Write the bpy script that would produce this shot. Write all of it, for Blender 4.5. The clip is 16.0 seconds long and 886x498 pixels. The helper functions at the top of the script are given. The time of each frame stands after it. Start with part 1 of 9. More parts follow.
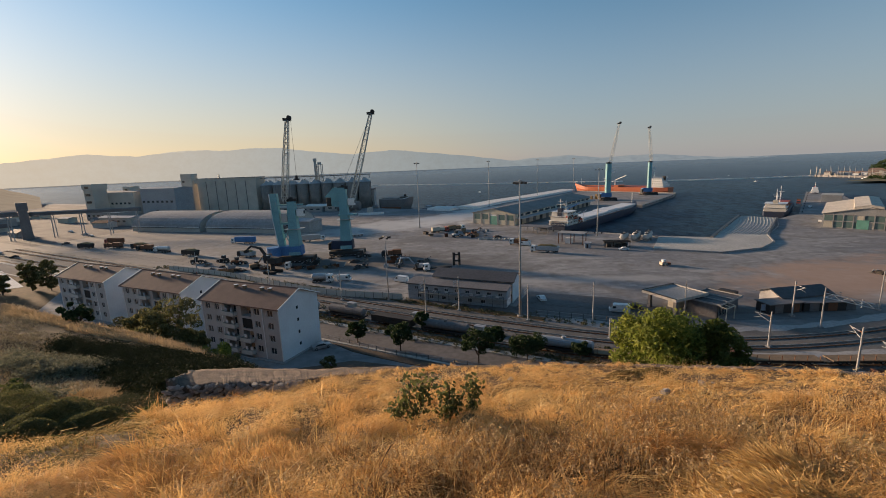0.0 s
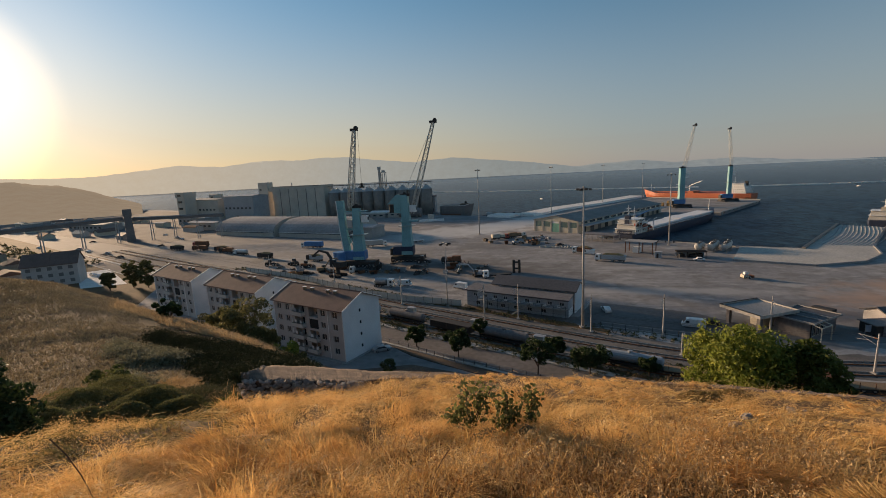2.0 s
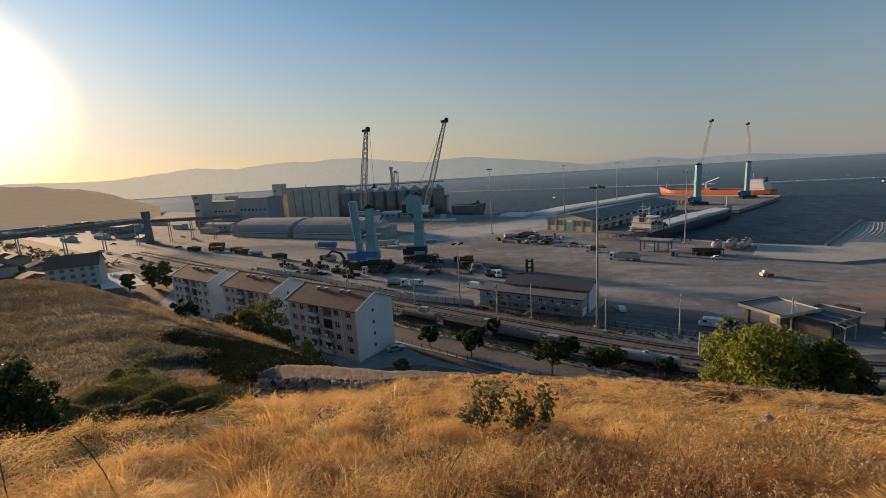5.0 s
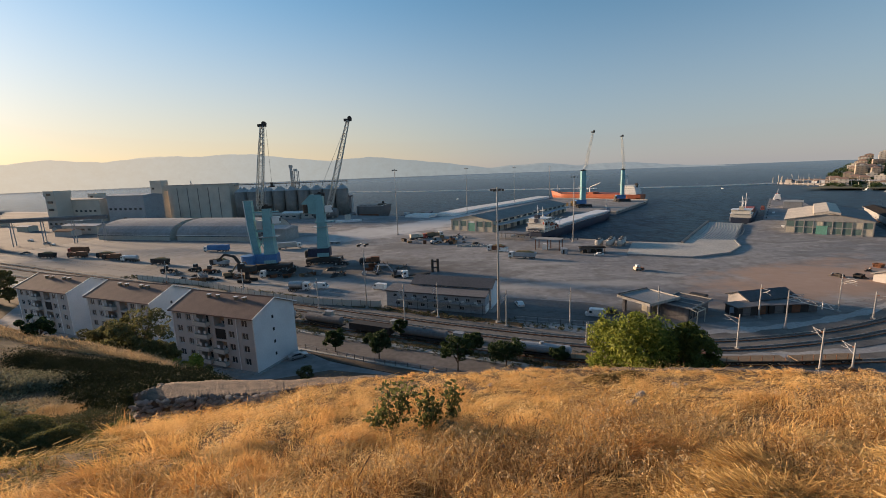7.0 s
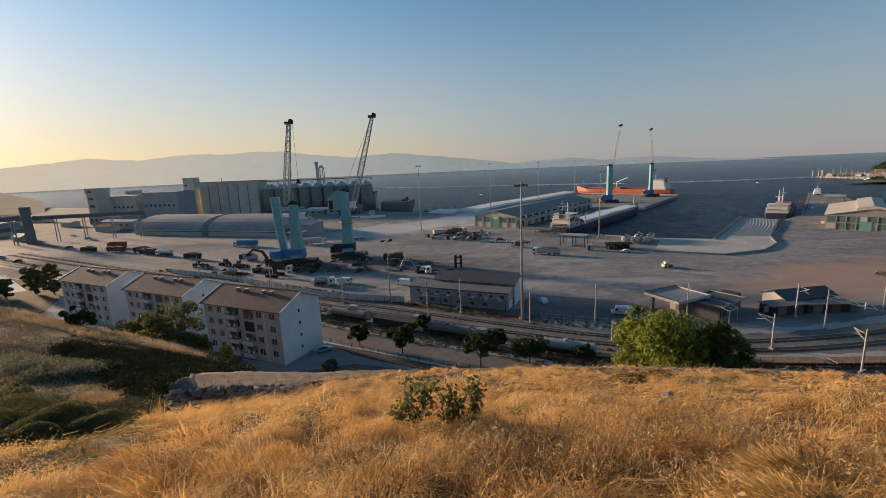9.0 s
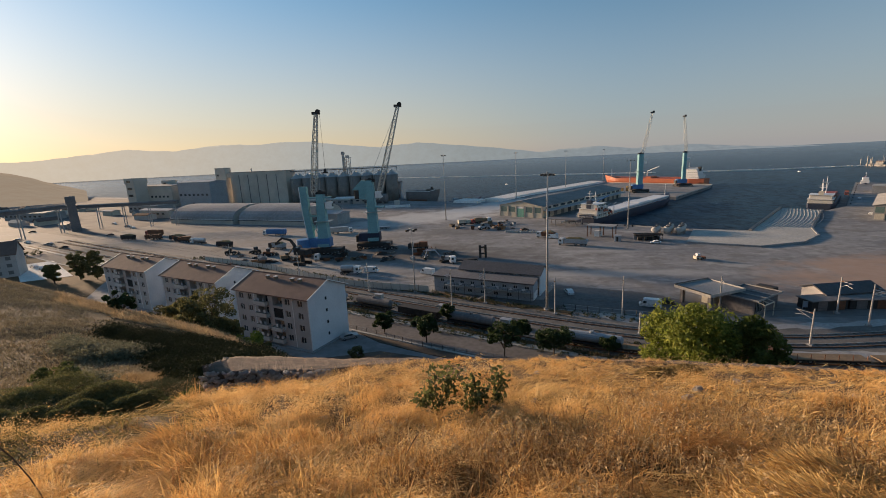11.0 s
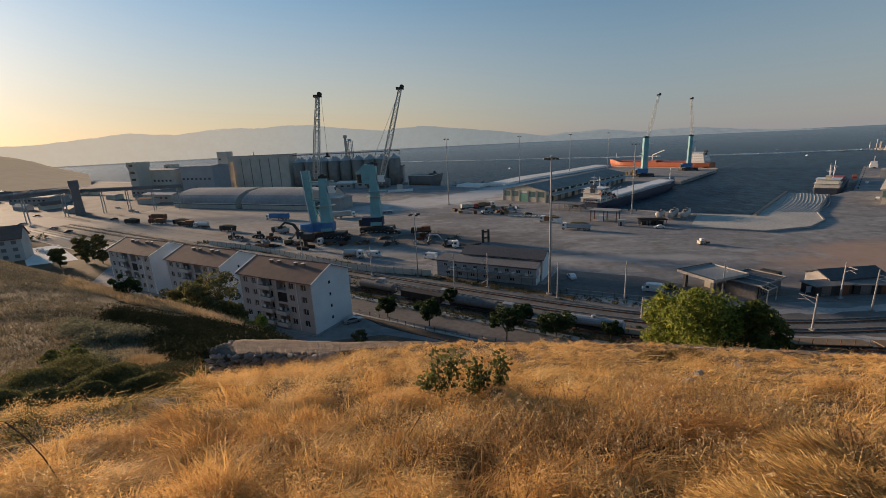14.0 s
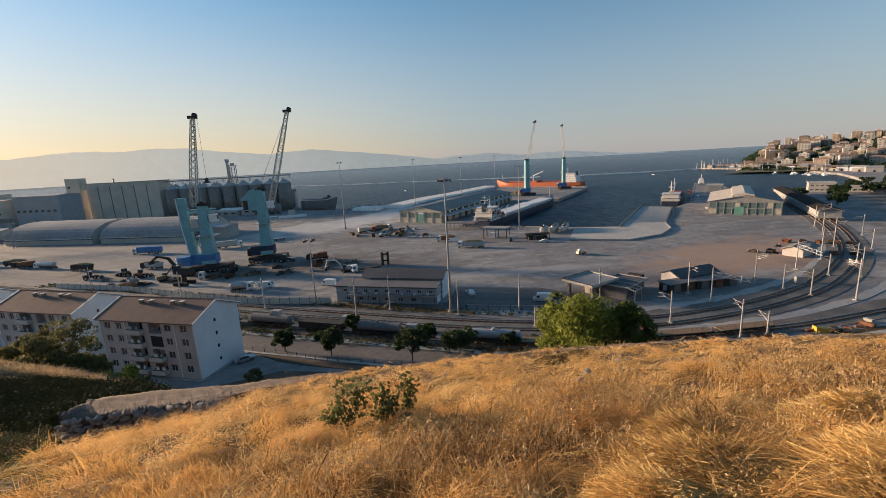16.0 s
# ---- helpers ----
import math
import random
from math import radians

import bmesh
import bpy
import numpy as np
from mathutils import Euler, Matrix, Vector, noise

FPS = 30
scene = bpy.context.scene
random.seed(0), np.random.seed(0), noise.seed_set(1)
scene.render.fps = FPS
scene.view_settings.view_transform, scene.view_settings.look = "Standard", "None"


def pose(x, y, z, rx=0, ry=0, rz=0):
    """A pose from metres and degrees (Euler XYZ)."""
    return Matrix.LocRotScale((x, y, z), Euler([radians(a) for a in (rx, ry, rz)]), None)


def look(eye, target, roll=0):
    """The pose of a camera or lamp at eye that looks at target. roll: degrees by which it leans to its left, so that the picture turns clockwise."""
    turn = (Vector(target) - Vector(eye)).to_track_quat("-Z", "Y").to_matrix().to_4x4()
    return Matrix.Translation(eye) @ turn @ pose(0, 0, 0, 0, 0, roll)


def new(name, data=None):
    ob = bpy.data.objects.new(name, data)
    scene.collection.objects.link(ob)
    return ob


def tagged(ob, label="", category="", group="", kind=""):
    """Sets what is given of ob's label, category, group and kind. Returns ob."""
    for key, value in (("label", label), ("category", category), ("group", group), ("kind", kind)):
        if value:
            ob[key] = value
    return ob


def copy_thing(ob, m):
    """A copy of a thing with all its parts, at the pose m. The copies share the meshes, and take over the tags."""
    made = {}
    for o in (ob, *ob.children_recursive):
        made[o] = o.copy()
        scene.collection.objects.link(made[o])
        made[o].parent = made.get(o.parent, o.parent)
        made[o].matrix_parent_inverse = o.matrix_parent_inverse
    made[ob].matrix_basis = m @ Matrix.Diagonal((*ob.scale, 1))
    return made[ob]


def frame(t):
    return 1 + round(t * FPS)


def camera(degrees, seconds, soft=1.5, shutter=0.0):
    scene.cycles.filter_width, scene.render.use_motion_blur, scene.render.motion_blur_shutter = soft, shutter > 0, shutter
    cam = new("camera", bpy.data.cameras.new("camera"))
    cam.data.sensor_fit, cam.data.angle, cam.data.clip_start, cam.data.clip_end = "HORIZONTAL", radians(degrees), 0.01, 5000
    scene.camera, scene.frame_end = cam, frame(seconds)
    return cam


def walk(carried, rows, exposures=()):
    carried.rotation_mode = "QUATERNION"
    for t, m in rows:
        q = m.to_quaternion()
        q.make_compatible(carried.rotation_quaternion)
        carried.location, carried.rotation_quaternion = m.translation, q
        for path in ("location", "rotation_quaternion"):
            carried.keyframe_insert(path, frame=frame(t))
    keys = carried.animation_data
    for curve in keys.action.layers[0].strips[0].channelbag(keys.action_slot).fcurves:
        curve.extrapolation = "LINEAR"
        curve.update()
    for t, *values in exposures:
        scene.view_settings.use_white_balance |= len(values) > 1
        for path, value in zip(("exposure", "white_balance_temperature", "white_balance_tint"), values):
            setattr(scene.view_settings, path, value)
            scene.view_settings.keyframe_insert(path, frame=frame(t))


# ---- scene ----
# Camera: one standing point on the hillside, turning
cam = camera(92.43, 16.0, soft=0.9)
EYE = (0.0, 0.0, 40.0)
PATH = [
    (0.0, 78.81, 2.27, -0.45),
    (0.5, 79.16, 2.80, 4.04),
    (1.0, 79.70, 2.86, 6.18),
    (1.5, 80.04, 2.80, 7.03),
    (2.0, 80.08, 2.86, 7.61),
    (2.5, 80.26, 3.19, 9.12),
    (3.0, 80.51, 3.86, 11.92),
    (3.2, 80.62, 4.03, 12.65),
    (5.3, 79.95, 3.17, 7.19),
    (5.5, 79.88, 2.69, 4.75),
    (6.0, 79.65, 2.27, 1.04),
    (6.5, 79.62, 2.15, -1.75),
    (7.0, 79.62, 2.11, -3.38),
    (7.5, 79.70, 2.00, -4.00),
    (8.0, 79.52, 2.07, -3.81),
    (8.5, 79.38, 2.37, -2.01),
    (9.0, 79.18, 2.49, -0.27),
    (11.5, 77.52, 2.79, 3.64),
    (12.0, 77.08, 2.86, 4.24),
    (12.5, 76.81, 2.87, 4.57),
    (13.0, 76.45, 2.77, 4.68),
    (13.5, 76.04, 2.70, 4.58),
    (14.0, 75.88, 2.74, 3.45),
    (14.5, 75.93, 2.04, -2.16),
    (15.0, 76.60, 2.62, -5.04),
    (15.5, 77.29, 2.51, -7.54),
    (16.0, 78.15, 3.09, -10.48),
]
walk(cam, [(t, pose(*EYE, rx, ry, rz)) for t, rx, ry, rz in PATH], exposures=[(t, s + 0.14, 7450 if 0.9 < t < 5.6 else 7050, 15.5) for t, s in ((0.0, 0.64), (1.0, 0.38), (3.0, 0.46), (5.5, 0.44), (6.0, 0.66), (6.5, 0.8), (7.0, 0.8), (8.0, 0.88), (8.5, 0.76), (9.0, 0.62), (11.5, 0.62), (13.0, 0.44), (13.5, 0.42), (14.0, 0.44), (14.5, 0.6), (15.0, 0.76), (16.0, 0.86))])

# World: low evening sun ahead to the left
SUN_AZ, SUN_EL = -57.5, 9.0
world = bpy.data.worlds.new("evening_sky")
scene.world = world
world.use_nodes = True
wn = world.node_tree
sky = wn.nodes.new("ShaderNodeTexSky")
sky.sky_type = 'NISHITA'
sky.sun_disc = False
sky.sun_elevation = radians(SUN_EL)
sky.sun_rotation = radians(SUN_AZ)
sky.altitude = 0
sky.air_density = 1.0
sky.dust_density = 0.35
sky.ozone_density = 4.0
wn.nodes["Background"].inputs[1].default_value = 0.1
tone = wn.nodes.new("ShaderNodeHueSaturation")
tone.inputs["Saturation"].default_value = 1.0
tone.inputs["Hue"].default_value = 0.485
wn.links.new(sky.outputs[0], tone.inputs["Color"])
# pale summer haze low over the whole horizon
where = wn.nodes.new("ShaderNodeTexCoord")
height = wn.nodes.new("ShaderNodeSeparateXYZ")
wn.links.new(where.outputs["Generated"], height.inputs[0])
veil = wn.nodes.new("ShaderNodeMapRange")
veil.interpolation_type = 'SMOOTHSTEP'
veil.inputs[1].default_value, veil.inputs[2].default_value, veil.inputs[3].default_value, veil.inputs[4].default_value = -0.05, 0.40, 0.8, 0.0
wn.links.new(height.outputs[2], veil.inputs[0])
haze = wn.nodes.new("ShaderNodeMix")
haze.data_type = 'RGBA'
toward = wn.nodes.new("ShaderNodeVectorMath")
toward.operation = 'DOT_PRODUCT'
toward.inputs[1].default_value = (math.sin(radians(SUN_AZ)) * math.cos(radians(SUN_EL)), math.cos(radians(SUN_AZ)) * math.cos(radians(SUN_EL)), math.sin(radians(SUN_EL)))
wn.links.new(where.outputs["Generated"], toward.inputs[0])
near_sun = wn.nodes.new("ShaderNodeMapRange")
near_sun.interpolation_type = 'SMOOTHSTEP'
near_sun.inputs[1].default_value, near_sun.inputs[2].default_value = 0.2, 1.0
wn.links.new(toward.outputs["Value"], near_sun.inputs[0])
air = wn.nodes.new("ShaderNodeMix")
air.data_type = 'RGBA'
air.inputs[6].default_value, air.inputs[7].default_value = (2.0, 2.15, 2.38, 1), (4.1, 3.0, 1.8, 1)
wn.links.new(near_sun.outputs[0], air.inputs[0])
wn.links.new(air.outputs[2], haze.inputs[7])
wn.links.new(veil.outputs[0], haze.inputs[0])
wn.links.new(tone.outputs[0], haze.inputs[6])
ring = wn.nodes.new("ShaderNodeMapRange")
ring.interpolation_type = 'SMOOTHSTEP'
ring.inputs[1].default_value, ring.inputs[2].default_value = 0.9835, 1.0
wn.links.new(toward.outputs["Value"], ring.inputs[0])
core = wn.nodes.new("ShaderNodeMix")
core.data_type = 'RGBA'
core.blend_type = 'ADD'
core.inputs[7].default_value = (5.0, 3.7, 2.1, 1)
wn.links.new(ring.outputs[0], core.inputs[0])
wn.links.new(haze.outputs[2], core.inputs[6])
wn.links.new(core.outputs[2], wn.nodes["Background"].inputs[0])
sun_data = bpy.data.lights.new("sun", 'SUN')
sun_data.energy = 4.6
sun_data.angle = radians(5.0)
sun_data.color = (1.0, 0.76, 0.52)
sun = new("sun", sun_data)
sa, se = radians(SUN_AZ), radians(SUN_EL)
sun.matrix_world = look((math.sin(sa) * math.cos(se) * 100, math.cos(sa) * math.cos(se) * 100, 40 + math.sin(se) * 100), (0, 0, 40))

# ---- materials ----
def mat(name, col, col2=None, rough=0.8, metal=0.0, scale=1.0, amount=0.5, fine=12.0, bump=0.0, spec=0.3, rand=0.0, island=0.0, grain=1.0):
    """Principled material: two colours mixed by a coarse noise, darkened and lightened by a fine one."""
    m = bpy.data.materials.new(name)
    m.use_nodes = True
    n, l = m.node_tree.nodes, m.node_tree.links
    b = n["Principled BSDF"]
    b.inputs["Roughness"].default_value, b.inputs["Metallic"].default_value = rough, metal
    b.inputs["Specular IOR Level"].default_value = spec
    col2 = col2 or tuple(c * 0.72 for c in col)
    tc = n.new("ShaderNodeTexCoord")
    coarse = n.new("ShaderNodeTexNoise")
    coarse.inputs["Scale"].default_value, coarse.inputs["Detail"].default_value = scale, 5
    finer = n.new("ShaderNodeTexNoise")
    finer.inputs["Scale"].default_value, finer.inputs["Detail"].default_value = scale * fine, 3
    for t in (coarse, finer):
        l.new(tc.outputs["Object"], t.inputs["Vector"])
    ramp = n.new("ShaderNodeMapRange")
    ramp.inputs[1].default_value, ramp.inputs[2].default_value = 0.5 - 0.25 / max(amount, 0.05) * 0.5, 0.5 + 0.25 / max(amount, 0.05) * 0.5
    l.new(coarse.outputs[0], ramp.inputs[0])
    mix = n.new("ShaderNodeMix")
    mix.data_type = 'RGBA'
    mix.inputs[6].default_value, mix.inputs[7].default_value = (*col, 1), (*col2, 1)
    l.new(ramp.outputs[0], mix.inputs[0])
    hsv = n.new("ShaderNodeHueSaturation")
    l.new(mix.outputs[2], hsv.inputs["Color"])
    val = n.new("ShaderNodeMapRange")
    val.inputs[1].default_value, val.inputs[2].default_value, val.inputs[3].default_value, val.inputs[4].default_value = 0.3, 0.7, 1 - 0.18 * grain, 1 + 0.16 * grain
    l.new(finer.outputs[0], val.inputs[0])
    last = val.outputs[0]
    for amt, node, out in ((rand, "ShaderNodeObjectInfo", "Random"), (island, "ShaderNodeNewGeometry", "Random Per Island")):
        if amt:
            info = n.new(node)
            mr = n.new("ShaderNodeMapRange")
            mr.inputs[3].default_value, mr.inputs[4].default_value = 1 - amt, 1 + amt
            l.new(info.outputs[out], mr.inputs[0])
            mul = n.new("ShaderNodeMath")
            mul.operation = 'MULTIPLY'
            l.new(last, mul.inputs[0])
            l.new(mr.outputs[0], mul.inputs[1])
            last = mul.outputs[0]
    l.new(last, hsv.inputs["Value"])
    l.new(hsv.outputs[0], b.inputs["Base Color"])
    if bump:
        bp = n.new("ShaderNodeBump")
        bp.inputs["Strength"].default_value, bp.inputs["Distance"].default_value = bump, 0.05
        l.new(finer.outputs[0], bp.inputs["Height"])
        l.new(bp.outputs[0], b.inputs["Normal"])
    return m


def ramp_mat(name, stops, rough=0.8, translucent=0.0, drift=0.0):
    """Leaf and blade material: colour picked per island from a ramp, with light passing through."""
    m = bpy.data.materials.new(name)
    m.use_nodes = True
    n, l = m.node_tree.nodes, m.node_tree.links
    b = n["Principled BSDF"]
    b.inputs["Roughness"].default_value = rough
    b.inputs["Specular IOR Level"].default_value = 0.2
    geo = n.new("ShaderNodeNewGeometry")
    tc = n.new("ShaderNodeTexCoord")
    ns = n.new("ShaderNodeTexNoise")
    ns.inputs["Scale"].default_value = 0.9
    l.new(tc.outputs["Object"], ns.inputs["Vector"])
    add = n.new("ShaderNodeMath")
    add.operation = 'MULTIPLY_ADD'
    l.new(geo.outputs["Random Per Island"], add.inputs[0])
    add.inputs[1].default_value = 0.55
    sc = n.new("ShaderNodeMapRange")
    sc.inputs[1].default_value, sc.inputs[2].default_value, sc.inputs[3].default_value, sc.inputs[4].default_value = 0.3, 0.7, 0.0, 0.45
    l.new(ns.outputs[0], sc.inputs[0])
    l.new(sc.outputs[0], add.inputs[2])
    if drift:
        add.inputs[1].default_value = 0.36
        ns.inputs["Scale"].default_value, ns.inputs["Detail"].default_value = 2.1, 3
        sc.inputs[4].default_value = 0.44
        broad = n.new("ShaderNodeTexNoise")
        broad.inputs["Scale"].default_value, broad.inputs["Detail"].default_value = 0.62, 3
        l.new(tc.outputs["Object"], broad.inputs["Vector"])
        bs = n.new("ShaderNodeMapRange")
        bs.inputs[1].default_value, bs.inputs[2].default_value, bs.inputs[3].default_value, bs.inputs[4].default_value = 0.35, 0.65, -0.08 * drift, 0.30 * drift
        l.new(broad.outputs[0], bs.inputs[0])
        both = n.new("ShaderNodeMath")
        l.new(sc.outputs[0], both.inputs[0])
        l.new(bs.outputs[0], both.inputs[1])
        l.new(both.outputs[0], add.inputs[2])
    cr = n.new("ShaderNodeValToRGB")
    el = cr.color_ramp.elements
    while len(el) < len(stops):
        el.new(0.5)
    for e, (p, c) in zip(el, stops):
        e.position, e.color = p, (*c, 1)
    l.new(add.outputs[0], cr.inputs[0])
    l.new(cr.outputs[0], b.inputs["Base Color"])
    if translucent:
        tr = n.new("ShaderNodeBsdfTranslucent")
        l.new(cr.outputs[0], tr.inputs["Color"])
        ms = n.new("ShaderNodeMixShader")
        ms.inputs[0].default_value = translucent
        l.new(b.outputs[0], ms.inputs[1])
        l.new(tr.outputs[0], ms.inputs[2])
        l.new(ms.outputs[0], n["Material Output"].inputs["Surface"])
    return m


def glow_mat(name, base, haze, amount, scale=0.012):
    """Far backdrop: diffuse base with haze painted on as emission, warmer towards the sun."""
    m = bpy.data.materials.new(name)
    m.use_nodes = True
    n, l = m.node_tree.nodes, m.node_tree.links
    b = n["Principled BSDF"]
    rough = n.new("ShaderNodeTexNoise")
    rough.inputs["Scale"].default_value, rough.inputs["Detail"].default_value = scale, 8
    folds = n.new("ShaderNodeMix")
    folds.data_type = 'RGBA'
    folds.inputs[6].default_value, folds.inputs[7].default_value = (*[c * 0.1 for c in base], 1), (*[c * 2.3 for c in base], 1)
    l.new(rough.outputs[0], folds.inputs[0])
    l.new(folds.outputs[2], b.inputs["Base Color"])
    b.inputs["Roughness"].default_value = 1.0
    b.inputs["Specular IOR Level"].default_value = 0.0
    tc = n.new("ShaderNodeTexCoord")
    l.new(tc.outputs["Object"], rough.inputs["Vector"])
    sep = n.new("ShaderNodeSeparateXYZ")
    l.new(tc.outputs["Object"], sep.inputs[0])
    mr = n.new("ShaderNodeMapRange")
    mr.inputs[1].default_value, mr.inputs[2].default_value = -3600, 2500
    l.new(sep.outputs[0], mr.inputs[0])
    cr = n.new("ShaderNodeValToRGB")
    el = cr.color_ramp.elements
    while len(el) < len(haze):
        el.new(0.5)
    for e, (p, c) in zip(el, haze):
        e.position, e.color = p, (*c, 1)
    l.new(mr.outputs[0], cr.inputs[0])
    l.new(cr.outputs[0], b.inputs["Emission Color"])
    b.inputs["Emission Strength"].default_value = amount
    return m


M = {}
M["earth"] = mat("dry_earth", (0.30, 0.20, 0.11), (0.20, 0.15, 0.07), 0.95, scale=0.35, fine=14, bump=0.6, amount=0.7)
M["asphalt"] = mat("worn_asphalt", (0.165, 0.15, 0.142), (0.105, 0.098, 0.096), 0.9, scale=0.05, fine=18, amount=0.7)
M["concrete"] = mat("grey_concrete", (0.36, 0.35, 0.335), (0.25, 0.247, 0.245), 0.9, scale=0.15, fine=16, bump=0.2)
M["pale_concrete"] = mat("pale_concrete", (0.50, 0.47, 0.42), (0.38, 0.36, 0.33), 0.9, scale=0.1, fine=14)
M["sea_wall"] = mat("whitened_concrete", (0.76, 0.74, 0.70), (0.62, 0.60, 0.57), 0.9, scale=0.12, fine=14)
M["ballast"] = mat("brown_ballast", (0.20, 0.182, 0.165), (0.10, 0.094, 0.088), 0.95, scale=0.12, fine=25, amount=0.7)
M["sand"] = mat("pale_track_gravel", (0.42, 0.40, 0.38), (0.30, 0.285, 0.275), 0.95, scale=0.08, fine=18)
M["oily"] = mat("dark_oily_dirt", (0.10, 0.085, 0.075), (0.16, 0.14, 0.12), 0.95, scale=0.12, fine=12, amount=0.8)
M["court"] = mat("worn_court_paving", (0.19, 0.13, 0.095), (0.12, 0.085, 0.065), 0.95, scale=0.12, fine=14, amount=0.7)
M["bank"] = mat("dark_soil_bank", (0.085, 0.062, 0.05), (0.12, 0.09, 0.065), 0.95, scale=0.4, fine=10, bump=0.5)
M["straw"] = ramp_mat("broken_pale_straw", [(0.0, (0.26, 0.145, 0.055)), (0.35, (0.56, 0.36, 0.135)), (0.75, (0.76, 0.54, 0.235)), (1.0, (0.86, 0.71, 0.42))], 0.6, translucent=0.35)
M["roof_dark"] = mat("dark_sheet_roof", (0.115, 0.11, 0.115), (0.08, 0.078, 0.08), 0.7, scale=0.15, fine=10)
M["stone"] = mat("rough_field_stone", (0.44, 0.40, 0.365), (0.24, 0.215, 0.20), 0.95, scale=4.0, fine=9, bump=0.8, rand=0.4)
M["wall_white"] = mat("white_render", (0.72, 0.73, 0.74), (0.62, 0.63, 0.64), 0.9, scale=0.25, fine=10, grain=0.25)
M["wall_cream"] = mat("cream_render", (0.52, 0.485, 0.46), (0.41, 0.385, 0.365), 0.9, scale=0.3, fine=10, grain=0.3)
M["wall_cream_pale"] = mat("pale_cream_render", (0.58, 0.55, 0.50), (0.48, 0.46, 0.42), 0.9, scale=0.25, fine=10, grain=0.3)
M["trim_white"] = mat("white_paint", (0.78, 0.77, 0.75), (0.68, 0.67, 0.65), 0.6, scale=1.0)
M["roof_brown"] = mat("brown_tiles", (0.20, 0.13, 0.107), (0.145, 0.097, 0.083), 0.9, scale=0.5, fine=14, bump=0.3)
M["roof_grey"] = mat("grey_sheet_roof", (0.20, 0.185, 0.18), (0.14, 0.13, 0.13), 0.7, scale=0.15, fine=10)
M["roof_tan"] = mat("pale_tan_sheet_roof", (0.56, 0.50, 0.42), (0.44, 0.40, 0.35), 0.75, scale=0.08, fine=10)
M["house_wall"] = mat("dull_white_render", (0.42, 0.40, 0.375), (0.33, 0.31, 0.29), 0.9, scale=0.2)
M["roof_tar"] = mat("tarred_felt_roof", (0.042, 0.037, 0.034), (0.028, 0.025, 0.024), 0.95, scale=0.2, fine=10, spec=0.05)
M["roof_shed"] = mat("weathered_shed_sheet", (0.29, 0.275, 0.26), (0.21, 0.20, 0.19), 0.9, scale=0.1, fine=10, spec=0.1)
M["roof_vault"] = mat("weathered_vault_sheet", (0.31, 0.31, 0.315), (0.23, 0.23, 0.235), 0.75, scale=0.06, fine=10)
M["roof_pale"] = mat("pale_sheet_roof", (0.40, 0.40, 0.41), (0.31, 0.31, 0.32), 0.6, scale=0.08, fine=10)
M["steel_silo"] = mat("galvanised_silo_sheet", (0.27, 0.25, 0.23), (0.18, 0.168, 0.155), 0.6, 0.2, scale=0.2, fine=10)
# weathered concrete, its colour raised to stand for haze before the works
M["silo_concrete"] = mat("weathered_silo_concrete", (0.57, 0.52, 0.45), (0.44, 0.40, 0.345), 0.95, scale=0.09, fine=12, amount=0.6, grain=0.4)
M["turquoise"] = mat("turquoise_crane_paint", (0.19, 0.41, 0.44), (0.14, 0.32, 0.355), 0.55, scale=0.3, fine=8)
M["blue"] = mat("blue_paint", (0.06, 0.20, 0.42), (0.05, 0.15, 0.32), 0.5, scale=0.3)
M["navy"] = mat("navy_hull_paint", (0.022, 0.036, 0.075), (0.035, 0.042, 0.06), 0.55, scale=0.12)
M["orange"] = mat("orange_hull_paint", (0.52, 0.145, 0.065), (0.38, 0.11, 0.06), 0.5, scale=0.08)
M["dark"] = mat("dark_machine_paint", (0.03, 0.03, 0.03), (0.055, 0.045, 0.04), 0.7, scale=0.8)
M["steel"] = mat("galvanised_steel", (0.45, 0.45, 0.44), (0.33, 0.33, 0.32), 0.5, 0.4, scale=0.5)
M["lattice"] = mat("pale_lattice_paint", (0.44, 0.45, 0.42), (0.33, 0.335, 0.31), 0.6, scale=0.5)
M["pole_grey"] = mat("grey_pole_paint", (0.42, 0.41, 0.40), (0.32, 0.31, 0.30), 0.7, scale=0.5)
M["rust"] = mat("rusty_steel", (0.25, 0.10, 0.05), (0.14, 0.07, 0.045), 0.85, scale=0.6)
M["red"] = mat("faded_red_paint", (0.45, 0.09, 0.06), (0.34, 0.08, 0.06), 0.6, scale=0.5)
M["yellow"] = mat("yellow_paint", (0.72, 0.42, 0.05), (0.55, 0.32, 0.06), 0.6, scale=0.5)
M["white"] = mat("vehicle_white", (0.75, 0.75, 0.74), (0.64, 0.64, 0.63), 0.4, scale=0.8, spec=0.5)
M["tank_paint"] = mat("dull_white_tank_paint", (0.50, 0.49, 0.46), (0.36, 0.35, 0.33), 0.6, scale=0.6)
M["silver"] = mat("vehicle_silver", (0.45, 0.46, 0.47), (0.38, 0.39, 0.40), 0.35, 0.5, scale=0.8, spec=0.5)
M["black"] = mat("black_rubber", (0.02, 0.02, 0.02), (0.03, 0.03, 0.03), 0.85)
M["glass"] = mat("dark_window_glass", (0.03, 0.035, 0.04), (0.05, 0.055, 0.06), 0.12, spec=0.6)
M["green_glass"] = mat("green_tinted_glazing", (0.09, 0.15, 0.14), (0.14, 0.20, 0.185), 0.25, spec=0.6, scale=0.6)
M["green"] = mat("green_painted_steel", (0.16, 0.38, 0.30), (0.12, 0.30, 0.24), 0.6, scale=0.4)
M["cream_panel"] = mat("cream_panel", (0.55, 0.50, 0.40), (0.44, 0.40, 0.33), 0.7, scale=0.3)
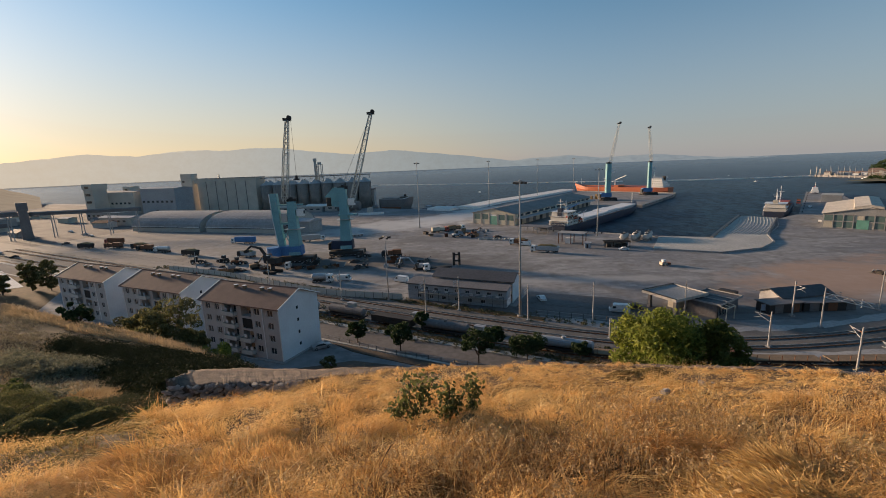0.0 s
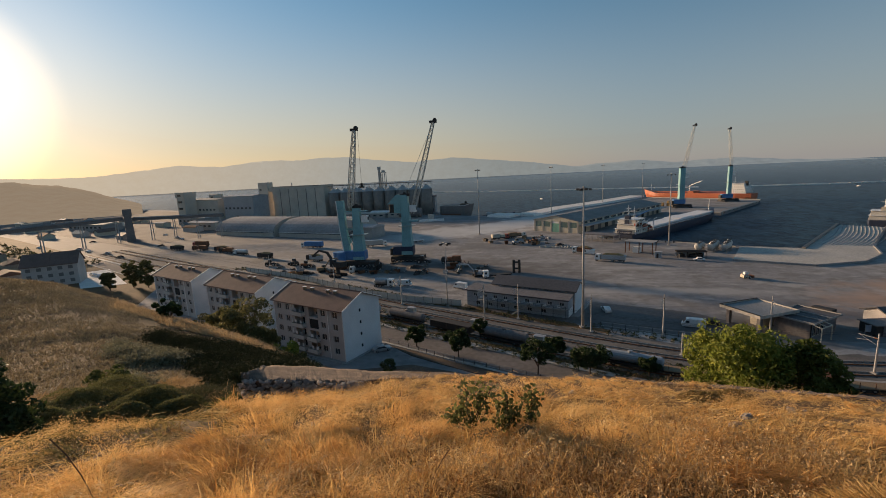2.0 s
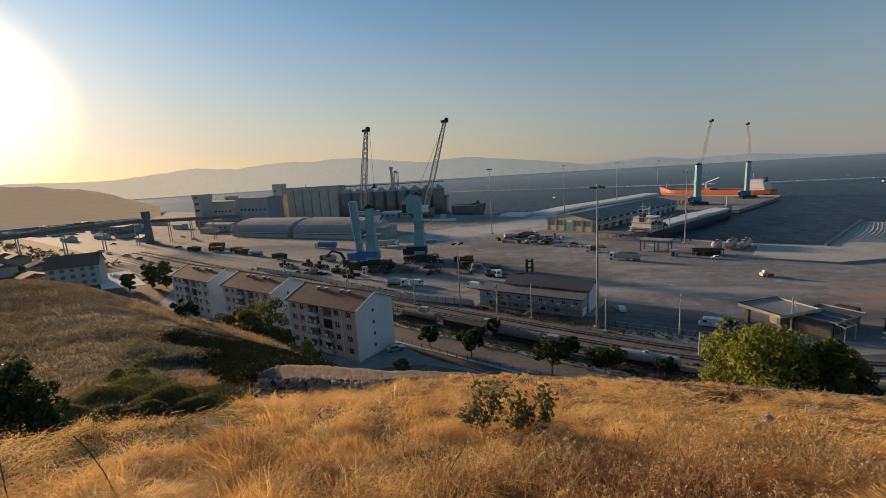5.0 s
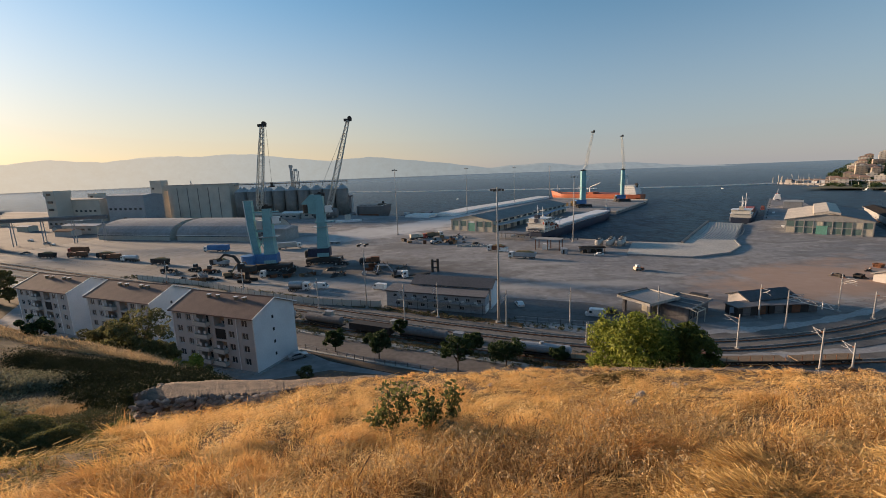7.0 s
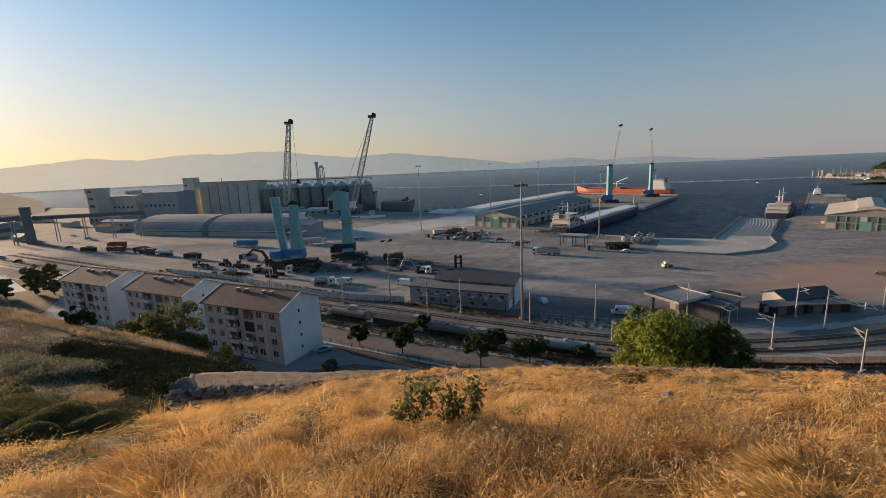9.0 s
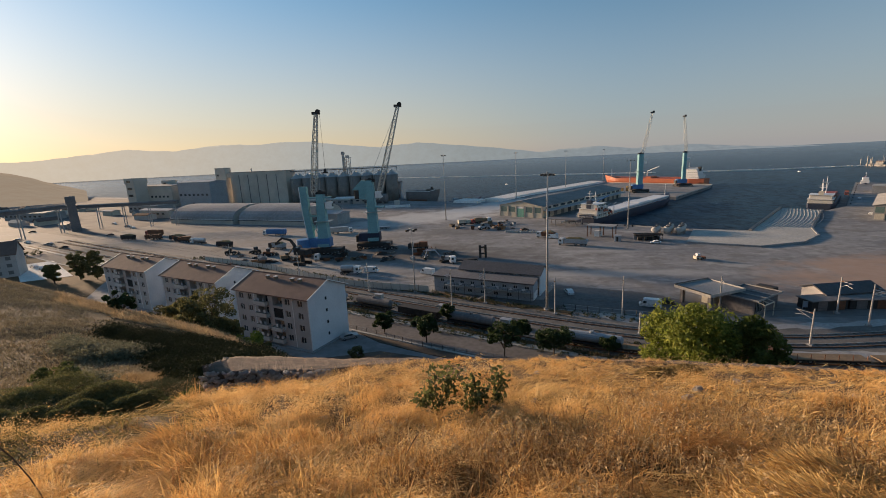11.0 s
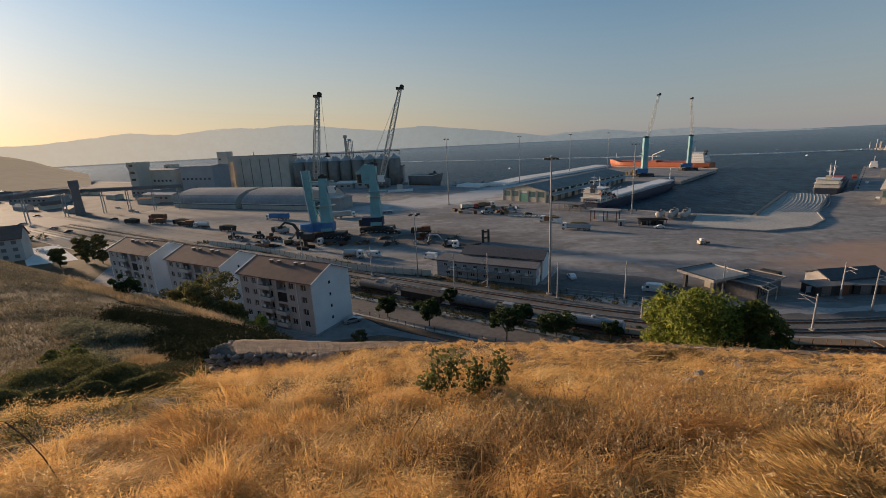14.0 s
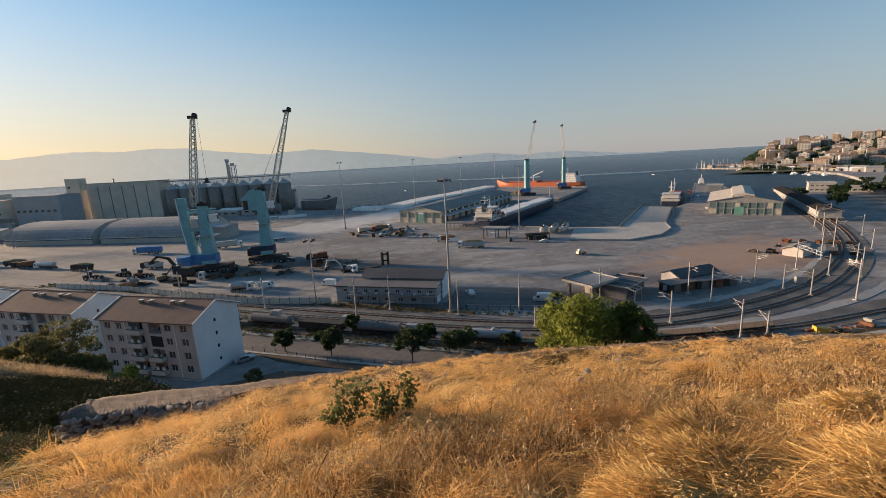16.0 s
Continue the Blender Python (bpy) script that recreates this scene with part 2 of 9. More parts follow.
M["bluegrey"] = mat("bluegrey_cladding", (0.37, 0.40, 0.43), (0.28, 0.305, 0.33), 0.6, scale=0.3)
M["ochre"] = mat("ochre_cargo", (0.36, 0.23, 0.10), (0.25, 0.16, 0.08), 0.85, scale=0.8, rand=0.25)
M["banner_cloth"] = mat("pale_blue_cloth", (0.36, 0.46, 0.58), (0.42, 0.48, 0.54), 0.8, scale=1.0)
M["wood"] = mat("weathered_timber", (0.30, 0.20, 0.12), (0.20, 0.14, 0.09), 0.9, scale=1.0)
M["bark"] = mat("brown_bark", (0.12, 0.085, 0.06), (0.075, 0.055, 0.04), 0.95, scale=4, bump=0.6)
# soil reddened to stand for warm light bounced between the grass
M["scrub"] = mat("dry_scrub_soil", (0.15, 0.088, 0.042), (0.085, 0.054, 0.026), 0.95, scale=0.09, fine=9, amount=0.8, bump=0.8)
M["grass"] = ramp_mat("dry_golden_grass", [(0.0, (0.29, 0.142, 0.055)), (0.25, (0.52, 0.285, 0.105)), (0.55, (0.75, 0.475, 0.185)), (0.8, (0.86, 0.61, 0.275)), (1.0, (0.90, 0.74, 0.43))], 0.6, translucent=0.42, drift=1.0)
M["stubble"] = ramp_mat("matted_straw_stubble", [(0.0, (0.22, 0.12, 0.05)), (0.5, (0.46, 0.285, 0.115)), (1.0, (0.68, 0.48, 0.225))], 0.8, translucent=0.3)
# dry grass colour, lightened to make up for haze over the spur
M["spur_grass"] = ramp_mat("haze_lifted_spur_grass", [(0.0, (0.19, 0.15, 0.088)), (0.5, (0.30, 0.235, 0.14)), (1.0, (0.45, 0.35, 0.21))], 0.8, translucent=0.2)
M["grey_leaf"] = ramp_mat("pale_grey_green_leaves", [(0.0, (0.10, 0.105, 0.068)), (0.5, (0.21, 0.205, 0.135)), (1.0, (0.36, 0.33, 0.22))], 0.8, translucent=0.25)
M["pale_earth"] = mat("trodden_pinkish_earth", (0.20, 0.145, 0.112), (0.11, 0.088, 0.073), 0.95, scale=3.2, fine=8, bump=0.7, amount=0.8, grain=1.6)
M["weeds"] = ramp_mat("green_weeds", [(0.0, (0.07, 0.066, 0.026)), (0.5, (0.18, 0.155, 0.062)), (1.0, (0.36, 0.28, 0.13))], 0.7, translucent=0.35)
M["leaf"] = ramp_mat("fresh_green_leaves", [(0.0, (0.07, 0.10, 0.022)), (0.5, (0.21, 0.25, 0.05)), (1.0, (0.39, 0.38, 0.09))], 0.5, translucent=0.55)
# darker copy of the leaf colour for the tree's shaded side
M["leaf_shade_side"] = ramp_mat("shade_side_leaves", [(0.0, (0.045, 0.065, 0.018)), (0.5, (0.11, 0.14, 0.035)), (1.0, (0.22, 0.235, 0.065))], 0.5, translucent=0.45)
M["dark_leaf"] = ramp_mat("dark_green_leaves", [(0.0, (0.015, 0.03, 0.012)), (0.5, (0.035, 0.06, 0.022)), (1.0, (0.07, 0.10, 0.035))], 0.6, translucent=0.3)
M["shrub_leaf"] = ramp_mat("grey_green_shrub_leaves", [(0.0, (0.035, 0.055, 0.02)), (0.5, (0.11, 0.13, 0.045)), (1.0, (0.28, 0.22, 0.08))], 0.85, translucent=0.3)
M["cushion_leaf"] = ramp_mat("cushion_shrub_leaves", [(0.0, (0.07, 0.078, 0.03)), (0.5, (0.16, 0.16, 0.066)), (1.0, (0.30, 0.265, 0.12))], 0.8, translucent=0.3)
M["hummock_leaf"] = ramp_mat("half_dead_hummock_leaves", [(0.0, (0.13, 0.08, 0.032)), (0.5, (0.27, 0.19, 0.075)), (1.0, (0.48, 0.35, 0.15))], 0.8, translucent=0.3)
M["side_grass"] = ramp_mat("olive_straw_side_grass", [(0.0, (0.16, 0.115, 0.045)), (0.4, (0.33, 0.235, 0.095)), (0.75, (0.52, 0.37, 0.155)), (1.0, (0.68, 0.50, 0.24))], 0.8, translucent=0.35, drift=1.0)
M["gully_grass"] = ramp_mat("tan_gully_grass", [(0.0, (0.24, 0.15, 0.07)), (0.5, (0.44, 0.29, 0.14)), (1.0, (0.62, 0.44, 0.23))], 0.8, translucent=0.3)
M["sapling_leaf"] = ramp_mat("sapling_leaves", [(0.0, (0.06, 0.072, 0.028)), (0.5, (0.13, 0.145, 0.052)), (1.0, (0.25, 0.24, 0.10))], 0.6, translucent=0.45)
M["scrub_leaf"] = ramp_mat("dusty_scrub_leaves", [(0.0, (0.03, 0.04, 0.02)), (0.5, (0.08, 0.085, 0.045)), (1.0, (0.24, 0.20, 0.11))], 0.8, translucent=0.25)
M["thistle"] = ramp_mat("dry_thistle_heads", [(0.0, (0.17, 0.105, 0.052)), (0.4, (0.38, 0.26, 0.14)), (0.8, (0.58, 0.42, 0.225)), (1.0, (0.68, 0.53, 0.32))], 0.9, translucent=0.25)
# leaf colours near black, carrying the shade of the spur's fold
M["fold_shade_leaf"] = ramp_mat("fold_shade_leaves", [(0.0, (0.014, 0.02, 0.009)), (0.5, (0.024, 0.031, 0.014)), (1.0, (0.038, 0.044, 0.02))], 1.0, translucent=0.12)
M["spur_leaf"] = ramp_mat("dark_spur_scrub", [(0.0, (0.04, 0.05, 0.024)), (0.5, (0.065, 0.072, 0.034)), (1.0, (0.11, 0.105, 0.055))], 0.8, translucent=0.2)
M["crest_grass"] = ramp_mat("dull_gold_crest_grass", [(0.0, (0.26, 0.175, 0.095)), (0.4, (0.46, 0.32, 0.175)), (0.8, (0.62, 0.45, 0.26)), (1.0, (0.72, 0.56, 0.35))], 0.7, translucent=0.3)
M["olive_leaf"] = ramp_mat("olive_bush_leaves", [(0.0, (0.05, 0.06, 0.025)), (0.5, (0.13, 0.13, 0.055)), (1.0, (0.25, 0.22, 0.10))], 0.7, translucent=0.35)
M["fluff"] = ramp_mat("golden_grass_fluff", [(0.0, (0.50, 0.28, 0.10)), (0.4, (0.75, 0.46, 0.18)), (0.8, (0.86, 0.61, 0.29)), (1.0, (0.90, 0.74, 0.46))], 0.6, translucent=0.45)
M["coarse"] = ramp_mat("coarse_dry_weed_stems", [(0.0, (0.12, 0.052, 0.02)), (0.35, (0.33, 0.18, 0.07)), (0.7, (0.58, 0.40, 0.19)), (1.0, (0.70, 0.55, 0.33))], 0.75, translucent=0.35)
# dry brown pushed to red, painting in the grass's warm bounced light
M["brown_weed"] = ramp_mat("dry_brown_weeds", [(0.0, (0.10, 0.044, 0.017)), (0.4, (0.27, 0.135, 0.05)), (0.8, (0.46, 0.265, 0.105)), (1.0, (0.62, 0.43, 0.20))], 0.8, translucent=0.25)
# haze on mountains and headland is emitted colour, running left to right
M["mountain"] = glow_mat("haze_glow_mountains", (0.10, 0.11, 0.10), [(0.0, (0.40, 0.35, 0.272)), (0.35, (0.238, 0.253, 0.244)), (0.6, (0.165, 0.188, 0.193)), (1.0, (0.12, 0.148, 0.172))], 0.9)
M["headland"] = glow_mat("haze_glow_headland", (0.10, 0.082, 0.058), [(0.0, (0.30, 0.235, 0.17)), (1.0, (0.25, 0.205, 0.155))], 0.62, 0.05)
M["town_ground"] = mat("scrubby_town_slope", (0.20, 0.16, 0.10), (0.09, 0.10, 0.05), 0.95, scale=0.02, fine=12, amount=0.8)
M["sleeper"] = mat("oily_sleepers", (0.12, 0.10, 0.085), (0.08, 0.07, 0.06), 0.95, scale=1.0)


def sea_mat():
    m = bpy.data.materials.new("windy_sea_water")
    m.use_nodes = True
    n, l = m.node_tree.nodes, m.node_tree.links
    b = n["Principled BSDF"]
    b.inputs["Base Color"].default_value = (0.012, 0.04, 0.08, 1)
    b.inputs["Roughness"].default_value = 0.5
    b.inputs["Specular IOR Level"].default_value = 0.1
    tc = n.new("ShaderNodeTexCoord")
    mp = n.new("ShaderNodeMapping")
    mp.inputs["Scale"].default_value = (1.0, 0.45, 1.0)
    mp.inputs["Rotation"].default_value = (0, 0, 0.6)
    l.new(tc.outputs["Object"], mp.inputs[0])
    a = n.new("ShaderNodeTexNoise")
    a.inputs["Scale"].default_value, a.inputs["Detail"].default_value, a.inputs["Roughness"].default_value = 0.22, 6, 0.65
    l.new(mp.outputs[0], a.inputs["Vector"])
    bp = n.new("ShaderNodeBump")
    bp.inputs["Strength"].default_value, bp.inputs["Distance"].default_value = 0.9, 1.6
    l.new(a.outputs[0], bp.inputs["Height"])
    l.new(bp.outputs[0], b.inputs["Normal"])
    c = n.new("ShaderNodeTexNoise")
    c.inputs["Scale"].default_value, c.inputs["Detail"].default_value, c.inputs["Roughness"].default_value = 0.012, 9, 0.72
    l.new(mp.outputs[0], c.inputs["Vector"])
    # light and dark of the ripples put into base colour by wave noise
    mix = n.new("ShaderNodeMix")
    mix.data_type = 'RGBA'
    mix.inputs[6].default_value, mix.inputs[7].default_value = (0.003, 0.012, 0.026, 1), (0.028, 0.068, 0.10, 1)
    both = n.new("ShaderNodeMath")
    both.operation = 'MULTIPLY_ADD'
    both.inputs[1].default_value = 5.0
    l.new(a.outputs[0], both.inputs[0])
    low = n.new("ShaderNodeMath")
    low.inputs[1].default_value = -2.5
    l.new(c.outputs[0], low.inputs[0])
    l.new(low.outputs[0], both.inputs[2])
    both.use_clamp = True
    l.new(both.outputs[0], mix.inputs[0])
    foam = n.new("ShaderNodeMapRange")
    foam.inputs[1].default_value, foam.inputs[2].default_value = 0.70, 0.76
    l.new(a.outputs[0], foam.inputs[0])
    mix2 = n.new("ShaderNodeMix")
    mix2.data_type = 'RGBA'
    mix2.inputs[7].default_value = (0.5, 0.52, 0.53, 1)
    l.new(foam.outputs[0], mix2.inputs[0])
    l.new(mix.outputs[2], mix2.inputs[6])
    l.new(mix2.outputs[2], b.inputs["Base Color"])
    # far water is seen so flat that it mirrors the low sky
    gloss = n.new("ShaderNodeBsdfGlossy")
    gloss.inputs["Roughness"].default_value = 0.22
    facing = n.new("ShaderNodeLayerWeight")
    flat = n.new("ShaderNodeMath")
    flat.operation = 'POWER'
    flat.inputs[1].default_value = 30.0
    l.new(facing.outputs["Facing"], flat.inputs[0])
    share = n.new("ShaderNodeMath")
    share.operation = 'MULTIPLY'
    share.inputs[1].default_value = 0.72
    l.new(flat.outputs[0], share.inputs[0])
    sheen = n.new("ShaderNodeMixShader")
    l.new(share.outputs[0], sheen.inputs[0])
    l.new(b.outputs[0], sheen.inputs[1])
    l.new(gloss.outputs[0], sheen.inputs[2])
    l.new(sheen.outputs[0], n["Material Output"].inputs["Surface"])
    return m


M["sea"] = sea_mat()


def yard_mat():
    """Worn port paving: two greys in broad drifts, long wheel-worn streaks, and soft-edged spreads of dust, oil, red
    gravel, and dirt mixed with painted shadow.
    """
    m = mat("dusty_yard", (0.285, 0.272, 0.262), (0.185, 0.184, 0.192), 0.9, scale=0.018, fine=22, amount=0.7)
    n, l = m.node_tree.nodes, m.node_tree.links
    b = n["Principled BSDF"]
    last = b.inputs["Base Color"].links[0].from_socket
    tc = n.new("ShaderNodeTexCoord")

    def noise(scale, detail, stretch=(1, 1, 1), turn=0.0):
        mp = n.new("ShaderNodeMapping")
        mp.inputs["Scale"].default_value, mp.inputs["Rotation"].default_value = stretch, (0, 0, turn)
        l.new(tc.outputs["Object"], mp.inputs[0])
        t = n.new("ShaderNodeTexNoise")
        t.inputs["Scale"].default_value, t.inputs["Detail"].default_value, t.inputs["Roughness"].default_value = scale, detail, 0.6
        l.new(mp.outputs[0], t.inputs["Vector"])
        return t.outputs[0]

    def blend(fac, col):
        nonlocal last
        mx = n.new("ShaderNodeMix")
        mx.data_type = 'RGBA'
        l.new(fac, mx.inputs[0])
        l.new(last, mx.inputs[6])
        mx.inputs[7].default_value = (*col, 1)
        last = mx.outputs[2]

    def span(src, lo, hi, top):
        r = n.new("ShaderNodeMapRange")
        r.inputs[1].default_value, r.inputs[2].default_value, r.inputs[4].default_value = lo, hi, top
        l.new(src, r.inputs[0])
        return r.outputs[0]

    blend(span(noise(0.05, 4, (0.22, 1.6, 1), 0.25), 0.54, 0.66, 0.55), (0.13, 0.13, 0.137))
    blend(span(noise(0.06, 5, (0.15, 1.8, 1), -0.55), 0.56, 0.66, 0.5), (0.37, 0.36, 0.345))
    blend(span(noise(0.3, 5), 0.60, 0.72, 0.5), (0.12, 0.117, 0.12))
    blend(span(noise(0.11, 7), 0.52, 0.60, 0.5), (0.15, 0.136, 0.122))
    blend(span(noise(0.085, 7, (1, 1.8, 1), 0.9), 0.56, 0.64, 0.5), (0.40, 0.39, 0.37))
    ragged = noise(0.06, 7)
    # the spot at (98, 99) paints shadow and dirt round the stores
    for cx, cy, rx, ry, turn, col, top in ((132, 128, 60, 28, 0.3, (0.42, 0.265, 0.185), 0.75), (-25, 300, 85, 34, 0.6, (0.47, 0.465, 0.455), 0.85), (-42, 181, 50, 13, -0.1, (0.085, 0.078, 0.075), 0.9),
                                           (-120, 200, 52, 9, -0.5, (0.09, 0.083, 0.08), 0.8), (-60, 168, 50, 13, -0.35, (0.38, 0.365, 0.345), 0.7), (20, 345, 30, 80, -0.6, (0.52, 0.52, 0.51), 0.9),
                                           (-170, 210, 95, 15, -0.45, (0.15, 0.145, 0.145), 0.7), (24, 176, 60, 4.5, -0.14, (0.38, 0.37, 0.355), 0.6), (40, 140, 60, 5.0, -0.1, (0.38, 0.37, 0.355), 0.6),
                                           (-5, 232, 36, 16, 0.2, (0.12, 0.117, 0.12), 0.6), (150, 118, 22, 9, 0.5, (0.26, 0.19, 0.15), 0.8), (60, 205, 30, 16, -0.6, (0.15, 0.145, 0.145), 0.6), (98, 99, 50, 20, 0.1, (0.14, 0.128, 0.12), 0.55), (-330, 330, 320, 130, -0.5, (0.23, 0.21, 0.19), 0.8), (-230, 400, 160, 60, -0.3, (0.25, 0.235, 0.215), 0.7), (-30, 178, 80, 22, -0.15, (0.10, 0.092, 0.088), 0.8), (345, 205, 130, 42, 0.62, (0.115, 0.098, 0.08), 0.9), (250, 140, 70, 26, 0.62, (0.13, 0.11, 0.095), 0.85)):
        mp = n.new("ShaderNodeMapping")
        mp.vector_type = 'TEXTURE'
        mp.inputs["Location"].default_value, mp.inputs["Rotation"].default_value, mp.inputs["Scale"].default_value = (cx, cy, 0), (0, 0, turn), (rx, ry, 1e6)
        l.new(tc.outputs["Object"], mp.inputs[0])
        ln = n.new("ShaderNodeVectorMath")
        ln.operation = 'LENGTH'
        l.new(mp.outputs[0], ln.inputs[0])
        ad = n.new("ShaderNodeMath")
        ad.operation = 'MULTIPLY_ADD'
        l.new(ragged, ad.inputs[0])
        ad.inputs[1].default_value = 2.2
        l.new(ln.outputs["Value"], ad.inputs[2])
        blend(span(ad.outputs[0], 2.1, 1.55, top), col)
    l.new(last, b.inputs["Base Color"])
    return m


M["yard"] = yard_mat()

# ---- building helpers ----
class Geo:
    """Vertices and faces gathered for one mesh."""

    def __init__(self):
        self.v, self.f = [], []

    def add(self, verts, faces):
        o = len(self.v)
        self.v += [tuple(p) for p in verts]
        self.f += [tuple(i + o for i in f) for f in faces]
        return self

    def box(self, x0, y0, z0, x1, y1, z1):
        p = [(x, y, z) for z in (z0, z1) for x, y in ((x0, y0), (x1, y0), (x1, y1), (x0, y1))]
        return self.add(p, [(3, 2, 1, 0), (4, 5, 6, 7), (0, 1, 5, 4), (1, 2, 6, 5), (2, 3, 7, 6), (3, 0, 4, 7)])

    def boxc(self, cx, cy, cz, sx, sy, sz):
        return self.box(cx - sx / 2, cy - sy / 2, cz - sz / 2, cx + sx / 2, cy + sy / 2, cz + sz / 2)

    def bevelled(self, x0, y0, z0, x1, y1, z1, c):
        """A box whose four upright edges and top edges are chamfered by c."""
        ring = lambda i: [(x0 + c + i, y0 + i), (x1 - c - i, y0 + i), (x1 - i, y0 + c + i), (x1 - i, y1 - c - i), (x1 - c - i, y1 - i), (x0 + c + i, y1 - i), (x0 + i, y1 - c - i), (x0 + i, y0 + c + i)]
        levels = [(z0, 0), (z1 - c, 0), (z1, c * 0.8)]
        return self.loft([[(x, y, z) for x, y in ring(i)] for z, i in levels])

    def loft(self, rings, caps=True, closed=True):
        n = len(rings[0])
        v = [p for r in rings for p in r]
        f = []
        for k in range(len(rings) - 1):
            for i in range(n if closed else n - 1):
                j = (i + 1) % n
                f.append((k * n + i, k * n + j, (k + 1) * n + j, (k + 1) * n + i))
        if caps:
            f.append(tuple(range(n - 1, -1, -1)))
            f.append(tuple(range((len(rings) - 1) * n, len(rings) * n)))
        return self.add(v, f)

    def prism(self, outline, axis, a, b):
        """Extrude a 2D outline along x, y or z from a to b."""
        put = {"x": lambda p, q: (q, p[0], p[1]), "y": lambda p, q: (p[0], q, p[1]), "z": lambda p, q: (p[0], p[1], q)}[axis]
        return self.loft([[put(p, a) for p in outline], [put(p, b) for p in outline]])

    def tube(self, p, q, r, r2=None, n=8, caps=True):
        p, q = Vector(p), Vector(q)
        r2 = r if r2 is None else r2
        d = (q - p).normalized()
        u = d.orthogonal().normalized()
        w = d.cross(u)
        ring = lambda c, k: [tuple(c + u * (k * math.cos(a)) + w * (k * math.sin(a))) for a in [2 * math.pi * i / n for i in range(n)]]
        return self.loft([ring(p, r), ring(q, r2)], caps)

    def beam(self, p, q, s, s2=None):
        """A square bar from p to q."""
        return self.tube(p, q, s * 0.7071, (s2 or s) * 0.7071, 4)

    def path(self, pts, r, n=6):
        for a, b in zip(pts, pts[1:]):
            self.tube(a, b, r, None, n)
        return self

    def mesh(self, name, material, smooth=False):
        me = bpy.data.meshes.new(name)
        me.from_pydata(self.v, [], self.f)
        me.materials.append(material)
        if smooth:
            me.polygons.foreach_set("use_smooth", [True] * len(me.polygons))
        me.update()
        return me


def thing(name, at=(0, 0, 0), turn=0.0, label="", category="", group="", kind=""):
    ob = new(name)
    ob.empty_display_size = 0.5
    ob.matrix_world = pose(*at, 0, 0, turn)
    return tagged(ob, label, category, group, kind)


def part(name, geo, material, parent, label="", smooth=False, at=None, turn=0.0):
    ob = new(name, geo if isinstance(geo, bpy.types.Mesh) else geo.mesh(name, material, smooth))
    ob.parent = parent
    if at is not None:
        ob.matrix_basis = pose(*at, 0, 0, turn)
    return tagged(ob, label)


def solid(name, geo, material, label="", category="", kind="structure", smooth=False, at=None, turn=0.0):
    ob = new(name, geo.mesh(name, material, smooth))
    if at is not None:
        ob.matrix_world = pose(*at, 0, 0, turn)
    return tagged(ob, label, category, "", kind)


def cloud_mesh(name, v, f, material, smooth=False):
    """A mesh from numpy arrays of vertices and same-sided faces."""
    me = bpy.data.meshes.new(name)
    k = f.shape[1]
    me.vertices.add(len(v))
    me.vertices.foreach_set("co", np.ascontiguousarray(v, dtype=np.float32).ravel())
    me.loops.add(f.size)
    me.loops.foreach_set("vertex_index", np.ascontiguousarray(f, dtype=np.int32).ravel())
    me.polygons.add(len(f))
    me.polygons.foreach_set("loop_start", np.arange(0, f.size, k, dtype=np.int32))
    me.materials.append(material)
    me.update(calc_edges=True)
    if smooth:
        me.polygons.foreach_set("use_smooth", [True] * len(f))
    return me


def leaves(centres, size, rng, flat=0.0, stretch=1.5):
    """One pointed four-sided leaf at each centre, turned at random."""
    n = len(centres)
    d = rng.normal(size=(n, 3))
    d[:, 2] *= 1 - flat
    d /= np.linalg.norm(d, axis=1, keepdims=True)
    u = np.cross(d, rng.normal(size=(n, 3)))
    u /= np.linalg.norm(u, axis=1, keepdims=True)
    s = (size * rng.uniform(0.6, 1.3, n))[:, None]
    v = np.stack([centres - d * s * stretch, centres + u * s * 0.7 - d * s * 0.1, centres + d * s * stretch, centres - u * s * 0.7 - d * s * 0.1], 1).reshape(-1, 3)
    return v, np.arange(4 * n).reshape(n, 4)

# ---- ground ----
AZ = np.array([-180, -75, -60, -55, -51, -46, -42, -38, -33.6, -28, -20, -6, 2, 9, 22, 30, 41, 48, 58, 75, 180.0])
EDGE_TAN = np.array([0.20, 0.25, 0.335, 0.36, 0.378, 0.398, 0.41, 0.425, 0.425, 0.441, 0.468, 0.499, 0.505, 0.502, 0.479, 0.456, 0.414, 0.383, 0.330, 0.25, 0.2])
RIDGE_TAN = np.array([0.10, 0.105, 0.116, 0.130, 0.155, 0.212, 0.258, 0.297, 0.349, 0.423, 0.53, 0.56, 0.565, 0.56, 0.54, 0.52, 0.48, 0.44, 0.39, 0.3, 0.2])
RIDGE_D = np.array([90, 90, 90, 84, 75, 66, 60, 58, 55, 52, 50, 50, 50, 50, 50, 50, 50, 50, 50, 50, 50.0])


def fbm(x, y, s, seed=0.0):
    """Cheap smooth unevenness from crossed waves, about -1 to 1."""
    return (np.sin(x * s + 1.3 * np.sin(y * s * 0.7 + seed) + seed) + np.sin(y * s * 1.31 + 1.1 * np.sin(x * s * 0.9 - seed) + 2 * seed)
            + 0.5 * np.sin((x + y) * s * 2.3 + seed * 3) + 0.5 * np.sin((x - 1.4 * y) * s * 2.9 - seed)) / 3


def terrace(x, y):
    return 38.35 - 0.34 * np.maximum(y, -4)


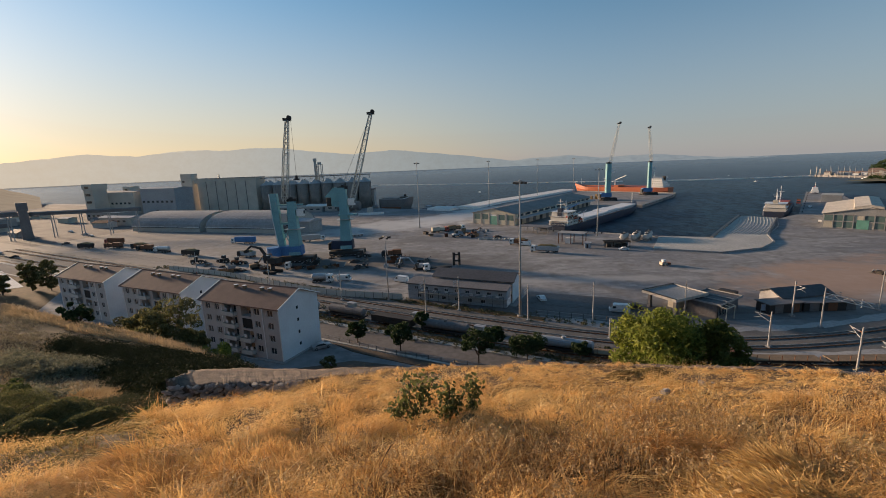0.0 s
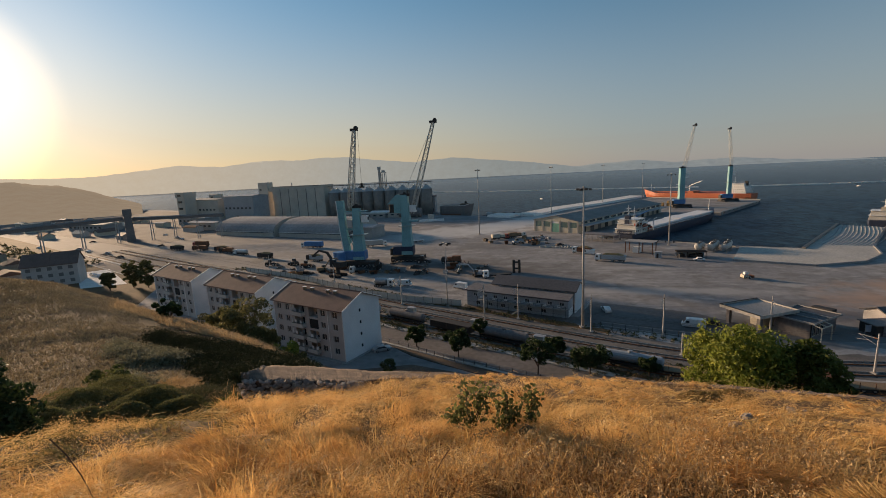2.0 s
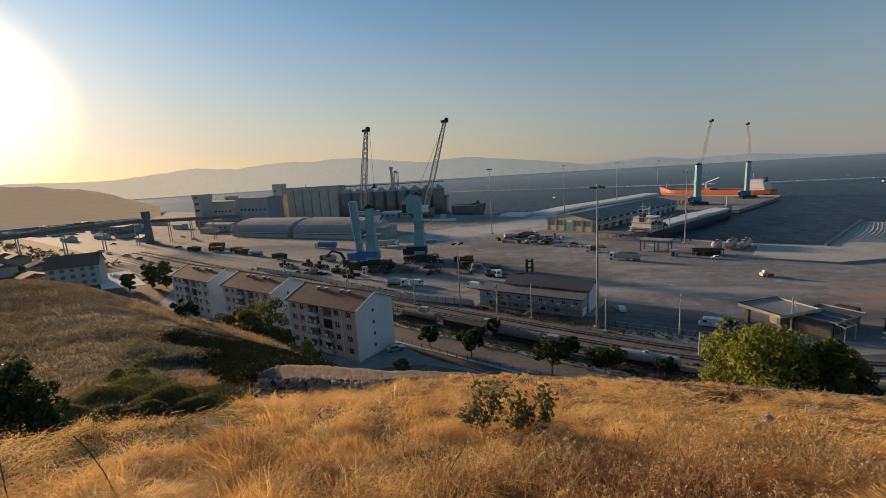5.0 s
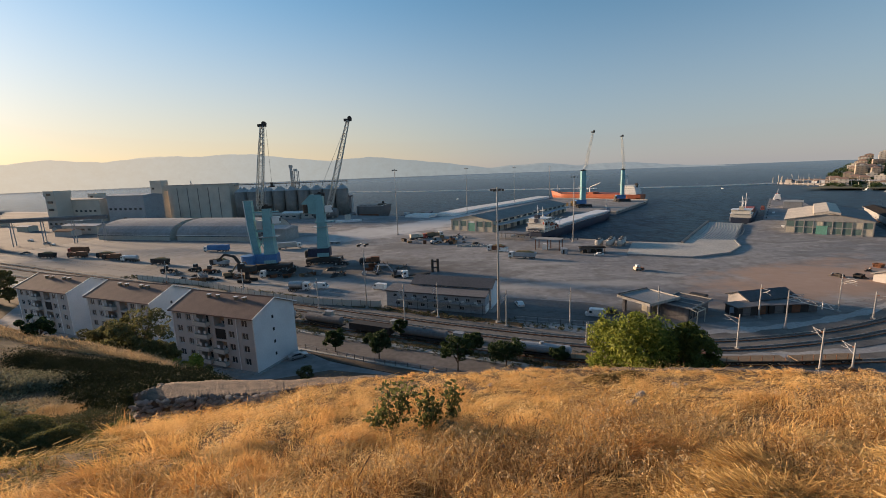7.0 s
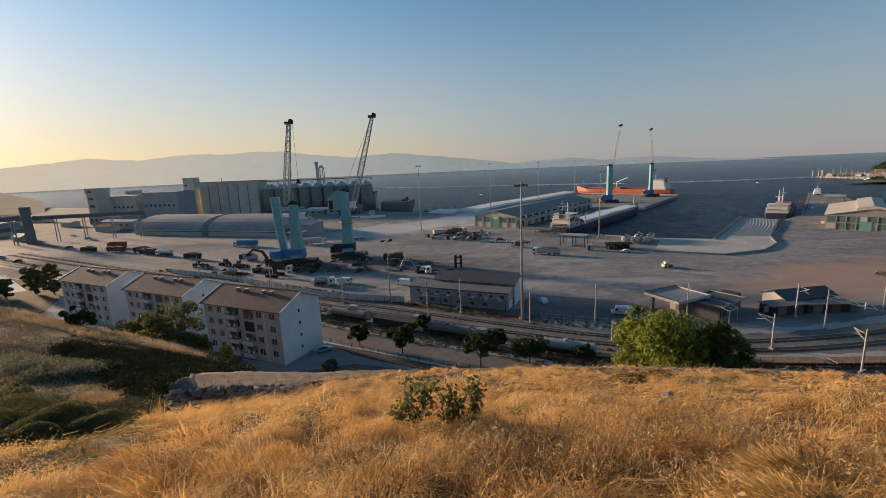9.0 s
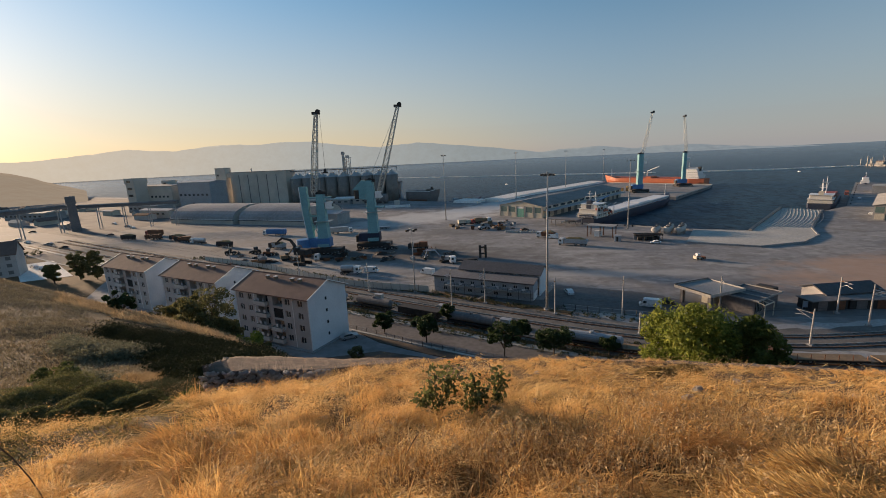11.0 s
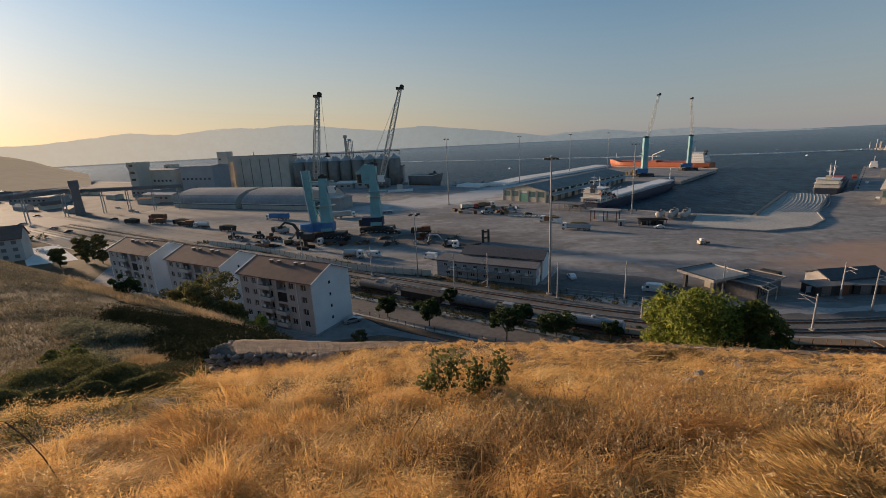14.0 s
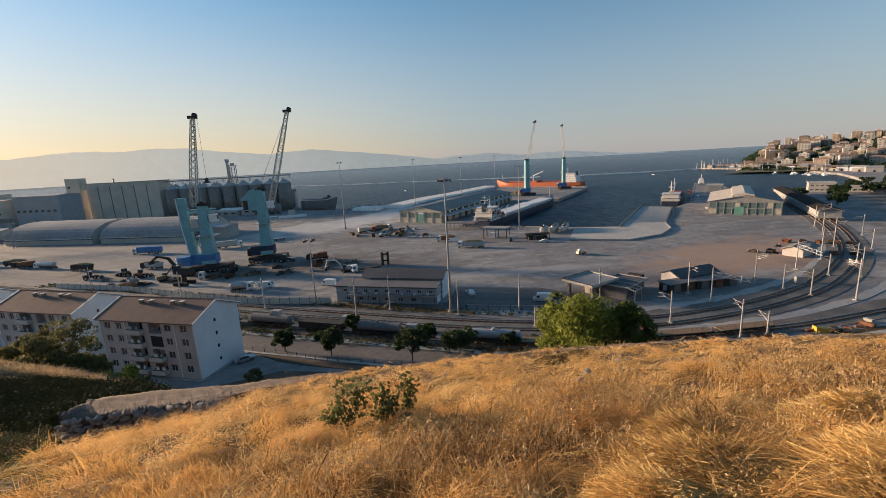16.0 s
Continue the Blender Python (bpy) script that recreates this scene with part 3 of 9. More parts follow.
def hollow(x, y):
    """Dark sunken gaps between the heaps of grass, 0 to about 1."""
    return sum(np.exp(-(((x - cx) / sx) ** 2 + ((y - cy) / sy) ** 2)) for cx, cy, sx, sy in ((-0.08, 3.0, 0.34, 0.2), (-0.2, 3.7, 0.26, 0.14), (0.88, 3.9, 0.22, 0.14), (-0.02, 2.55, 0.2, 0.16), (0.62, 3.34, 0.26, 0.2), (1.6, 3.02, 0.24, 0.26), (1.24, 2.62, 0.24, 0.3), (2.1, 3.5, 0.3, 0.16),
                                                                                      (3.15, 3.1, 0.42, 0.16), (2.95, 2.25, 0.3, 0.16), (4.3, 3.3, 0.4, 0.2), (-1.35, 2.75, 0.4, 0.14), (3.7, 4.35, 0.34, 0.14), (-3.0, 3.15, 0.3, 0.1)))


def edge_distance(az):
    return 1.65 / np.maximum(np.interp(az, AZ, EDGE_TAN) - 0.34 * np.maximum(np.cos(np.radians(az)), -0.2), 0.10)


def near_edge(az):
    """How far off the wall's near side runs: broad at its free end, then narrowing into the terrace edge."""
    e = edge_distance(az)
    return np.minimum(np.interp(az, [-60, -35.4, -22.3, -10, 0, 90], [10.7, 10.7, 9.5, 9.75, 20, 20]), e - 0.3)


def hill(x, y):
    """Height of the hillside: a grassy terrace, a walled edge, a gully and a spur that falls to the port."""
    x, y = np.asarray(x, float), np.asarray(y, float)
    d = np.hypot(x, y) + 1e-6
    az = np.degrees(np.arctan2(x, y))
    de = np.minimum(edge_distance(az), 14)
    te, tr, dr = np.interp(az, AZ, EDGE_TAN), np.interp(az, AZ, RIDGE_TAN), np.interp(az, AZ, RIDGE_D)
    near = terrace(x, y) + 0.05 * fbm(x, y, 1.1) * np.clip(d / 3, 0, 1) - 0.13 * np.minimum(hollow(x, y), 1) - (0.4 * np.clip((-17 - az) / 8, 0, 1) + 0.55 * np.clip((-38 - az) / 5, 0, 1)) * np.clip((d - 7.2) / 2.0, 0, 1)
    k = np.clip((d - 20) / (dr - 20), 0, 1)
    k = 1 - (1 - k) ** 1.5
    sight = te + 0.02 + (tr - te - 0.02) * k
    far = 40 - d * sight + (0.28 * fbm(x, y, 0.13, 1.0) + 0.08 * fbm(x, y, 0.7, 2.0)) * np.clip((d - 16) / 10, 0, 1) * np.clip((dr - d) / 14, 0, 1)
    beyond = 40 - dr * tr - (d - dr) * 0.55
    far = np.where(d > dr, beyond, far)
    far = np.minimum(far, 40 - d * (te + 0.02) + 40 * np.clip((d - 16) / 8, 0, 1))
    b = np.clip((d - de) / 0.5, 0, 1)
    low = np.minimum(far, terrace(x, y) - 1.1)
    back = np.abs(az) > 100
    z = np.where(b >= 1, np.where(d < 16, low, far), near * (1 - b) + low * b)
    z = np.where(back, near, z)
    return np.maximum(z, -0.6)


def polar_sheet(rs, azs):
    r, a = np.meshgrid(rs, np.radians(azs), indexing="ij")
    x, y = r * np.sin(a), r * np.cos(a)
    v = np.stack([x, y, hill(x, y)], -1).reshape(-1, 3)
    n, m = r.shape
    i = (np.arange(n - 1)[:, None] * m + np.arange(m - 1)[None]).ravel()
    return v, np.stack([i, i + m, i + m + 1, i + 1], 1)


radii = np.concatenate([np.linspace(-0.6, 8.5, 60), np.linspace(8.6, 14.5, 70), np.linspace(14.7, 40, 70), np.linspace(40.5, 100, 100), np.linspace(101, 170, 40)])
v, f = polar_sheet(radii, np.linspace(-110, 110, 270))
hillside = tagged(new("hillside", cloud_mesh("hillside", v, f, M["scrub"], True)), "dry scrubby hillside falling steeply to the port", "hillside", kind="structure")
v, f = polar_sheet(np.concatenate([np.linspace(0.02, 14.5, 12), np.linspace(16, 170, 12)]), np.linspace(110, 250, 40))
r = np.hypot(v[:, 0], v[:, 1])
v[:, 2] = 38.35 + 0.34 * 4 + 0.3 * np.maximum(r - 4, 0)
tagged(new("hillside_above", cloud_mesh("hillside_above", v, f, M["scrub"], True)), "dry hillside rising behind the viewpoint", "hillside", kind="structure")

SHORE = [(-3000, 1500), (-1300, 900), (-700, 760), (-420, 620), (-250, 560), (-85, 505), (-66, 449), (-70, 430), (-22, 402), (16, 386), (165, 570), (172, 560), (255, 462), (243, 444),
         (170, 358), (158, 368), (54, 249), (88, 228), (108, 212), (131, 202), (190, 269), (204, 255), (230, 271), (361, 420), (375, 402), (318, 325), (345, 295), (400, 290), (470, 330), (545, 410), (590, 500), (622, 600),
         (612, 700), (640, 720), (700, 700), (800, 740), (1100, 960), (2600, 2250), (3600, 2400), (3600, -600), (-3000, -600)]
ground = solid("ground", Geo().prism(SHORE[::-1], "z", -9.0, 0.0), M["yard"], "dusty paved port yard of worn asphalt and concrete", "ground")
sea = solid("water", Geo().add([(-4900, -700, -2.5), (4900, -700, -2.5), (4900, 4950, -2.5), (-4900, 4950, -2.5)], [(0, 1, 2, 3)]), M["sea"], "windy dark blue sea with small white crests", "sea")


def ridge_strip(name, table, dist, depth, base, material, label, rough, seed):
    """A far range of hills: crest heights by bearing, falling to the water in front and behind."""
    az = np.linspace(table[0][0], table[-1][0], 260)
    el = np.interp(az, [p[0] for p in table], [p[1] for p in table])
    rng = np.random.default_rng(seed)
    wob = np.convolve(rng.normal(size=300), np.ones(7) / 7, "same")[:260]
    top = 40 + dist * np.tan(np.radians(el)) + rough * wob
    rows = []
    for k, (dd, hh) in enumerate(((-depth, 0.0), (-depth * 0.55, 0.45), (-depth * 0.25, 0.78), (0, 1.0), (depth * 0.3, 0.6))):
        wz = np.convolve(rng.normal(size=300), np.ones(5) / 5, "same")[:260]
        r = dist + dd + depth * 0.18 * wz * (k in (1, 2))
        h = base + (np.maximum(top, base + 1) - base) * np.clip(hh + 0.12 * wz * (k in (1, 2)), 0, 1)
        a = np.radians(az)
        rows.append(np.stack([r * np.sin(a), r * np.cos(a), h], 1))
    v = np.concatenate(rows)
    i = (np.arange(4)[:, None] * 260 + np.arange(259)[None]).ravel()
    f = np.stack([i, i + 1, i + 261, i + 260], 1)
    return tagged(new(name, cloud_mesh(name, v, f, material, True)), label, "mountains", kind="structure")


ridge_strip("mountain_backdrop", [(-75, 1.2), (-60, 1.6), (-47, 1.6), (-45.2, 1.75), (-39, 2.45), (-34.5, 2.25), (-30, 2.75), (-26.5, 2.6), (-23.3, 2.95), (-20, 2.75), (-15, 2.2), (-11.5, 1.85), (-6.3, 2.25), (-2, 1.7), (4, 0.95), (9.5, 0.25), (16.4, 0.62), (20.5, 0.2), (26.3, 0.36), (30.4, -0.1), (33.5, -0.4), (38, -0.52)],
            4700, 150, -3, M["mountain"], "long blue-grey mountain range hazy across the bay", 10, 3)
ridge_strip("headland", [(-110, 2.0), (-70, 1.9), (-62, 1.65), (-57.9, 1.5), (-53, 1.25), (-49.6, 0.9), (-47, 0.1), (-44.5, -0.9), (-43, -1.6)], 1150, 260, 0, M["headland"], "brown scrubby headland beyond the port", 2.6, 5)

# ---- buildings ----
def facade(geo, origin, u, width, z0, z1, openings, depth=0.25):
    """A wall face with openings (u0, u1, v0, v1) cut through it, and their reveals; u runs to the right seen from outside."""
    o, u = Vector(origin), Vector((u[0], u[1], 0)).normalized()
    n = u.cross(Vector((0, 0, 1)))
    us = sorted({0.0, width, *[x for q in openings for x in q[:2]]})
    vs = sorted({z0, z1, *[x for q in openings for x in q[2:]]})
    at = lambda a, b, d=0.0: tuple(o + u * a + Vector((0, 0, b)) - n * d)
    inside = lambda a, b: any(q[0] - 1e-6 < a < q[1] + 1e-6 and q[2] - 1e-6 < b < q[3] + 1e-6 for q in openings)
    for a, b in zip(us, us[1:]):
        run = None
        for c, d in zip(vs, vs[1:]):
            if inside((a + b) / 2, (c + d) / 2):
                run = None
                continue
            geo.add([at(a, c), at(b, c), at(b, d), at(a, d)], [(0, 1, 2, 3)])
    for a, b, c, d in openings:
        geo.add([at(a, c), at(b, c), at(b, d), at(a, d), at(a, c, depth), at(b, c, depth), at(b, d, depth), at(a, d, depth)],
                [(0, 4, 5, 1), (1, 5, 6, 2), (2, 6, 7, 3), (3, 7, 4, 0)])
    return geo


WINDOW_MESH = {}


def window(parent, at, turn, w, h, frame_mat, pane_mat, name="window", mull=1):
    """A framed pane; local -y is the outside."""
    key = (round(w, 2), round(h, 2), frame_mat, pane_mat, mull)
    if key not in WINDOW_MESH:
        g = Geo()
        t = 0.07
        g.box(-w / 2, -0.04, 0, -w / 2 + t, 0.04, h).box(w / 2 - t, -0.04, 0, w / 2, 0.04, h).box(-w / 2 + t, -0.04, 0, w / 2 - t, 0.04, t).box(-w / 2 + t, -0.04, h - t, w / 2 - t, 0.04, h)
        for k in range(mull):
            x = -w / 2 + w * (k + 1) / (mull + 1)
            g.box(x - t / 2, -0.03, t, x + t / 2, 0.03, h - t)
        WINDOW_MESH[key] = (g.mesh("window_frame", M[frame_mat]), Geo().box(-w / 2 + t, -0.012, t, w / 2 - t, 0.012, h - t).mesh("pane", M[pane_mat]))
    fr, pn = WINDOW_MESH[key]
    f = part(name, fr, None, parent, at=at, turn=turn)
    part("pane", pn, None, f)
    return f


def apartment(at, turn, label):
    """Four-storey block with a brown hipless roof, balconies and white gables."""
    L, D, E, R = 23.6, 12.0, 12.0, 14.6
    b = thing("apartment_block", at, turn, label, "apartment building", "apartment blocks")
    cols = [(1.2, 2.8), (4.3, 5.7), (16.4, 18.0), (20.2, 21.8)]
    front = [(a, c, 1.45 + 2.8 * k, 2.95 + 2.8 * k) for k in range(4) for a, c in cols]
    loggia = [(a, c, 0.9 + 2.8 * k, 3.2 + 2.8 * k) for k in range(4) for a, c in ((7.6, 11.2), (12.6, 15.6))]
    part("wall", facade(Geo(), (0, 0, 0), (1, 0), L, 0, E, front + loggia, 0.3), M["wall_cream"], b, "cream rendered front wall with loggias")
    for a, c, z0, z1 in loggia:
        k = 0.3
        part("loggia", Geo().loft([[(a, y, z0), (c, y, z0), (c, y, z1), (a, y, z1)] for y in (1.5, k)], caps=False).add([(a, 1.5, z0), (c, 1.5, z0), (c, 1.5, z1), (a, 1.5, z1)], [(0, 1, 2, 3)]), M["wall_cream"], b)
    gable = Geo().prism([(0, 0), (D, 0), (D, E), (D / 2, R), (0, E)], "x", L - 0.25, L)
    part("gable_wall", gable, M["wall_white"], b, "smooth pale grey-white gable wall")
    part("gable_wall", Geo().prism([(0, 0), (D, 0), (D, E), (D / 2, R), (0, E)], "x", 0, 0.25), M["wall_white"], b, "smooth pale grey-white gable wall")
    part("back_wall", Geo().box(0.25, D - 0.25, 0, L - 0.25, D, E), M["wall_cream"], b)
    part("plinth", Geo().box(-0.6, -0.9, -0.4, L + 0.7, D + 0.7, 0.18), M["concrete"], b, "pale concrete plinth")
    for a, c, z0, z1 in front:
        window(b, ((a + c) / 2, 0.16, z0), 0, c - a - 0.02, z1 - z0 - 0.02, "trim_white", "glass")
    for k in range(4):
        z = 0.95 + 2.8 * k
        for j, (a, c) in enumerate(((7.6, 11.2), (12.6, 15.6))):
            if j == 0 or k < 2:
                bal = part("balcony", Geo().box(a - 0.15, -1.1, z - 0.15, c + 0.15, 0.02, z), M["concrete"], b, "shallow concrete balcony")
                part("parapet", Geo().box(a - 0.15, -1.1, z, c + 0.15, -1.0, z + 0.85).box(a - 0.15, -1.0, z, a - 0.05, 0, z + 0.85).box(c + 0.05, -1.0, z, c + 0.15, 0, z + 0.85), M["wall_cream_pale"], bal)
                for q in range(2):
                    w = random.uniform(0.5, 0.8)
                    x = a + 0.5 + q * 1.6 + random.uniform(0, 0.5)
                    part("laundry", Geo().box(x, -0.7, z + 0.9, x + w, -0.66, z + 1.6), random.choice([M["white"], M["trim_white"], M["bluegrey"]]), bal)
            window(b, ((a + c) / 2, 1.44, z), 0, 1.6, 2.1, "trim_white", "glass", "balcony_door")
            # black sheet on one storey stands in for a loggia's dark interior
            part("blind", Geo().box(a + 0.02, 0.1, z - 0.03, c - 0.02, 0.16, z + 2.23) if k == 2 else Geo().box(c - 1.1, 0.1, z + 1.35, c - 0.02, 0.16, z + 2.2), M["black"] if k == 2 else M["wood"], b, "dark cloth screen; the black one stands for shade inside the loggia") if j else None
    for x in (0.12, 6.6, 18.9, L - 0.12):
        part("pilaster", Geo().box(x - 0.11, -0.1, 0.2, x + 0.11, -0.003, E - 0.05), M["trim_white"], b, "white vertical strip")
    for k in range(4):
        part("vent_window", Geo().box(L + 0.003, D * 0.42, 1.9 + 2.8 * k, L + 0.05, D * 0.42 + 0.5, 2.6 + 2.8 * k), M["glass"], b)
    for i in range(9):
        a = -0.5 + i * (L + 1.0) / 9
        c = a + (L + 1.0) / 9 - 0.012
        for s in (0, 1):
            pts = [(-0.6, E - 0.26), (D / 2, R), (D / 2, R + 0.22), (-0.6, E - 0.04)]
            if s:
                pts = [(D - p, q) for p, q in pts][::-1]
            part("roof_panel", Geo().prism(pts, "x", a, c), M["roof_brown"], b)
    part("ridge_cap", Geo().tube((-0.5, D / 2, R + 0.2), (L + 0.5, D / 2, R + 0.2), 0.16, n=6), M["roof_brown"], b)
    for x in (-0.62, L + 0.5):
        part("verge", Geo().beam((x, -0.6, E - 0.05), (x, D / 2, R + 0.2), 0.22).beam((x, D + 0.6, E - 0.05), (x, D / 2, R + 0.2), 0.22), M["trim_white"], b, "white roof verge")
    for x in (6.5, 9.2, 14.6, 17.0):
        ch = part("chimney", Geo().box(x, D / 2 - 2.0, R - 1.2, x + 0.7, D / 2 - 1.4, R + 0.1), M["wood"], b, "short rendered chimney")
        part("chimney_cap", Geo().box(x - 0.08, D / 2 - 2.08, R + 0.1, x + 0.78, D / 2 - 1.32, R + 0.2), M["trim_white"], ch)
    for x in (4.4, 12.2, 20.6):
        part("skylight", Geo().prism([(2.6, E + 1.1), (3.5, E + 1.5), (3.5, E + 1.62), (2.6, E + 1.22)], "x", x, x + 0.7), M["silver"], b)
    return b


def gable_shed(name, at, turn, L, W, E, R, label, category, wall, roof, roof2=None, bays=0, group=""):
    """A long pitched-roof shed: x along its length, front gable at x = 0, width along y from 0 to W."""
    b = thing(name, at, turn, label, category, group)
    prof = [(0, 0), (W, 0), (W, E), (W / 2, R), (0, E)]
    part("front_wall", Geo().prism(prof, "x", 0, 0.3), M[wall], b)
    part("back_wall", Geo().prism(prof, "x", L - 0.3, L), M[wall], b)
    for y in (0, W - 0.3):
        part("side_wall", Geo().box(0.3, y, 0, L - 0.3, y + 0.3, E), M[wall], b)
    n = max(2, int(L / 12))
    for i in range(n):
        a, c = -0.6 + (L + 1.2) * i / n, -0.6 + (L + 1.2) * (i + 1) / n - 0.05
        for s in (0, 1):
            k = 0.6 * (R - E) / (W / 2)
            pts = [(-0.6, E - k), (W / 2, R), (W / 2, R + 0.25), (-0.6, E - k + 0.25)]
            if s:
                pts = [(W - p, q) for p, q in pts][::-1]
            part("roof_sheet", Geo().prism(pts, "x", a, c), M[roof2 if s and roof2 else roof], b)
    return b


# apartment blocks at the foot of the hill
for at in ((-56.3, 94.3, 0), (-86.0, 109.9, 0), (-115.6, 124.0, 0)):
    apartment(at, -24.5, "four-storey cream apartment block, brown roof, white gables" if at[0] > -60 else "four-storey apartment block in evening haze, brown roof")

# prefabricated two-part office by the railway
off = thing("site_office", (-11.2, 126.0, 0), -24.2, "two-storey blue-grey prefabricated office with grey roof", "office building")
g = Geo()
ops = [(2.2 + 3.3 * i, 3.5 + 3.3 * i, 3.2, 4.2) for i in range(9)] + [(3.0 + 4.1 * i, 4.4 + 4.1 * i, 0.7, 1.8) for i in range(6)]
facade(g, (0, 0, 0), (1, 0), 31.0, 0, 5.0, ops, 0.15)
g.box(0, 0.2, 0, 0.2, 5, 5).box(30.8, 0.2, 0, 31, 5, 5).box(0.2, 4.8, 0, 30.8, 5, 5)
part("wall", g, M["bluegrey"], off, "blue-grey panel wall")
for a, c, z0, z1 in ops:
    window(off, ((a + c) / 2, 0.12, z0), 0, c - a - 0.02, z1 - z0 - 0.02, "trim_white", "glass")
part("front_roof", Geo().prism([(-0.5, 5.0), (5.4, 5.7), (5.4, 5.85), (-0.5, 5.15)], "x", -0.4, 31.4), M["roof_grey"], off, "grey lean-to roof")
part("fascia", Geo().box(-0.42, -0.56, 4.8, 31.42, -0.5, 5.14), M["roof_dark"], off, "dark fascia strip")
part("gallery", Geo().box(4, -1.3, 2.5, 31, -0.02, 2.62), M["steel"], off, "outside walkway")
for i in range(9):
    part("gallery_post", Geo().beam((4.2 + 3.3 * i, -1.25, 0), (4.2 + 3.3 * i, -1.25, 3.5), 0.09), M["dark"], off)
part("rail", Geo().beam((4.2, -1.25, 3.5), (30.8, -1.25, 3.5), 0.06).beam((4.2, -1.25, 3.1), (30.8, -1.25, 3.1), 0.04), M["dark"], off)
part("end_panel", Geo().box(31.004, 0.6, 0.1, 31.05, 4.4, 2.2), M["trim_white"], off)
part("hall_wall", Geo().box(6.5, 5.05, 0, 6.8, 13, 6.2).prism([(5.05, 0), (13.5, 0), (13.5, 5.9), (9.2, 7.9), (5.05, 5.9)], "x", 31.3, 31.6).box(6.8, 12.7, 0, 31.3, 13, 5.9).box(6.8, 5.05, 5.2, 31.3, 5.25, 6.25), M["wall_white"], off, "white end wall of the rear hall")
for i, x in enumerate((11.0, 15.5, 20.0, 24.5)):
    part("clerestory", Geo().box(x - 1.9, 5.0, 5.88, x + 1.9, 5.047, 6.2), M["glass"], off)
part("hall_roof", Geo().prism([(4.6, 6.05), (9.2, 7.9), (13.9, 5.9), (13.9, 6.1), (9.2, 8.15), (4.6, 6.28)], "x", 6.0, 32.0), M["roof_dark"], off, "dark grey pitched sheet roof")
for i in range(7):
    part("air_conditioner", Geo().bevelled(4.6 + 3.9 * i, -0.34, 2.75, 5.5 + 3.9 * i, -0.01, 3.35, 0.04), M["trim_white"], off)
part("stair", Geo().beam((16, -2.6, 0.1), (20, -1.3, 2.6), 0.25).beam((16, -3.4, 0.1), (20, -2.1, 2.6), 0.25), M["steel"], off, "outside steel stair")

# grain silos of concrete with a lift tower
cs = thing("concrete_silo", (-273.0, 480.0, 0), -21.0, "weathered beige concrete grain silo block with lift tower", "grain silo")
for i in range(6):
    bay = [(14.1 * i + 0.35 + 13.4 * k / 8, 2.2 - 1.7 * math.sin(math.pi * k / 8) ** 0.8) for k in range(9)]
    part("silo_cell", Geo().prism(bay + [(14.1 * i + 13.75, 15.5), (14.1 * i + 0.35, 15.5)], "z", 0, 32.5), M["silo_concrete"], cs)
part("top_gallery", Geo().box(0, 2, 32.5, 85, 15, 35.4), M["silo_concrete"], cs)
part("gallery_edge", Geo().box(-0.6, 1.4, 35.4, 85.6, 15.6, 35.9), M["concrete"], cs)
part("lift_tower", Geo().box(-21, 0, 0, -4.5, 8, 41.4).box(-4.5, 2, 30, 0, 7, 35), M["silo_concrete"], cs)
for k in range(4):
    part("tower_window", Geo().box(-19, -0.08, 8 + 8 * k, -15.5, -0.003, 10 + 8 * k), M["glass"], cs)
for i in range(5):
    part("joint", Geo().box(14.1 * i + 13.7, 2.0, 0.2, 14.1 * i + 14.5, 2.3, 32.3), M["roof_grey"], cs)
part("vent_stack", Geo().tube((28, 8, 35.9), (28, 8, 39.5), 0.7, n=8), M["steel"], cs)

# steel silos in two rows with a conveyor bridge
base = None
for r in range(2):
    for i in range(9):
        p = (-181 + 12.9 * i - 2.0 * r, 449 + 14.5 * r - 1.1 * i, 0)
        if base is None:
            s = thing("steel_silo", p, 0, "dark ribbed galvanised steel grain silo with cone roof", "silo", "steel silos")
            part("shell", Geo().tube((0, 0, 0), (0, 0, 26.6), 6.2, n=28), M["steel_silo"], s, smooth=True)
            part("roof", Geo().tube((0, 0, 26.6), (0, 0, 30.6), 6.4, 0.7, n=28), M["steel"], s, "cone roof")
            part("cap", Geo().tube((0, 0, 30.5), (0, 0, 31.4), 0.8, n=10), M["steel"], s)
            for k in range(14):
                a = 2 * math.pi * k / 14
                part("stiffener", Geo().beam((6.28 * math.cos(a), 6.28 * math.sin(a), 0.2), (6.28 * math.cos(a), 6.28 * math.sin(a), 26.5), 0.22), M["steel_silo"], s)
            base = s
        else:
            copy_thing(base, pose(*p))
cb = thing("silo_conveyor", (-190, 457, 31.8), -4.6, "pale conveyor bridge running over the steel silos", "conveyor")
part("deck", Geo().box(0, -1.2, 1.6, 118, 1.2, 2.5), M["roof_grey"], cb)
part("rail", Geo().beam((0, -1.2, 3.6), (118, -1.2, 3.6), 0.12).beam((0, 1.2, 3.6), (118, 1.2, 3.6), 0.12), M["steel"], cb)
for i in range(28):
    part("post", Geo().beam((i * 4.3, -1.2, 2.5), (i * 4.3, -1.2, 3.6), 0.1), M["steel"], cb)
for i in range(10):
    part("trestle", Geo().beam((4 + i * 12.6, -1.0, -1.6), (4 + i * 12.6, -1.0, 2.2), 0.3).beam((4 + i * 12.6, 1.0, -1.6), (4 + i * 12.6, 1.0, 2.2), 0.3), M["steel"], cb)
et = thing("elevator_tower", (-126, 455, 0), -4.6, "slender steel bucket elevator tower above the silos", "tower")
for x in (-2.2, 2.2):
    for y in (-2.2, 2.2):
        part("leg", Geo().beam((x, y, 0), (x, y, 46), 0.6), M["steel"], et)
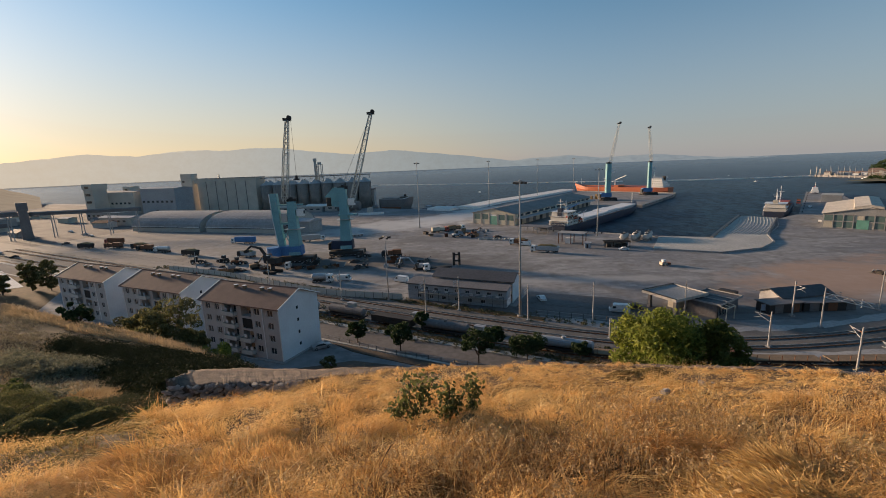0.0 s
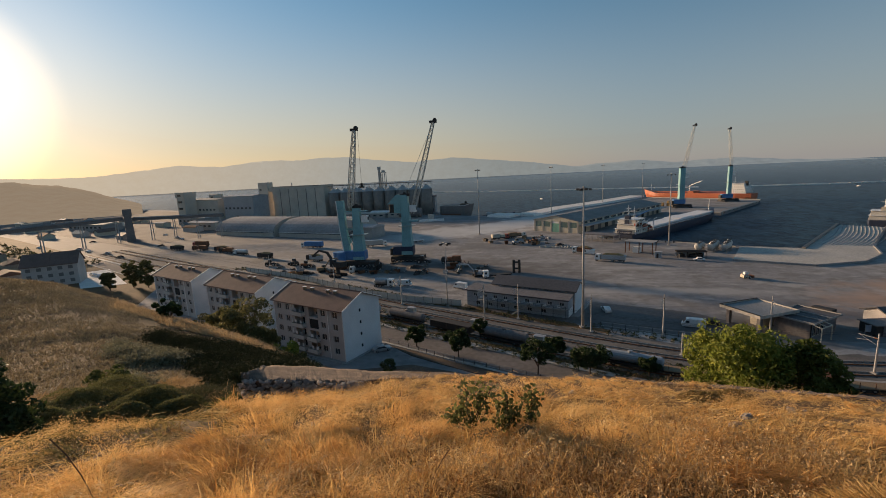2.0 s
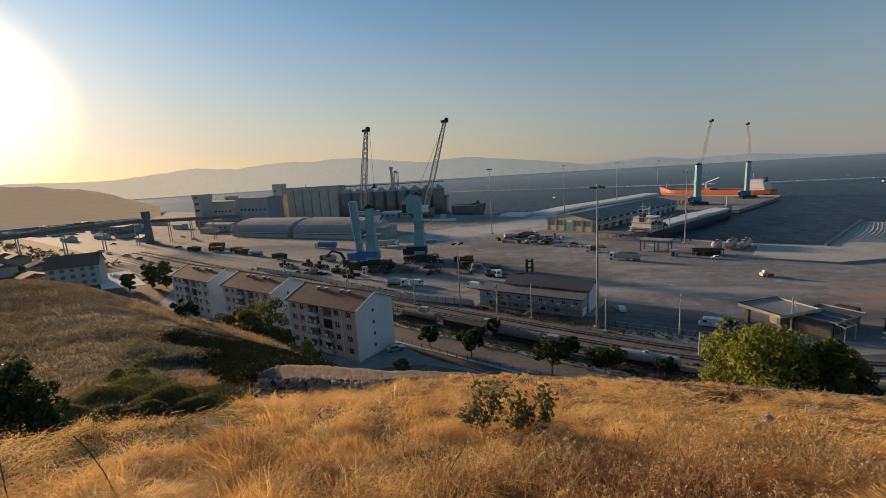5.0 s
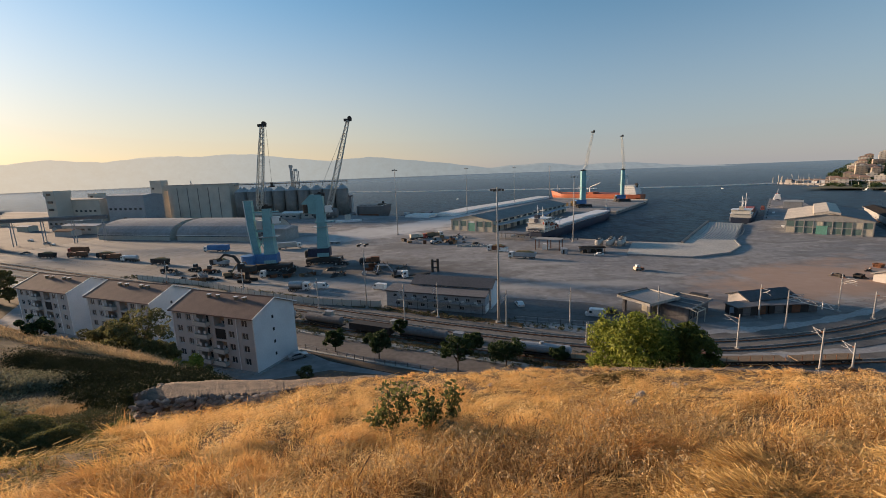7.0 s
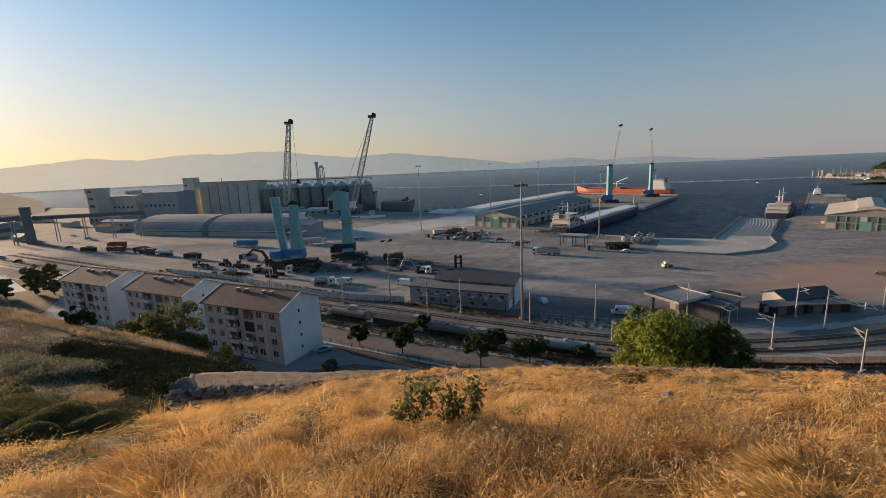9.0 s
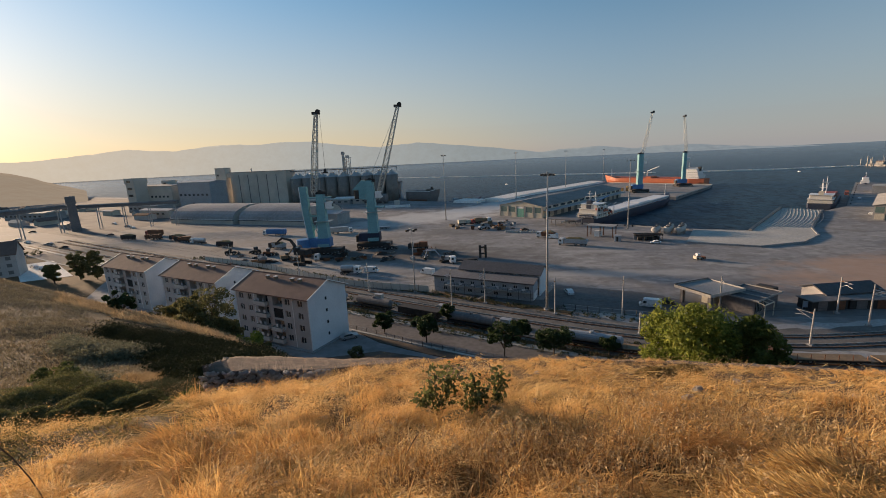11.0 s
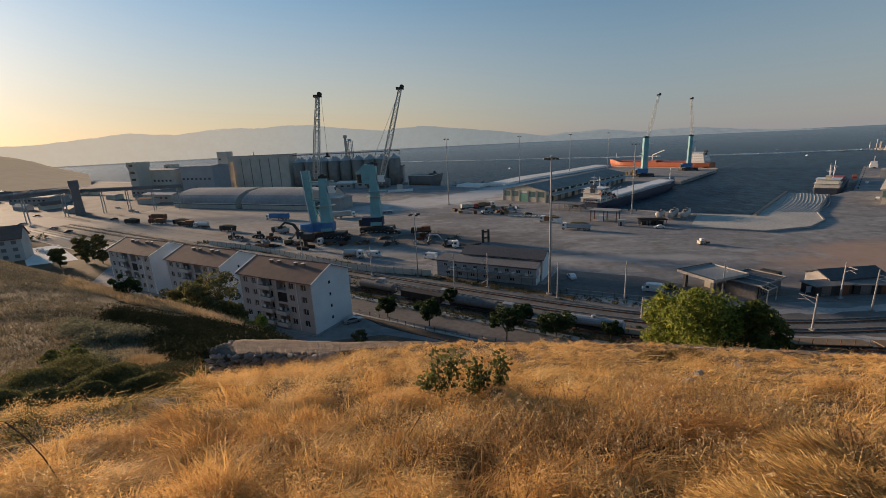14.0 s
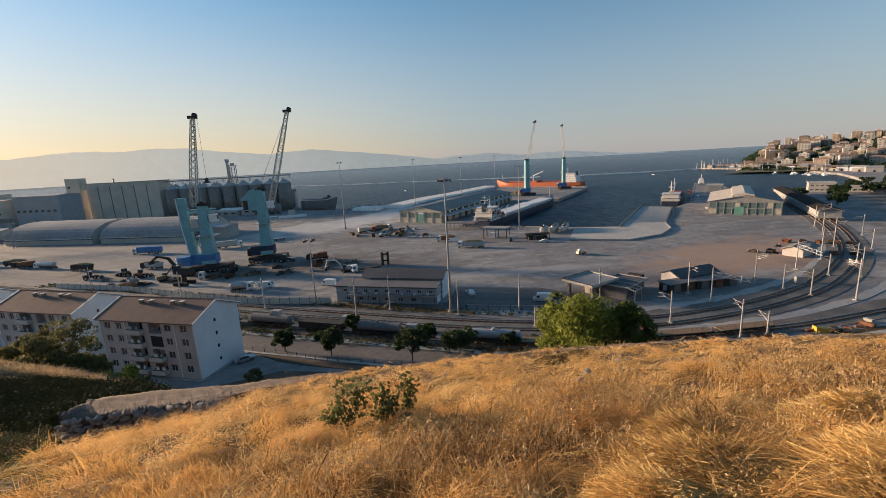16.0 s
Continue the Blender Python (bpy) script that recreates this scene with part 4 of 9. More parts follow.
for k in range(15):
    part("brace", Geo().beam((-2.2, -2.2, 3 * k), (2.2, -2.2, 3 * k + 3), 0.22).beam((-2.2, 2.2, 3 * k), (-2.2, -2.2, 3 * k + 3), 0.22).beam((-2.2, -2.2, 3 * k), (2.2, -2.2, 3 * k), 0.22), M["steel"], et)
part("elevator_leg", Geo().box(-5.6, -1, 0, -3.6, 1, 51).box(-6.1, -1.4, 49, -3.1, 1.4, 52), M["steel"], et, "enclosed bucket lift")
part("platform", Geo().box(-3, -3, 45.5, 3, 3, 45.9).box(-1.5, -1.5, 45.9, 1.5, 1.5, 48), M["steel"], et)

# barrel-roofed warehouses
for at, L in (((-235, 321.5, 0), 67.5), ((-166, 297.2, 0), 61.0)):
    w = thing("vaulted_warehouse", at, -20.0, "long grey barrel-roofed warehouse with pale walls", "warehouse", "vaulted warehouses")
    arc = [(21 - 21 * math.cos(math.pi * k / 14), 3.4 + 9.6 * math.sin(math.pi * k / 14)) for k in range(15)]
    part("wall", Geo().box(0, 0, 0, L, 0.4, 3.0).box(0, 41.6, 0, L, 42, 3.4), M["pale_concrete"], w)
    part("end_wall", Geo().prism([(0.2, 0), (41.8, 0)] + [(21 + (p - 21) * 0.985, q * 0.985) for p, q in arc[::-1]], "x", 0.2, 0.6), M["pale_concrete"], w)
    part("end_wall", Geo().prism([(0.2, 0), (41.8, 0)] + [(21 + (p - 21) * 0.985, q * 0.985) for p, q in arc[::-1]], "x", L - 0.6, L - 0.2), M["pale_concrete"], w)
    part("eave_band", Geo().box(-0.3, -0.5, 3.0, L + 0.3, 0.4, 3.5), M["navy"], w, "dark band under the eave")
    part("gutter", Geo().box(-0.3, -0.62, 3.5, L + 0.3, 0.0, 3.72), M["trim_white"], w)
    for i in range(10):
        a, c = -0.3 + (L + 0.6) * i / 10, -0.3 + (L + 0.6) * (i + 1) / 10 - 0.06
        ring = [(p, q) for p, q in arc] + [(21 + (p - 21) * 0.985, q - 0.2) for p, q in arc[::-1]]
        part("roof_sheet", Geo().prism(ring[::-1], "x", a, c), M["roof_vault"], w)

# transit shed on the main pier
sh = gable_shed("transit_shed", (20.0, 289.5, 0), 51.2, 135.0, 32.5, 7.3, 10.4, "long grey-roofed harbour transit shed with cream gable", "warehouse", "cream_panel", "roof_shed")
sh.matrix_world = pose(46.8, 269.2, 0, 0, 0, 51.2)
for i in range(5):
    part("wall_panel", Geo().box(-0.06, 1.2 + 6.4 * i, 3.2, -0.003, 5.6 + 6.4 * i, 6.6), M["green_glass"] if i != 2 else M["trim_white"], sh)
part("door", Geo().box(-0.12, 13.6, 0, -0.003, 18.6, 5.6), M["green"], sh, "pale green sliding door")
for i in range(6):
    part("pier_post", Geo().box(-0.25, 0.2 + 6.3 * i, 0, -0.064, 0.7 + 6.3 * i, 7.2), M["concrete"], sh)
for i in range(13):
    part("side_window", Geo().box(4 + 10 * i, -0.05, 5.4, 11 + 10 * i, -0.003, 6.8), M["glass"], sh)
    part("side_door", Geo().box(5 + 10 * i, -0.06, 0, 9.5 + 10 * i, -0.003, 4.6), M["roof_grey"] if i % 3 else M["dark"], sh)
part("loading_canopy", Geo().box(0.4, -6, 4.7, 132, -0.1, 5.0), M["roof_pale"], sh, "flat canopy along the quay side")

# glazed shed on the right-hand pier
W2 = 35.0
gs = gable_shed("glazed_shed", (224.6, 195.6, 0), 46.4, 60.0, W2, 7.4, 11.0, "tan-roofed harbour shed with green glazed gable", "warehouse", "concrete", "roof_grey", "roof_tan")
for i in range(9):
    a = 0.8 + i * (W2 - 1.0) / 9
    wid = (W2 - 1.0) / 9 - 0.5
    for z0, z1 in ((0.5, 3.4), (3.9, 6.7)):
        m = "green_glass" if (i + int(z0)) % 4 else "cream_panel"
        part("glazing", Geo().box(-0.07, a, z0, -0.003, a + wid, z1), M[m], gs)
    part("mullion", Geo().box(-0.3, a - 0.42, 0, -0.074, a - 0.05, 7.2), M["concrete"], gs)
part("beam", Geo().box(-0.28, 0.3, 3.42, -0.074, W2 - 0.3, 3.84), M["concrete"], gs)
part("beam", Geo().box(-0.32, 0.0, 6.9, -0.074, W2, 7.3), M["concrete"], gs)
part("door", Geo().box(-0.34, 17.5, 0, -0.31, 22.0, 4.6), M["green"], gs, "turquoise double door")
part("monitor_roof", Geo().prism([(W2 / 2 - 4.5, 10.4), (W2 / 2 + 6, 10.2), (W2 / 2 + 6, 11.3), (W2 / 2, 12.4), (W2 / 2 - 4.5, 11.5)], "x", -0.4, 58), M["roof_tan"], gs, "raised ridge monitor")
for i in range(8):
    part("side_window", Geo().box(3 + 7 * i, W2 + 0.003, 3.0, 8 + 7 * i, W2 + 0.05, 5.5), M["green_glass"], gs)

# long dark-roofed depot on piers beside the curve of the line
dp = gable_shed("rail_depot", (228.5, 168.5, 2.0), 50.0, 134.0, 9.0, 3.1, 4.3, "long dark-roofed depot with pale gable raised on posts", "warehouse", "concrete", "roof_tar")
for i in range(18):
    for y in (0.6, 8.2):
        part("post", Geo().box(0.4 + 7.7 * i, y - 0.3, -2.0, 1.0 + 7.7 * i, y + 0.3, 0), M["concrete"], dp)
part("floor_slab", Geo().box(-1.0, -0.6, -0.45, 134.5, 9.6, -0.004), M["concrete"], dp)
part("verge", Geo().beam((-0.7, -0.7, 3.0), (-0.7, 4.5, 4.6), 0.24).beam((-0.7, 9.7, 3.0), (-0.7, 4.5, 4.6), 0.24).beam((-0.7, 9.7, 3.0), (134.5, 9.7, 3.0), 0.24), M["pale_concrete"], dp, "white roof verge")

# flat white blocks by the second basin
for at, sx, sy, h, turn in (((341, 278, 0), 16, 16, 6.8, -46), ((353, 264, 0), 18, 12, 4.6, -46), ((305, 322, 0), 20, 12, 5.0, 46)):
    wb = thing("harbour_office", at, turn, "low flat-roofed white harbour office building", "office building", "white offices")
    ops = [(1.2 + 3.0 * i, 3.2 + 3.0 * i, 1.0 + 3.2 * k, 2.4 + 3.2 * k) for i in range(int((sx - 1) / 3.0)) for k in range(2 if h > 6.5 else 1)]
    g = facade(Geo(), (0, 0, 0), (1, 0), sx, 0, h, ops, 0.2)
    g.box(0, 0.25, 0, 0.25, sy, h).box(sx - 0.25, 0.25, 0, sx, sy, h).box(0.25, sy - 0.25, 0, sx - 0.25, sy, h)
    part("wall", g, M["house_wall"], wb)
    part("roof", Geo().box(-0.4, -0.4, h, sx + 0.4, sy + 0.4, h + 0.4), M["pale_concrete"], wb)
    for a, c, z0, z1 in ops:
        window(wb, ((a + c) / 2, 0.12, z0), 0, c - a - 0.02, z1 - z0 - 0.02, "trim_white", "glass")

# canopy and gate houses by the yard entrance
gc = thing("gate_canopy", (58.4, 101.2, 0), 23.0, "flat concrete canopy over the yard gate, on columns", "canopy")
part("roof", Geo().box(-1, 0, 4.3, 10.5, 10, 4.55), M["concrete"], gc)
part("parapet", Geo().box(-1.2, -0.2, 4.1, 10.7, 0.0, 4.85).box(-1.2, 10, 4.1, 10.7, 10.2, 4.85).box(-1.2, 0, 4.1, -1.0, 10, 4.85).box(10.5, 0, 4.1, 10.7, 10, 4.85), M["pale_concrete"], gc)
part("flashing", Geo().box(-1.25, 9.95, 4.854, 10.75, 10.3, 4.95).box(-1.3, -0.2, 4.854, -0.95, 9.95, 4.95), M["dark"], gc, "dark roof edge strip")
for x in (0.2, 9.2):
    for y in (0.8, 8.6):
        part("column", Geo().box(x, y, 0, x + 0.8, y + 0.8, 4.3), M["roof_grey"], gc)
part("booth", Geo().box(5, 4.0, 0.01, 9, 7.0, 2.8), M["cream_panel"], gc)
gh = thing("gate_house", (67.0, 98.9, 0), 33.0, "low dark flat-roofed gate house with timber-framed windows", "gate house")
ops = [(0.5 + 1.65 * i, 1.85 + 1.65 * i, 0.5, 3.1) for i in range(3)]
g = facade(Geo(), (0, 0, 0), (1, 0), 10.5, 0, 3.6, ops, 0.2)
g.box(0, 0.25, 0, 0.25, 7.4, 3.6).box(10.25, 0.25, 0, 10.5, 7.4, 3.6).box(0.25, 7.15, 0, 10.25, 7.4, 3.6)
part("wall", g, M["roof_grey"], gh, "dark weathered wall")
for a, c, z0, z1 in ops:
    window(gh, ((a + c) / 2, 0.12, z0), 0, c - a - 0.02, z1 - z0 - 0.02, "cream_panel", "glass")
part("roof", Geo().box(-0.6, -0.6, 3.6, 11.1, 8.0, 3.8), M["roof_dark"], gh)
part("parapet", Geo().box(-0.7, -0.7, 3.6, 11.2, -0.6, 4.05).box(-0.7, 8.0, 3.6, 11.2, 8.1, 4.05).box(-0.7, -0.6, 3.6, -0.6, 8.0, 4.05).box(11.1, -0.6, 3.6, 11.2, 8.0, 4.05), M["concrete"], gh)
for x in (3.2, 6.6):
    part("roof_beam", Geo().box(x, -0.58, 3.804, x + 0.3, 7.98, 4.0), M["concrete"], gh)
part("porch_frame", Geo().beam((-0.9, -2.2, 0), (-0.9, -2.2, 3.4), 0.18).beam((3.4, -2.2, 0), (3.4, -2.2, 3.4), 0.18).beam((-0.9, -2.2, 3.4), (3.4, -2.2, 3.4), 0.18).beam((-0.9, -2.2, 3.4), (-0.9, -0.7, 3.7), 0.16).beam((3.4, -2.2, 3.4), (3.4, -0.7, 3.7), 0.16).beam((1.2, -2.2, 3.4), (1.2, -0.7, 3.7), 0.16), M["cream_panel"], gh, "pale timber porch frame")
part("side_annex", Geo().bevelled(11.3, 1.2, 0, 13.4, 5.4, 4.3, 0.1), M["dark"], gh, "tall dark annex")
gable_shed("stores_shed", (87.2, 104.6, 0), 7.0, 14.5, 6.8, 2.9, 4.3, "cream-gabled store with dark grey pitched roof", "shed", "wall_cream", "roof_dark")
for at, sx, sy, h, turn in (((81.0, 100.6, 0), 9, 4.0, 2.5, 6.0), ((90.4, 101.6, 0), 11, 3.6, 2.3, -2.0)):
    lb = thing("lean_to", at, turn, "low dark lean-to store with flat roof", "shed", "low stores")
    part("wall", Geo().box(0, 0, 0, sx, sy, h), M["dark"], lb)
    part("roof", Geo().box(-0.4, -0.5, h, sx + 0.4, sy + 0.3, h + 0.2), M["roof_grey"], lb)
    for i in range(3):
        part("door", Geo().box(1.5 + 4.5 * i, -0.05, 0.05, 3.8 + 4.5 * i, -0.003, 2.3), M["rust"] if i == 1 else M["roof_grey"], lb)
gable_shed("yard_hut", (147.0, 119.0, 0), 20.0, 12.0, 6.0, 2.6, 3.7, "small pale hut with dull roof on the gravel yard", "hut", "wall_cream", "roof_shed")

# works on the far side of the yard
for at, sx, sy, h, turn, m, rf, lab in (
        ((-410, 500, 0), 75, 24, 24, -20, "silo_concrete", "concrete", "hazy grey cement works hall"),
        ((-330, 472, 0), 52, 22, 27, -20, "roof_pale", "roof_pale", "blue-clad process building beside the silos"),
        ((-300, 372, 0), 40, 10, 6.5, -20, "pale_concrete", "roof_pale", "low white-walled store in the works yard"),
        ((-430, 560, 0), 90, 25, 9, -18, "concrete", "roof_pale", "long pale-roofed works shed"),
        ((-118, 285, 0), 34, 14, 7.5, -20, "concrete", "roof_pale", "low grey quay workshop with flat roof"),
        ((-133, 421, 0), 38, 9, 5.5, -12, "pale_concrete", "trim_white", "long white-roofed conveyor house by the quay"),
        ((-81, 463, 0), 9, 7, 17, -8, "roof_pale", "roof_grey", "blue-grey clad transfer tower on the quay"),
        ((-460, 395, 0), 60, 18, 7, -14, "concrete", "roof_tan", "hazy tan-roofed works shed"),
        ((-350, 420, 0), 46, 16, 8, -20, "concrete", "trim_white", "white-roofed works shed in haze"),
        ((-165, 424, 0), 50, 12, 4.5, -12, "concrete", "roof_tan", "tan-roofed works building before the silos")):
    wk = thing("works_building", at, turn, lab, "industrial building", "works buildings")
    part("wall", Geo().bevelled(0, 0, 0, sx, sy, h, 0.15), M[m], wk)
    part("roof", Geo().prism([(-0.6, h - 0.1), (sy + 0.6, h - 0.1), (sy + 0.6, h + 0.3), (sy / 2, h + 1.6), (-0.6, h + 0.3)], "x", -0.6, sx + 0.6), M[rf], wk)
    for i in range(int(sx / 7)):
        part("window", Geo().box(2 + 7 * i, -0.06, h * 0.45, 5.5 + 7 * i, -0.003, h * 0.45 + min(2.2, h * 0.25)), M["glass"], wk)
    part("door", Geo().box(sx * 0.4, -0.07, 0, sx * 0.4 + 4, -0.003, min(4.5, h * 0.6)), M["roof_grey"], wk)
for at, h, r in (((-388, 484, 0), 34.5, 7.5), ((-361, 503, 0), 30.0, 5)):
    tw = thing("works_tower", at, -20, "square hazy concrete preheater tower of the works", "tower", "works towers")
    part("shaft", Geo().box(-r, -r, 0, r, r, h - 6), M["silo_concrete"], tw)
    part("head", Geo().box(-r - 0.8, -r - 0.8, h - 6, r + 0.8, r + 0.8, h), M["silo_concrete"], tw)
    for k in range(3):
        part("opening", Geo().box(-r * 0.5, -r - 0.88, h - 5 - 8 * k, r * 0.4, -r - 0.803 if k == 0 else -r - 0.003, h - 2.5 - 8 * k), M["glass"], tw)
wt = thing("water_tower", (-294, 300, 0), 45, "square brown-grey concrete tower carrying a conveyor", "tower")
part("shaft", Geo().loft([[(-3.0, -3.0, 0), (3.0, -3.0, 0), (3.0, 3.0, 0), (-3.0, 3.0, 0)], [(-2.4, -2.4, 20), (2.4, -2.4, 20), (2.4, 2.4, 20), (-2.4, 2.4, 20)]]), M["roof_grey"], wt)
part("head", Geo().box(-3.0, -3.0, 20, 3.0, 3.0, 25.8), M["roof_grey"], wt)
gt = thing("conveyor_gallery", (-318, 162, 16.2), 80.5, "long raised enclosed conveyor gallery on trestles", "conveyor")
part("gallery", Geo().box(0, -1.5, 0.8, 136, 1.5, 3.2), M["roof_grey"], gt)
part("roof", Geo().prism([(-2.1, 3.2), (2.1, 3.2), (0, 4.0)], "x", 0, 136), M["roof_grey"], gt)
for i in range(6):
    part("trestle", Geo().beam((6 + 25 * i, -1.6, -16.2), (6 + 25 * i, -1.2, 0.8), 0.5).beam((6 + 25 * i, 1.6, -16.2), (6 + 25 * i, 1.2, 0.8), 0.5), M["pole_grey"], gt)
g2 = thing("conveyor_gallery", (-292, 303, 15.4), 5.0, "long raised enclosed conveyor gallery on trestles", "conveyor")
part("gallery", Geo().box(0, -1.4, 0.8, 74, 1.4, 2.8), M["roof_grey"], g2)
part("roof", Geo().prism([(-1.9, 2.8), (1.9, 2.8), (0, 3.5)], "x", 0, 74), M["roof_grey"], g2)
for i in range(4):
    part("trestle", Geo().beam((14 + 19 * i, -1.4, -15.4), (14 + 19 * i, -1.0, 0.8), 0.4).beam((14 + 19 * i, 1.4, -15.4), (14 + 19 * i, 1.0, 0.8), 0.4), M["pole_grey"], g2)

# small sheds and stores crowding the works yard
rw = random.Random(19)
spots = []
for i in range(400):
    x = rw.uniform(-640, -235)
    y = 292 - 0.42 * (x + 235) + rw.uniform(-40, 85)
    if len(spots) >= 26 or any(math.hypot(x - p, y - q) < 27 for p, q in spots) or (-312 < x < -225 and 250 < y < 345):
        continue
    spots.append((x, y))
    gable_shed("works_shed", (x, y, 0), rw.choice([-20, -24, 66, -15]), rw.uniform(9, 22), rw.uniform(6, 10), rw.uniform(2.8, 4.5), rw.uniform(5.0, 6.2), rw.choice(["low weathered store shed in the works yard", "low metal-roofed shed in the hazy works yard"]), "shed", rw.choice(["concrete", "wall_cream", "cream_panel"]), rw.choice(["roof_grey", "roof_tan", "roof_pale", "roof_brown", "rust"]), None, 0, "works sheds")

# ---- port equipment ----
def lattice(geo, p, q, w0, w1, n, r):
    """A four-chord lattice boom from p to q."""
    p, q = Vector(p), Vector(q)
    d = (q - p).normalized()
    s = Vector((1, 0, 0)) if abs(d.x) < 0.8 else Vector((0, 1, 0))
    u = (s - d * s.dot(d)).normalized()
    w = d.cross(u)
    at = lambda k, i: p.lerp(q, k) + (u * (1 if i in (0, 3) else -1) + w * (1 if i in (0, 1) else -1)) * ((w0 if 0.12 < k < 0.55 else (w1 if k >= 0.99 else (w0 * 0.55 if k < 0.06 else w0 + (w1 - w0) * max(0, (k - 0.55) / 0.45)))) / 2)
    for k in range(n):
        a, b = k / n, (k + 1) / n
        for i in range(4):
            geo.beam(at(a, i), at(b, i), r * 1.5)
            geo.beam(at(a, i), at(b, (i + 1) % 4), r)
            geo.beam(at(b, i), at(b, (i + 1) % 4), r)
    return geo


WHEEL = Geo().tube((0, -0.15, 0), (0, 0.15, 0), 0.5, n=14).mesh("wheel", M["black"])
RIM = Geo().tube((0, -0.17, 0), (0, 0.17, 0), 0.27, n=10).mesh("rim", M["silver"])


def wheel(parent, x, y, r, wide=1.0):
    w = part("wheel", WHEEL, None, parent, at=(x, y, r))
    w.scale = (r / 0.5, wide, r / 0.5)
    part("rim", RIM, None, w)


def harbour_crane(at, turn, label, tower_h, tower_w, foot, tip, second=None, house="blue", plain=False, bar=0.17, hook=False):
    c = thing("harbour_crane", at, turn, label, "crane", "harbour cranes")
    part("undercarriage", Geo().bevelled(-8, -3.5, 0.9, 8, 3.5, 2.6, 0.2).box(-7, -6.5, 1.0, -5.6, 6.5, 1.6).box(5.6, -6.5, 1.0, 7, 6.5, 1.6), M["dark"], c, "dark multi-axle undercarriage")
    for x in (-6.3, 6.3):
        for y in (-6.3, 6.3):
            part("outrigger_pad", Geo().box(x - 1.1, y - 1.1, 0, x + 1.1, y + 1.1, 0.35).tube((x, y, 0.35), (x, y, 1.1), 0.3), M["dark"], c)
    for k in range(7):
        for y in (-3.0, 3.0):
            wheel(c, -6 + 2 * k, y, 0.85, 2.4)
    part("slew_ring", Geo().tube((0, 0, 2.6), (0, 0, 3.4), 2.6, n=20), M["dark"], c)
    part("machinery_house", Geo().bevelled(-7.0, -2.6, 3.4, 3.0, 2.6, 7.4, 0.3), M[house], c, "boxy machinery house")
    part("counterweight", Geo().bevelled(-8.4, -2.4, 3.2, -7.0, 2.4, 6.4, 0.25), M["dark"], c)
    w = tower_w / 2
    part("tower", Geo().loft([[(s * w * k + o, t * w * k, z) for s, t in ((-1, -1), (1, -1), (1, 1), (-1, 1))] for k, o, z in ((1.5 if not plain else 1.05, 0, 3.4), (1.15 if not plain else 1.0, 0, tower_h * 0.45), (0.85 if not plain else 0.95, 0, tower_h))]), M["turquoise"], c, "tapered turquoise tower")
    part("tower_head", Geo().box(-w - 0.4, -0.5, tower_h, w + 0.6, 0.5, tower_h + 1.2).tube((0, -0.7, tower_h + 1.2), (0, 0.7, tower_h + 1.2), 0.7, n=12), M["dark"], c)
    part("tower_stairs", Geo().path([(-w - 0.4, -w * 0.6 + (1.6 if k % 2 else -0.4), 4 + k * 2.6) for k in range(int((tower_h - 5) / 2.6))], 0.09, 4), M["steel"], c)
    part("platform", Geo().box(-w - 1.8, -w - 1.2, tower_h * 0.55, w + 2.2, w + 1.2, tower_h * 0.55 + 0.15), M["steel"], c)
    part("cab", Geo().bevelled(w + 0.2, -1.2, tower_h * 0.76, w + 3.4, 1.2, tower_h * 0.76 + 3.0, 0.2), M["white"], c, "white operator cab")
    part("cab_window", Geo().box(w + 3.404, -1.0, tower_h * 0.76 + 0.9, w + 3.45, 1.0, tower_h * 0.76 + 2.4), M["glass"], c)
    if second:
        x, h = second
        tw = part("rear_frame", Geo().loft([[(x + o + a * k, t * 1.1, z) for a, t in ((-1, -1), (1, -1), (1, 1), (-1, 1))] for k, o, z in ((1.3, 1.6, 6.4), (1.5, 0.5, 18.0), (1.6, 0.0, h))]), M["turquoise"], c, "flat-sided turquoise frame")
        part("edge_strip", Geo().beam((x + 0.2, -1.2, 6.6), (x - 1.05, -1.2, 18.0), 0.3).beam((x - 1.05, -1.2, 18.0), (x - 1.65, -1.2, h), 0.3), M["trim_white"], tw, "white edge stripe")
        part("bridge", Geo().box(x, -1.3, 25.4, w + 3.0, 1.3, 25.8).box(x + 1.6, -0.5, 17.0, -w, 0.5, 17.8), M["turquoise"], c, "turquoise tie platform")
        for k in range(7):
            part("bridge_rail", Geo().beam((x + 1.0 + 1.7 * k, -1.25, 25.8), (x + 1.0 + 1.7 * k, -1.25, 27.0), 0.1), M["steel"], c)
        part("winch_house", Geo().bevelled(-4.6, -1.8, 18.5, -w - 0.2, 1.8, 22.0, 0.2), M["wall_cream"], c, "pale winch house between the towers")
        part("brace", Geo().beam((x + 1.8, 0, 8.0), (-w, 0, 16.8), 0.3).beam((-w - 0.4, 0, 8.0), (x + 1.4, 0, 16.8), 0.3), M["turquoise"], c)
        part("tank", Geo().tube((x - 1.6, -3, 1.0), (x - 1.6, -3, 7.4), 2.9, n=20), M["blue"], c, "round blue hopper drum")
    boom = part("boom", lattice(Geo(), foot, tip, 2.1, 1.2, 15, bar), M["lattice"], c, "pale lattice boom")
    part("boom_head", Geo().boxc(tip[0], tip[1], tip[2] + 0.4, 3.4, 1.2, 1.1).tube((tip[0] + 0.9, -0.7 + tip[1], tip[2] + 1.1), (tip[0] + 0.9, 0.7 + tip[1], tip[2] + 1.1), 0.9, n=12), M["dark"], boom)
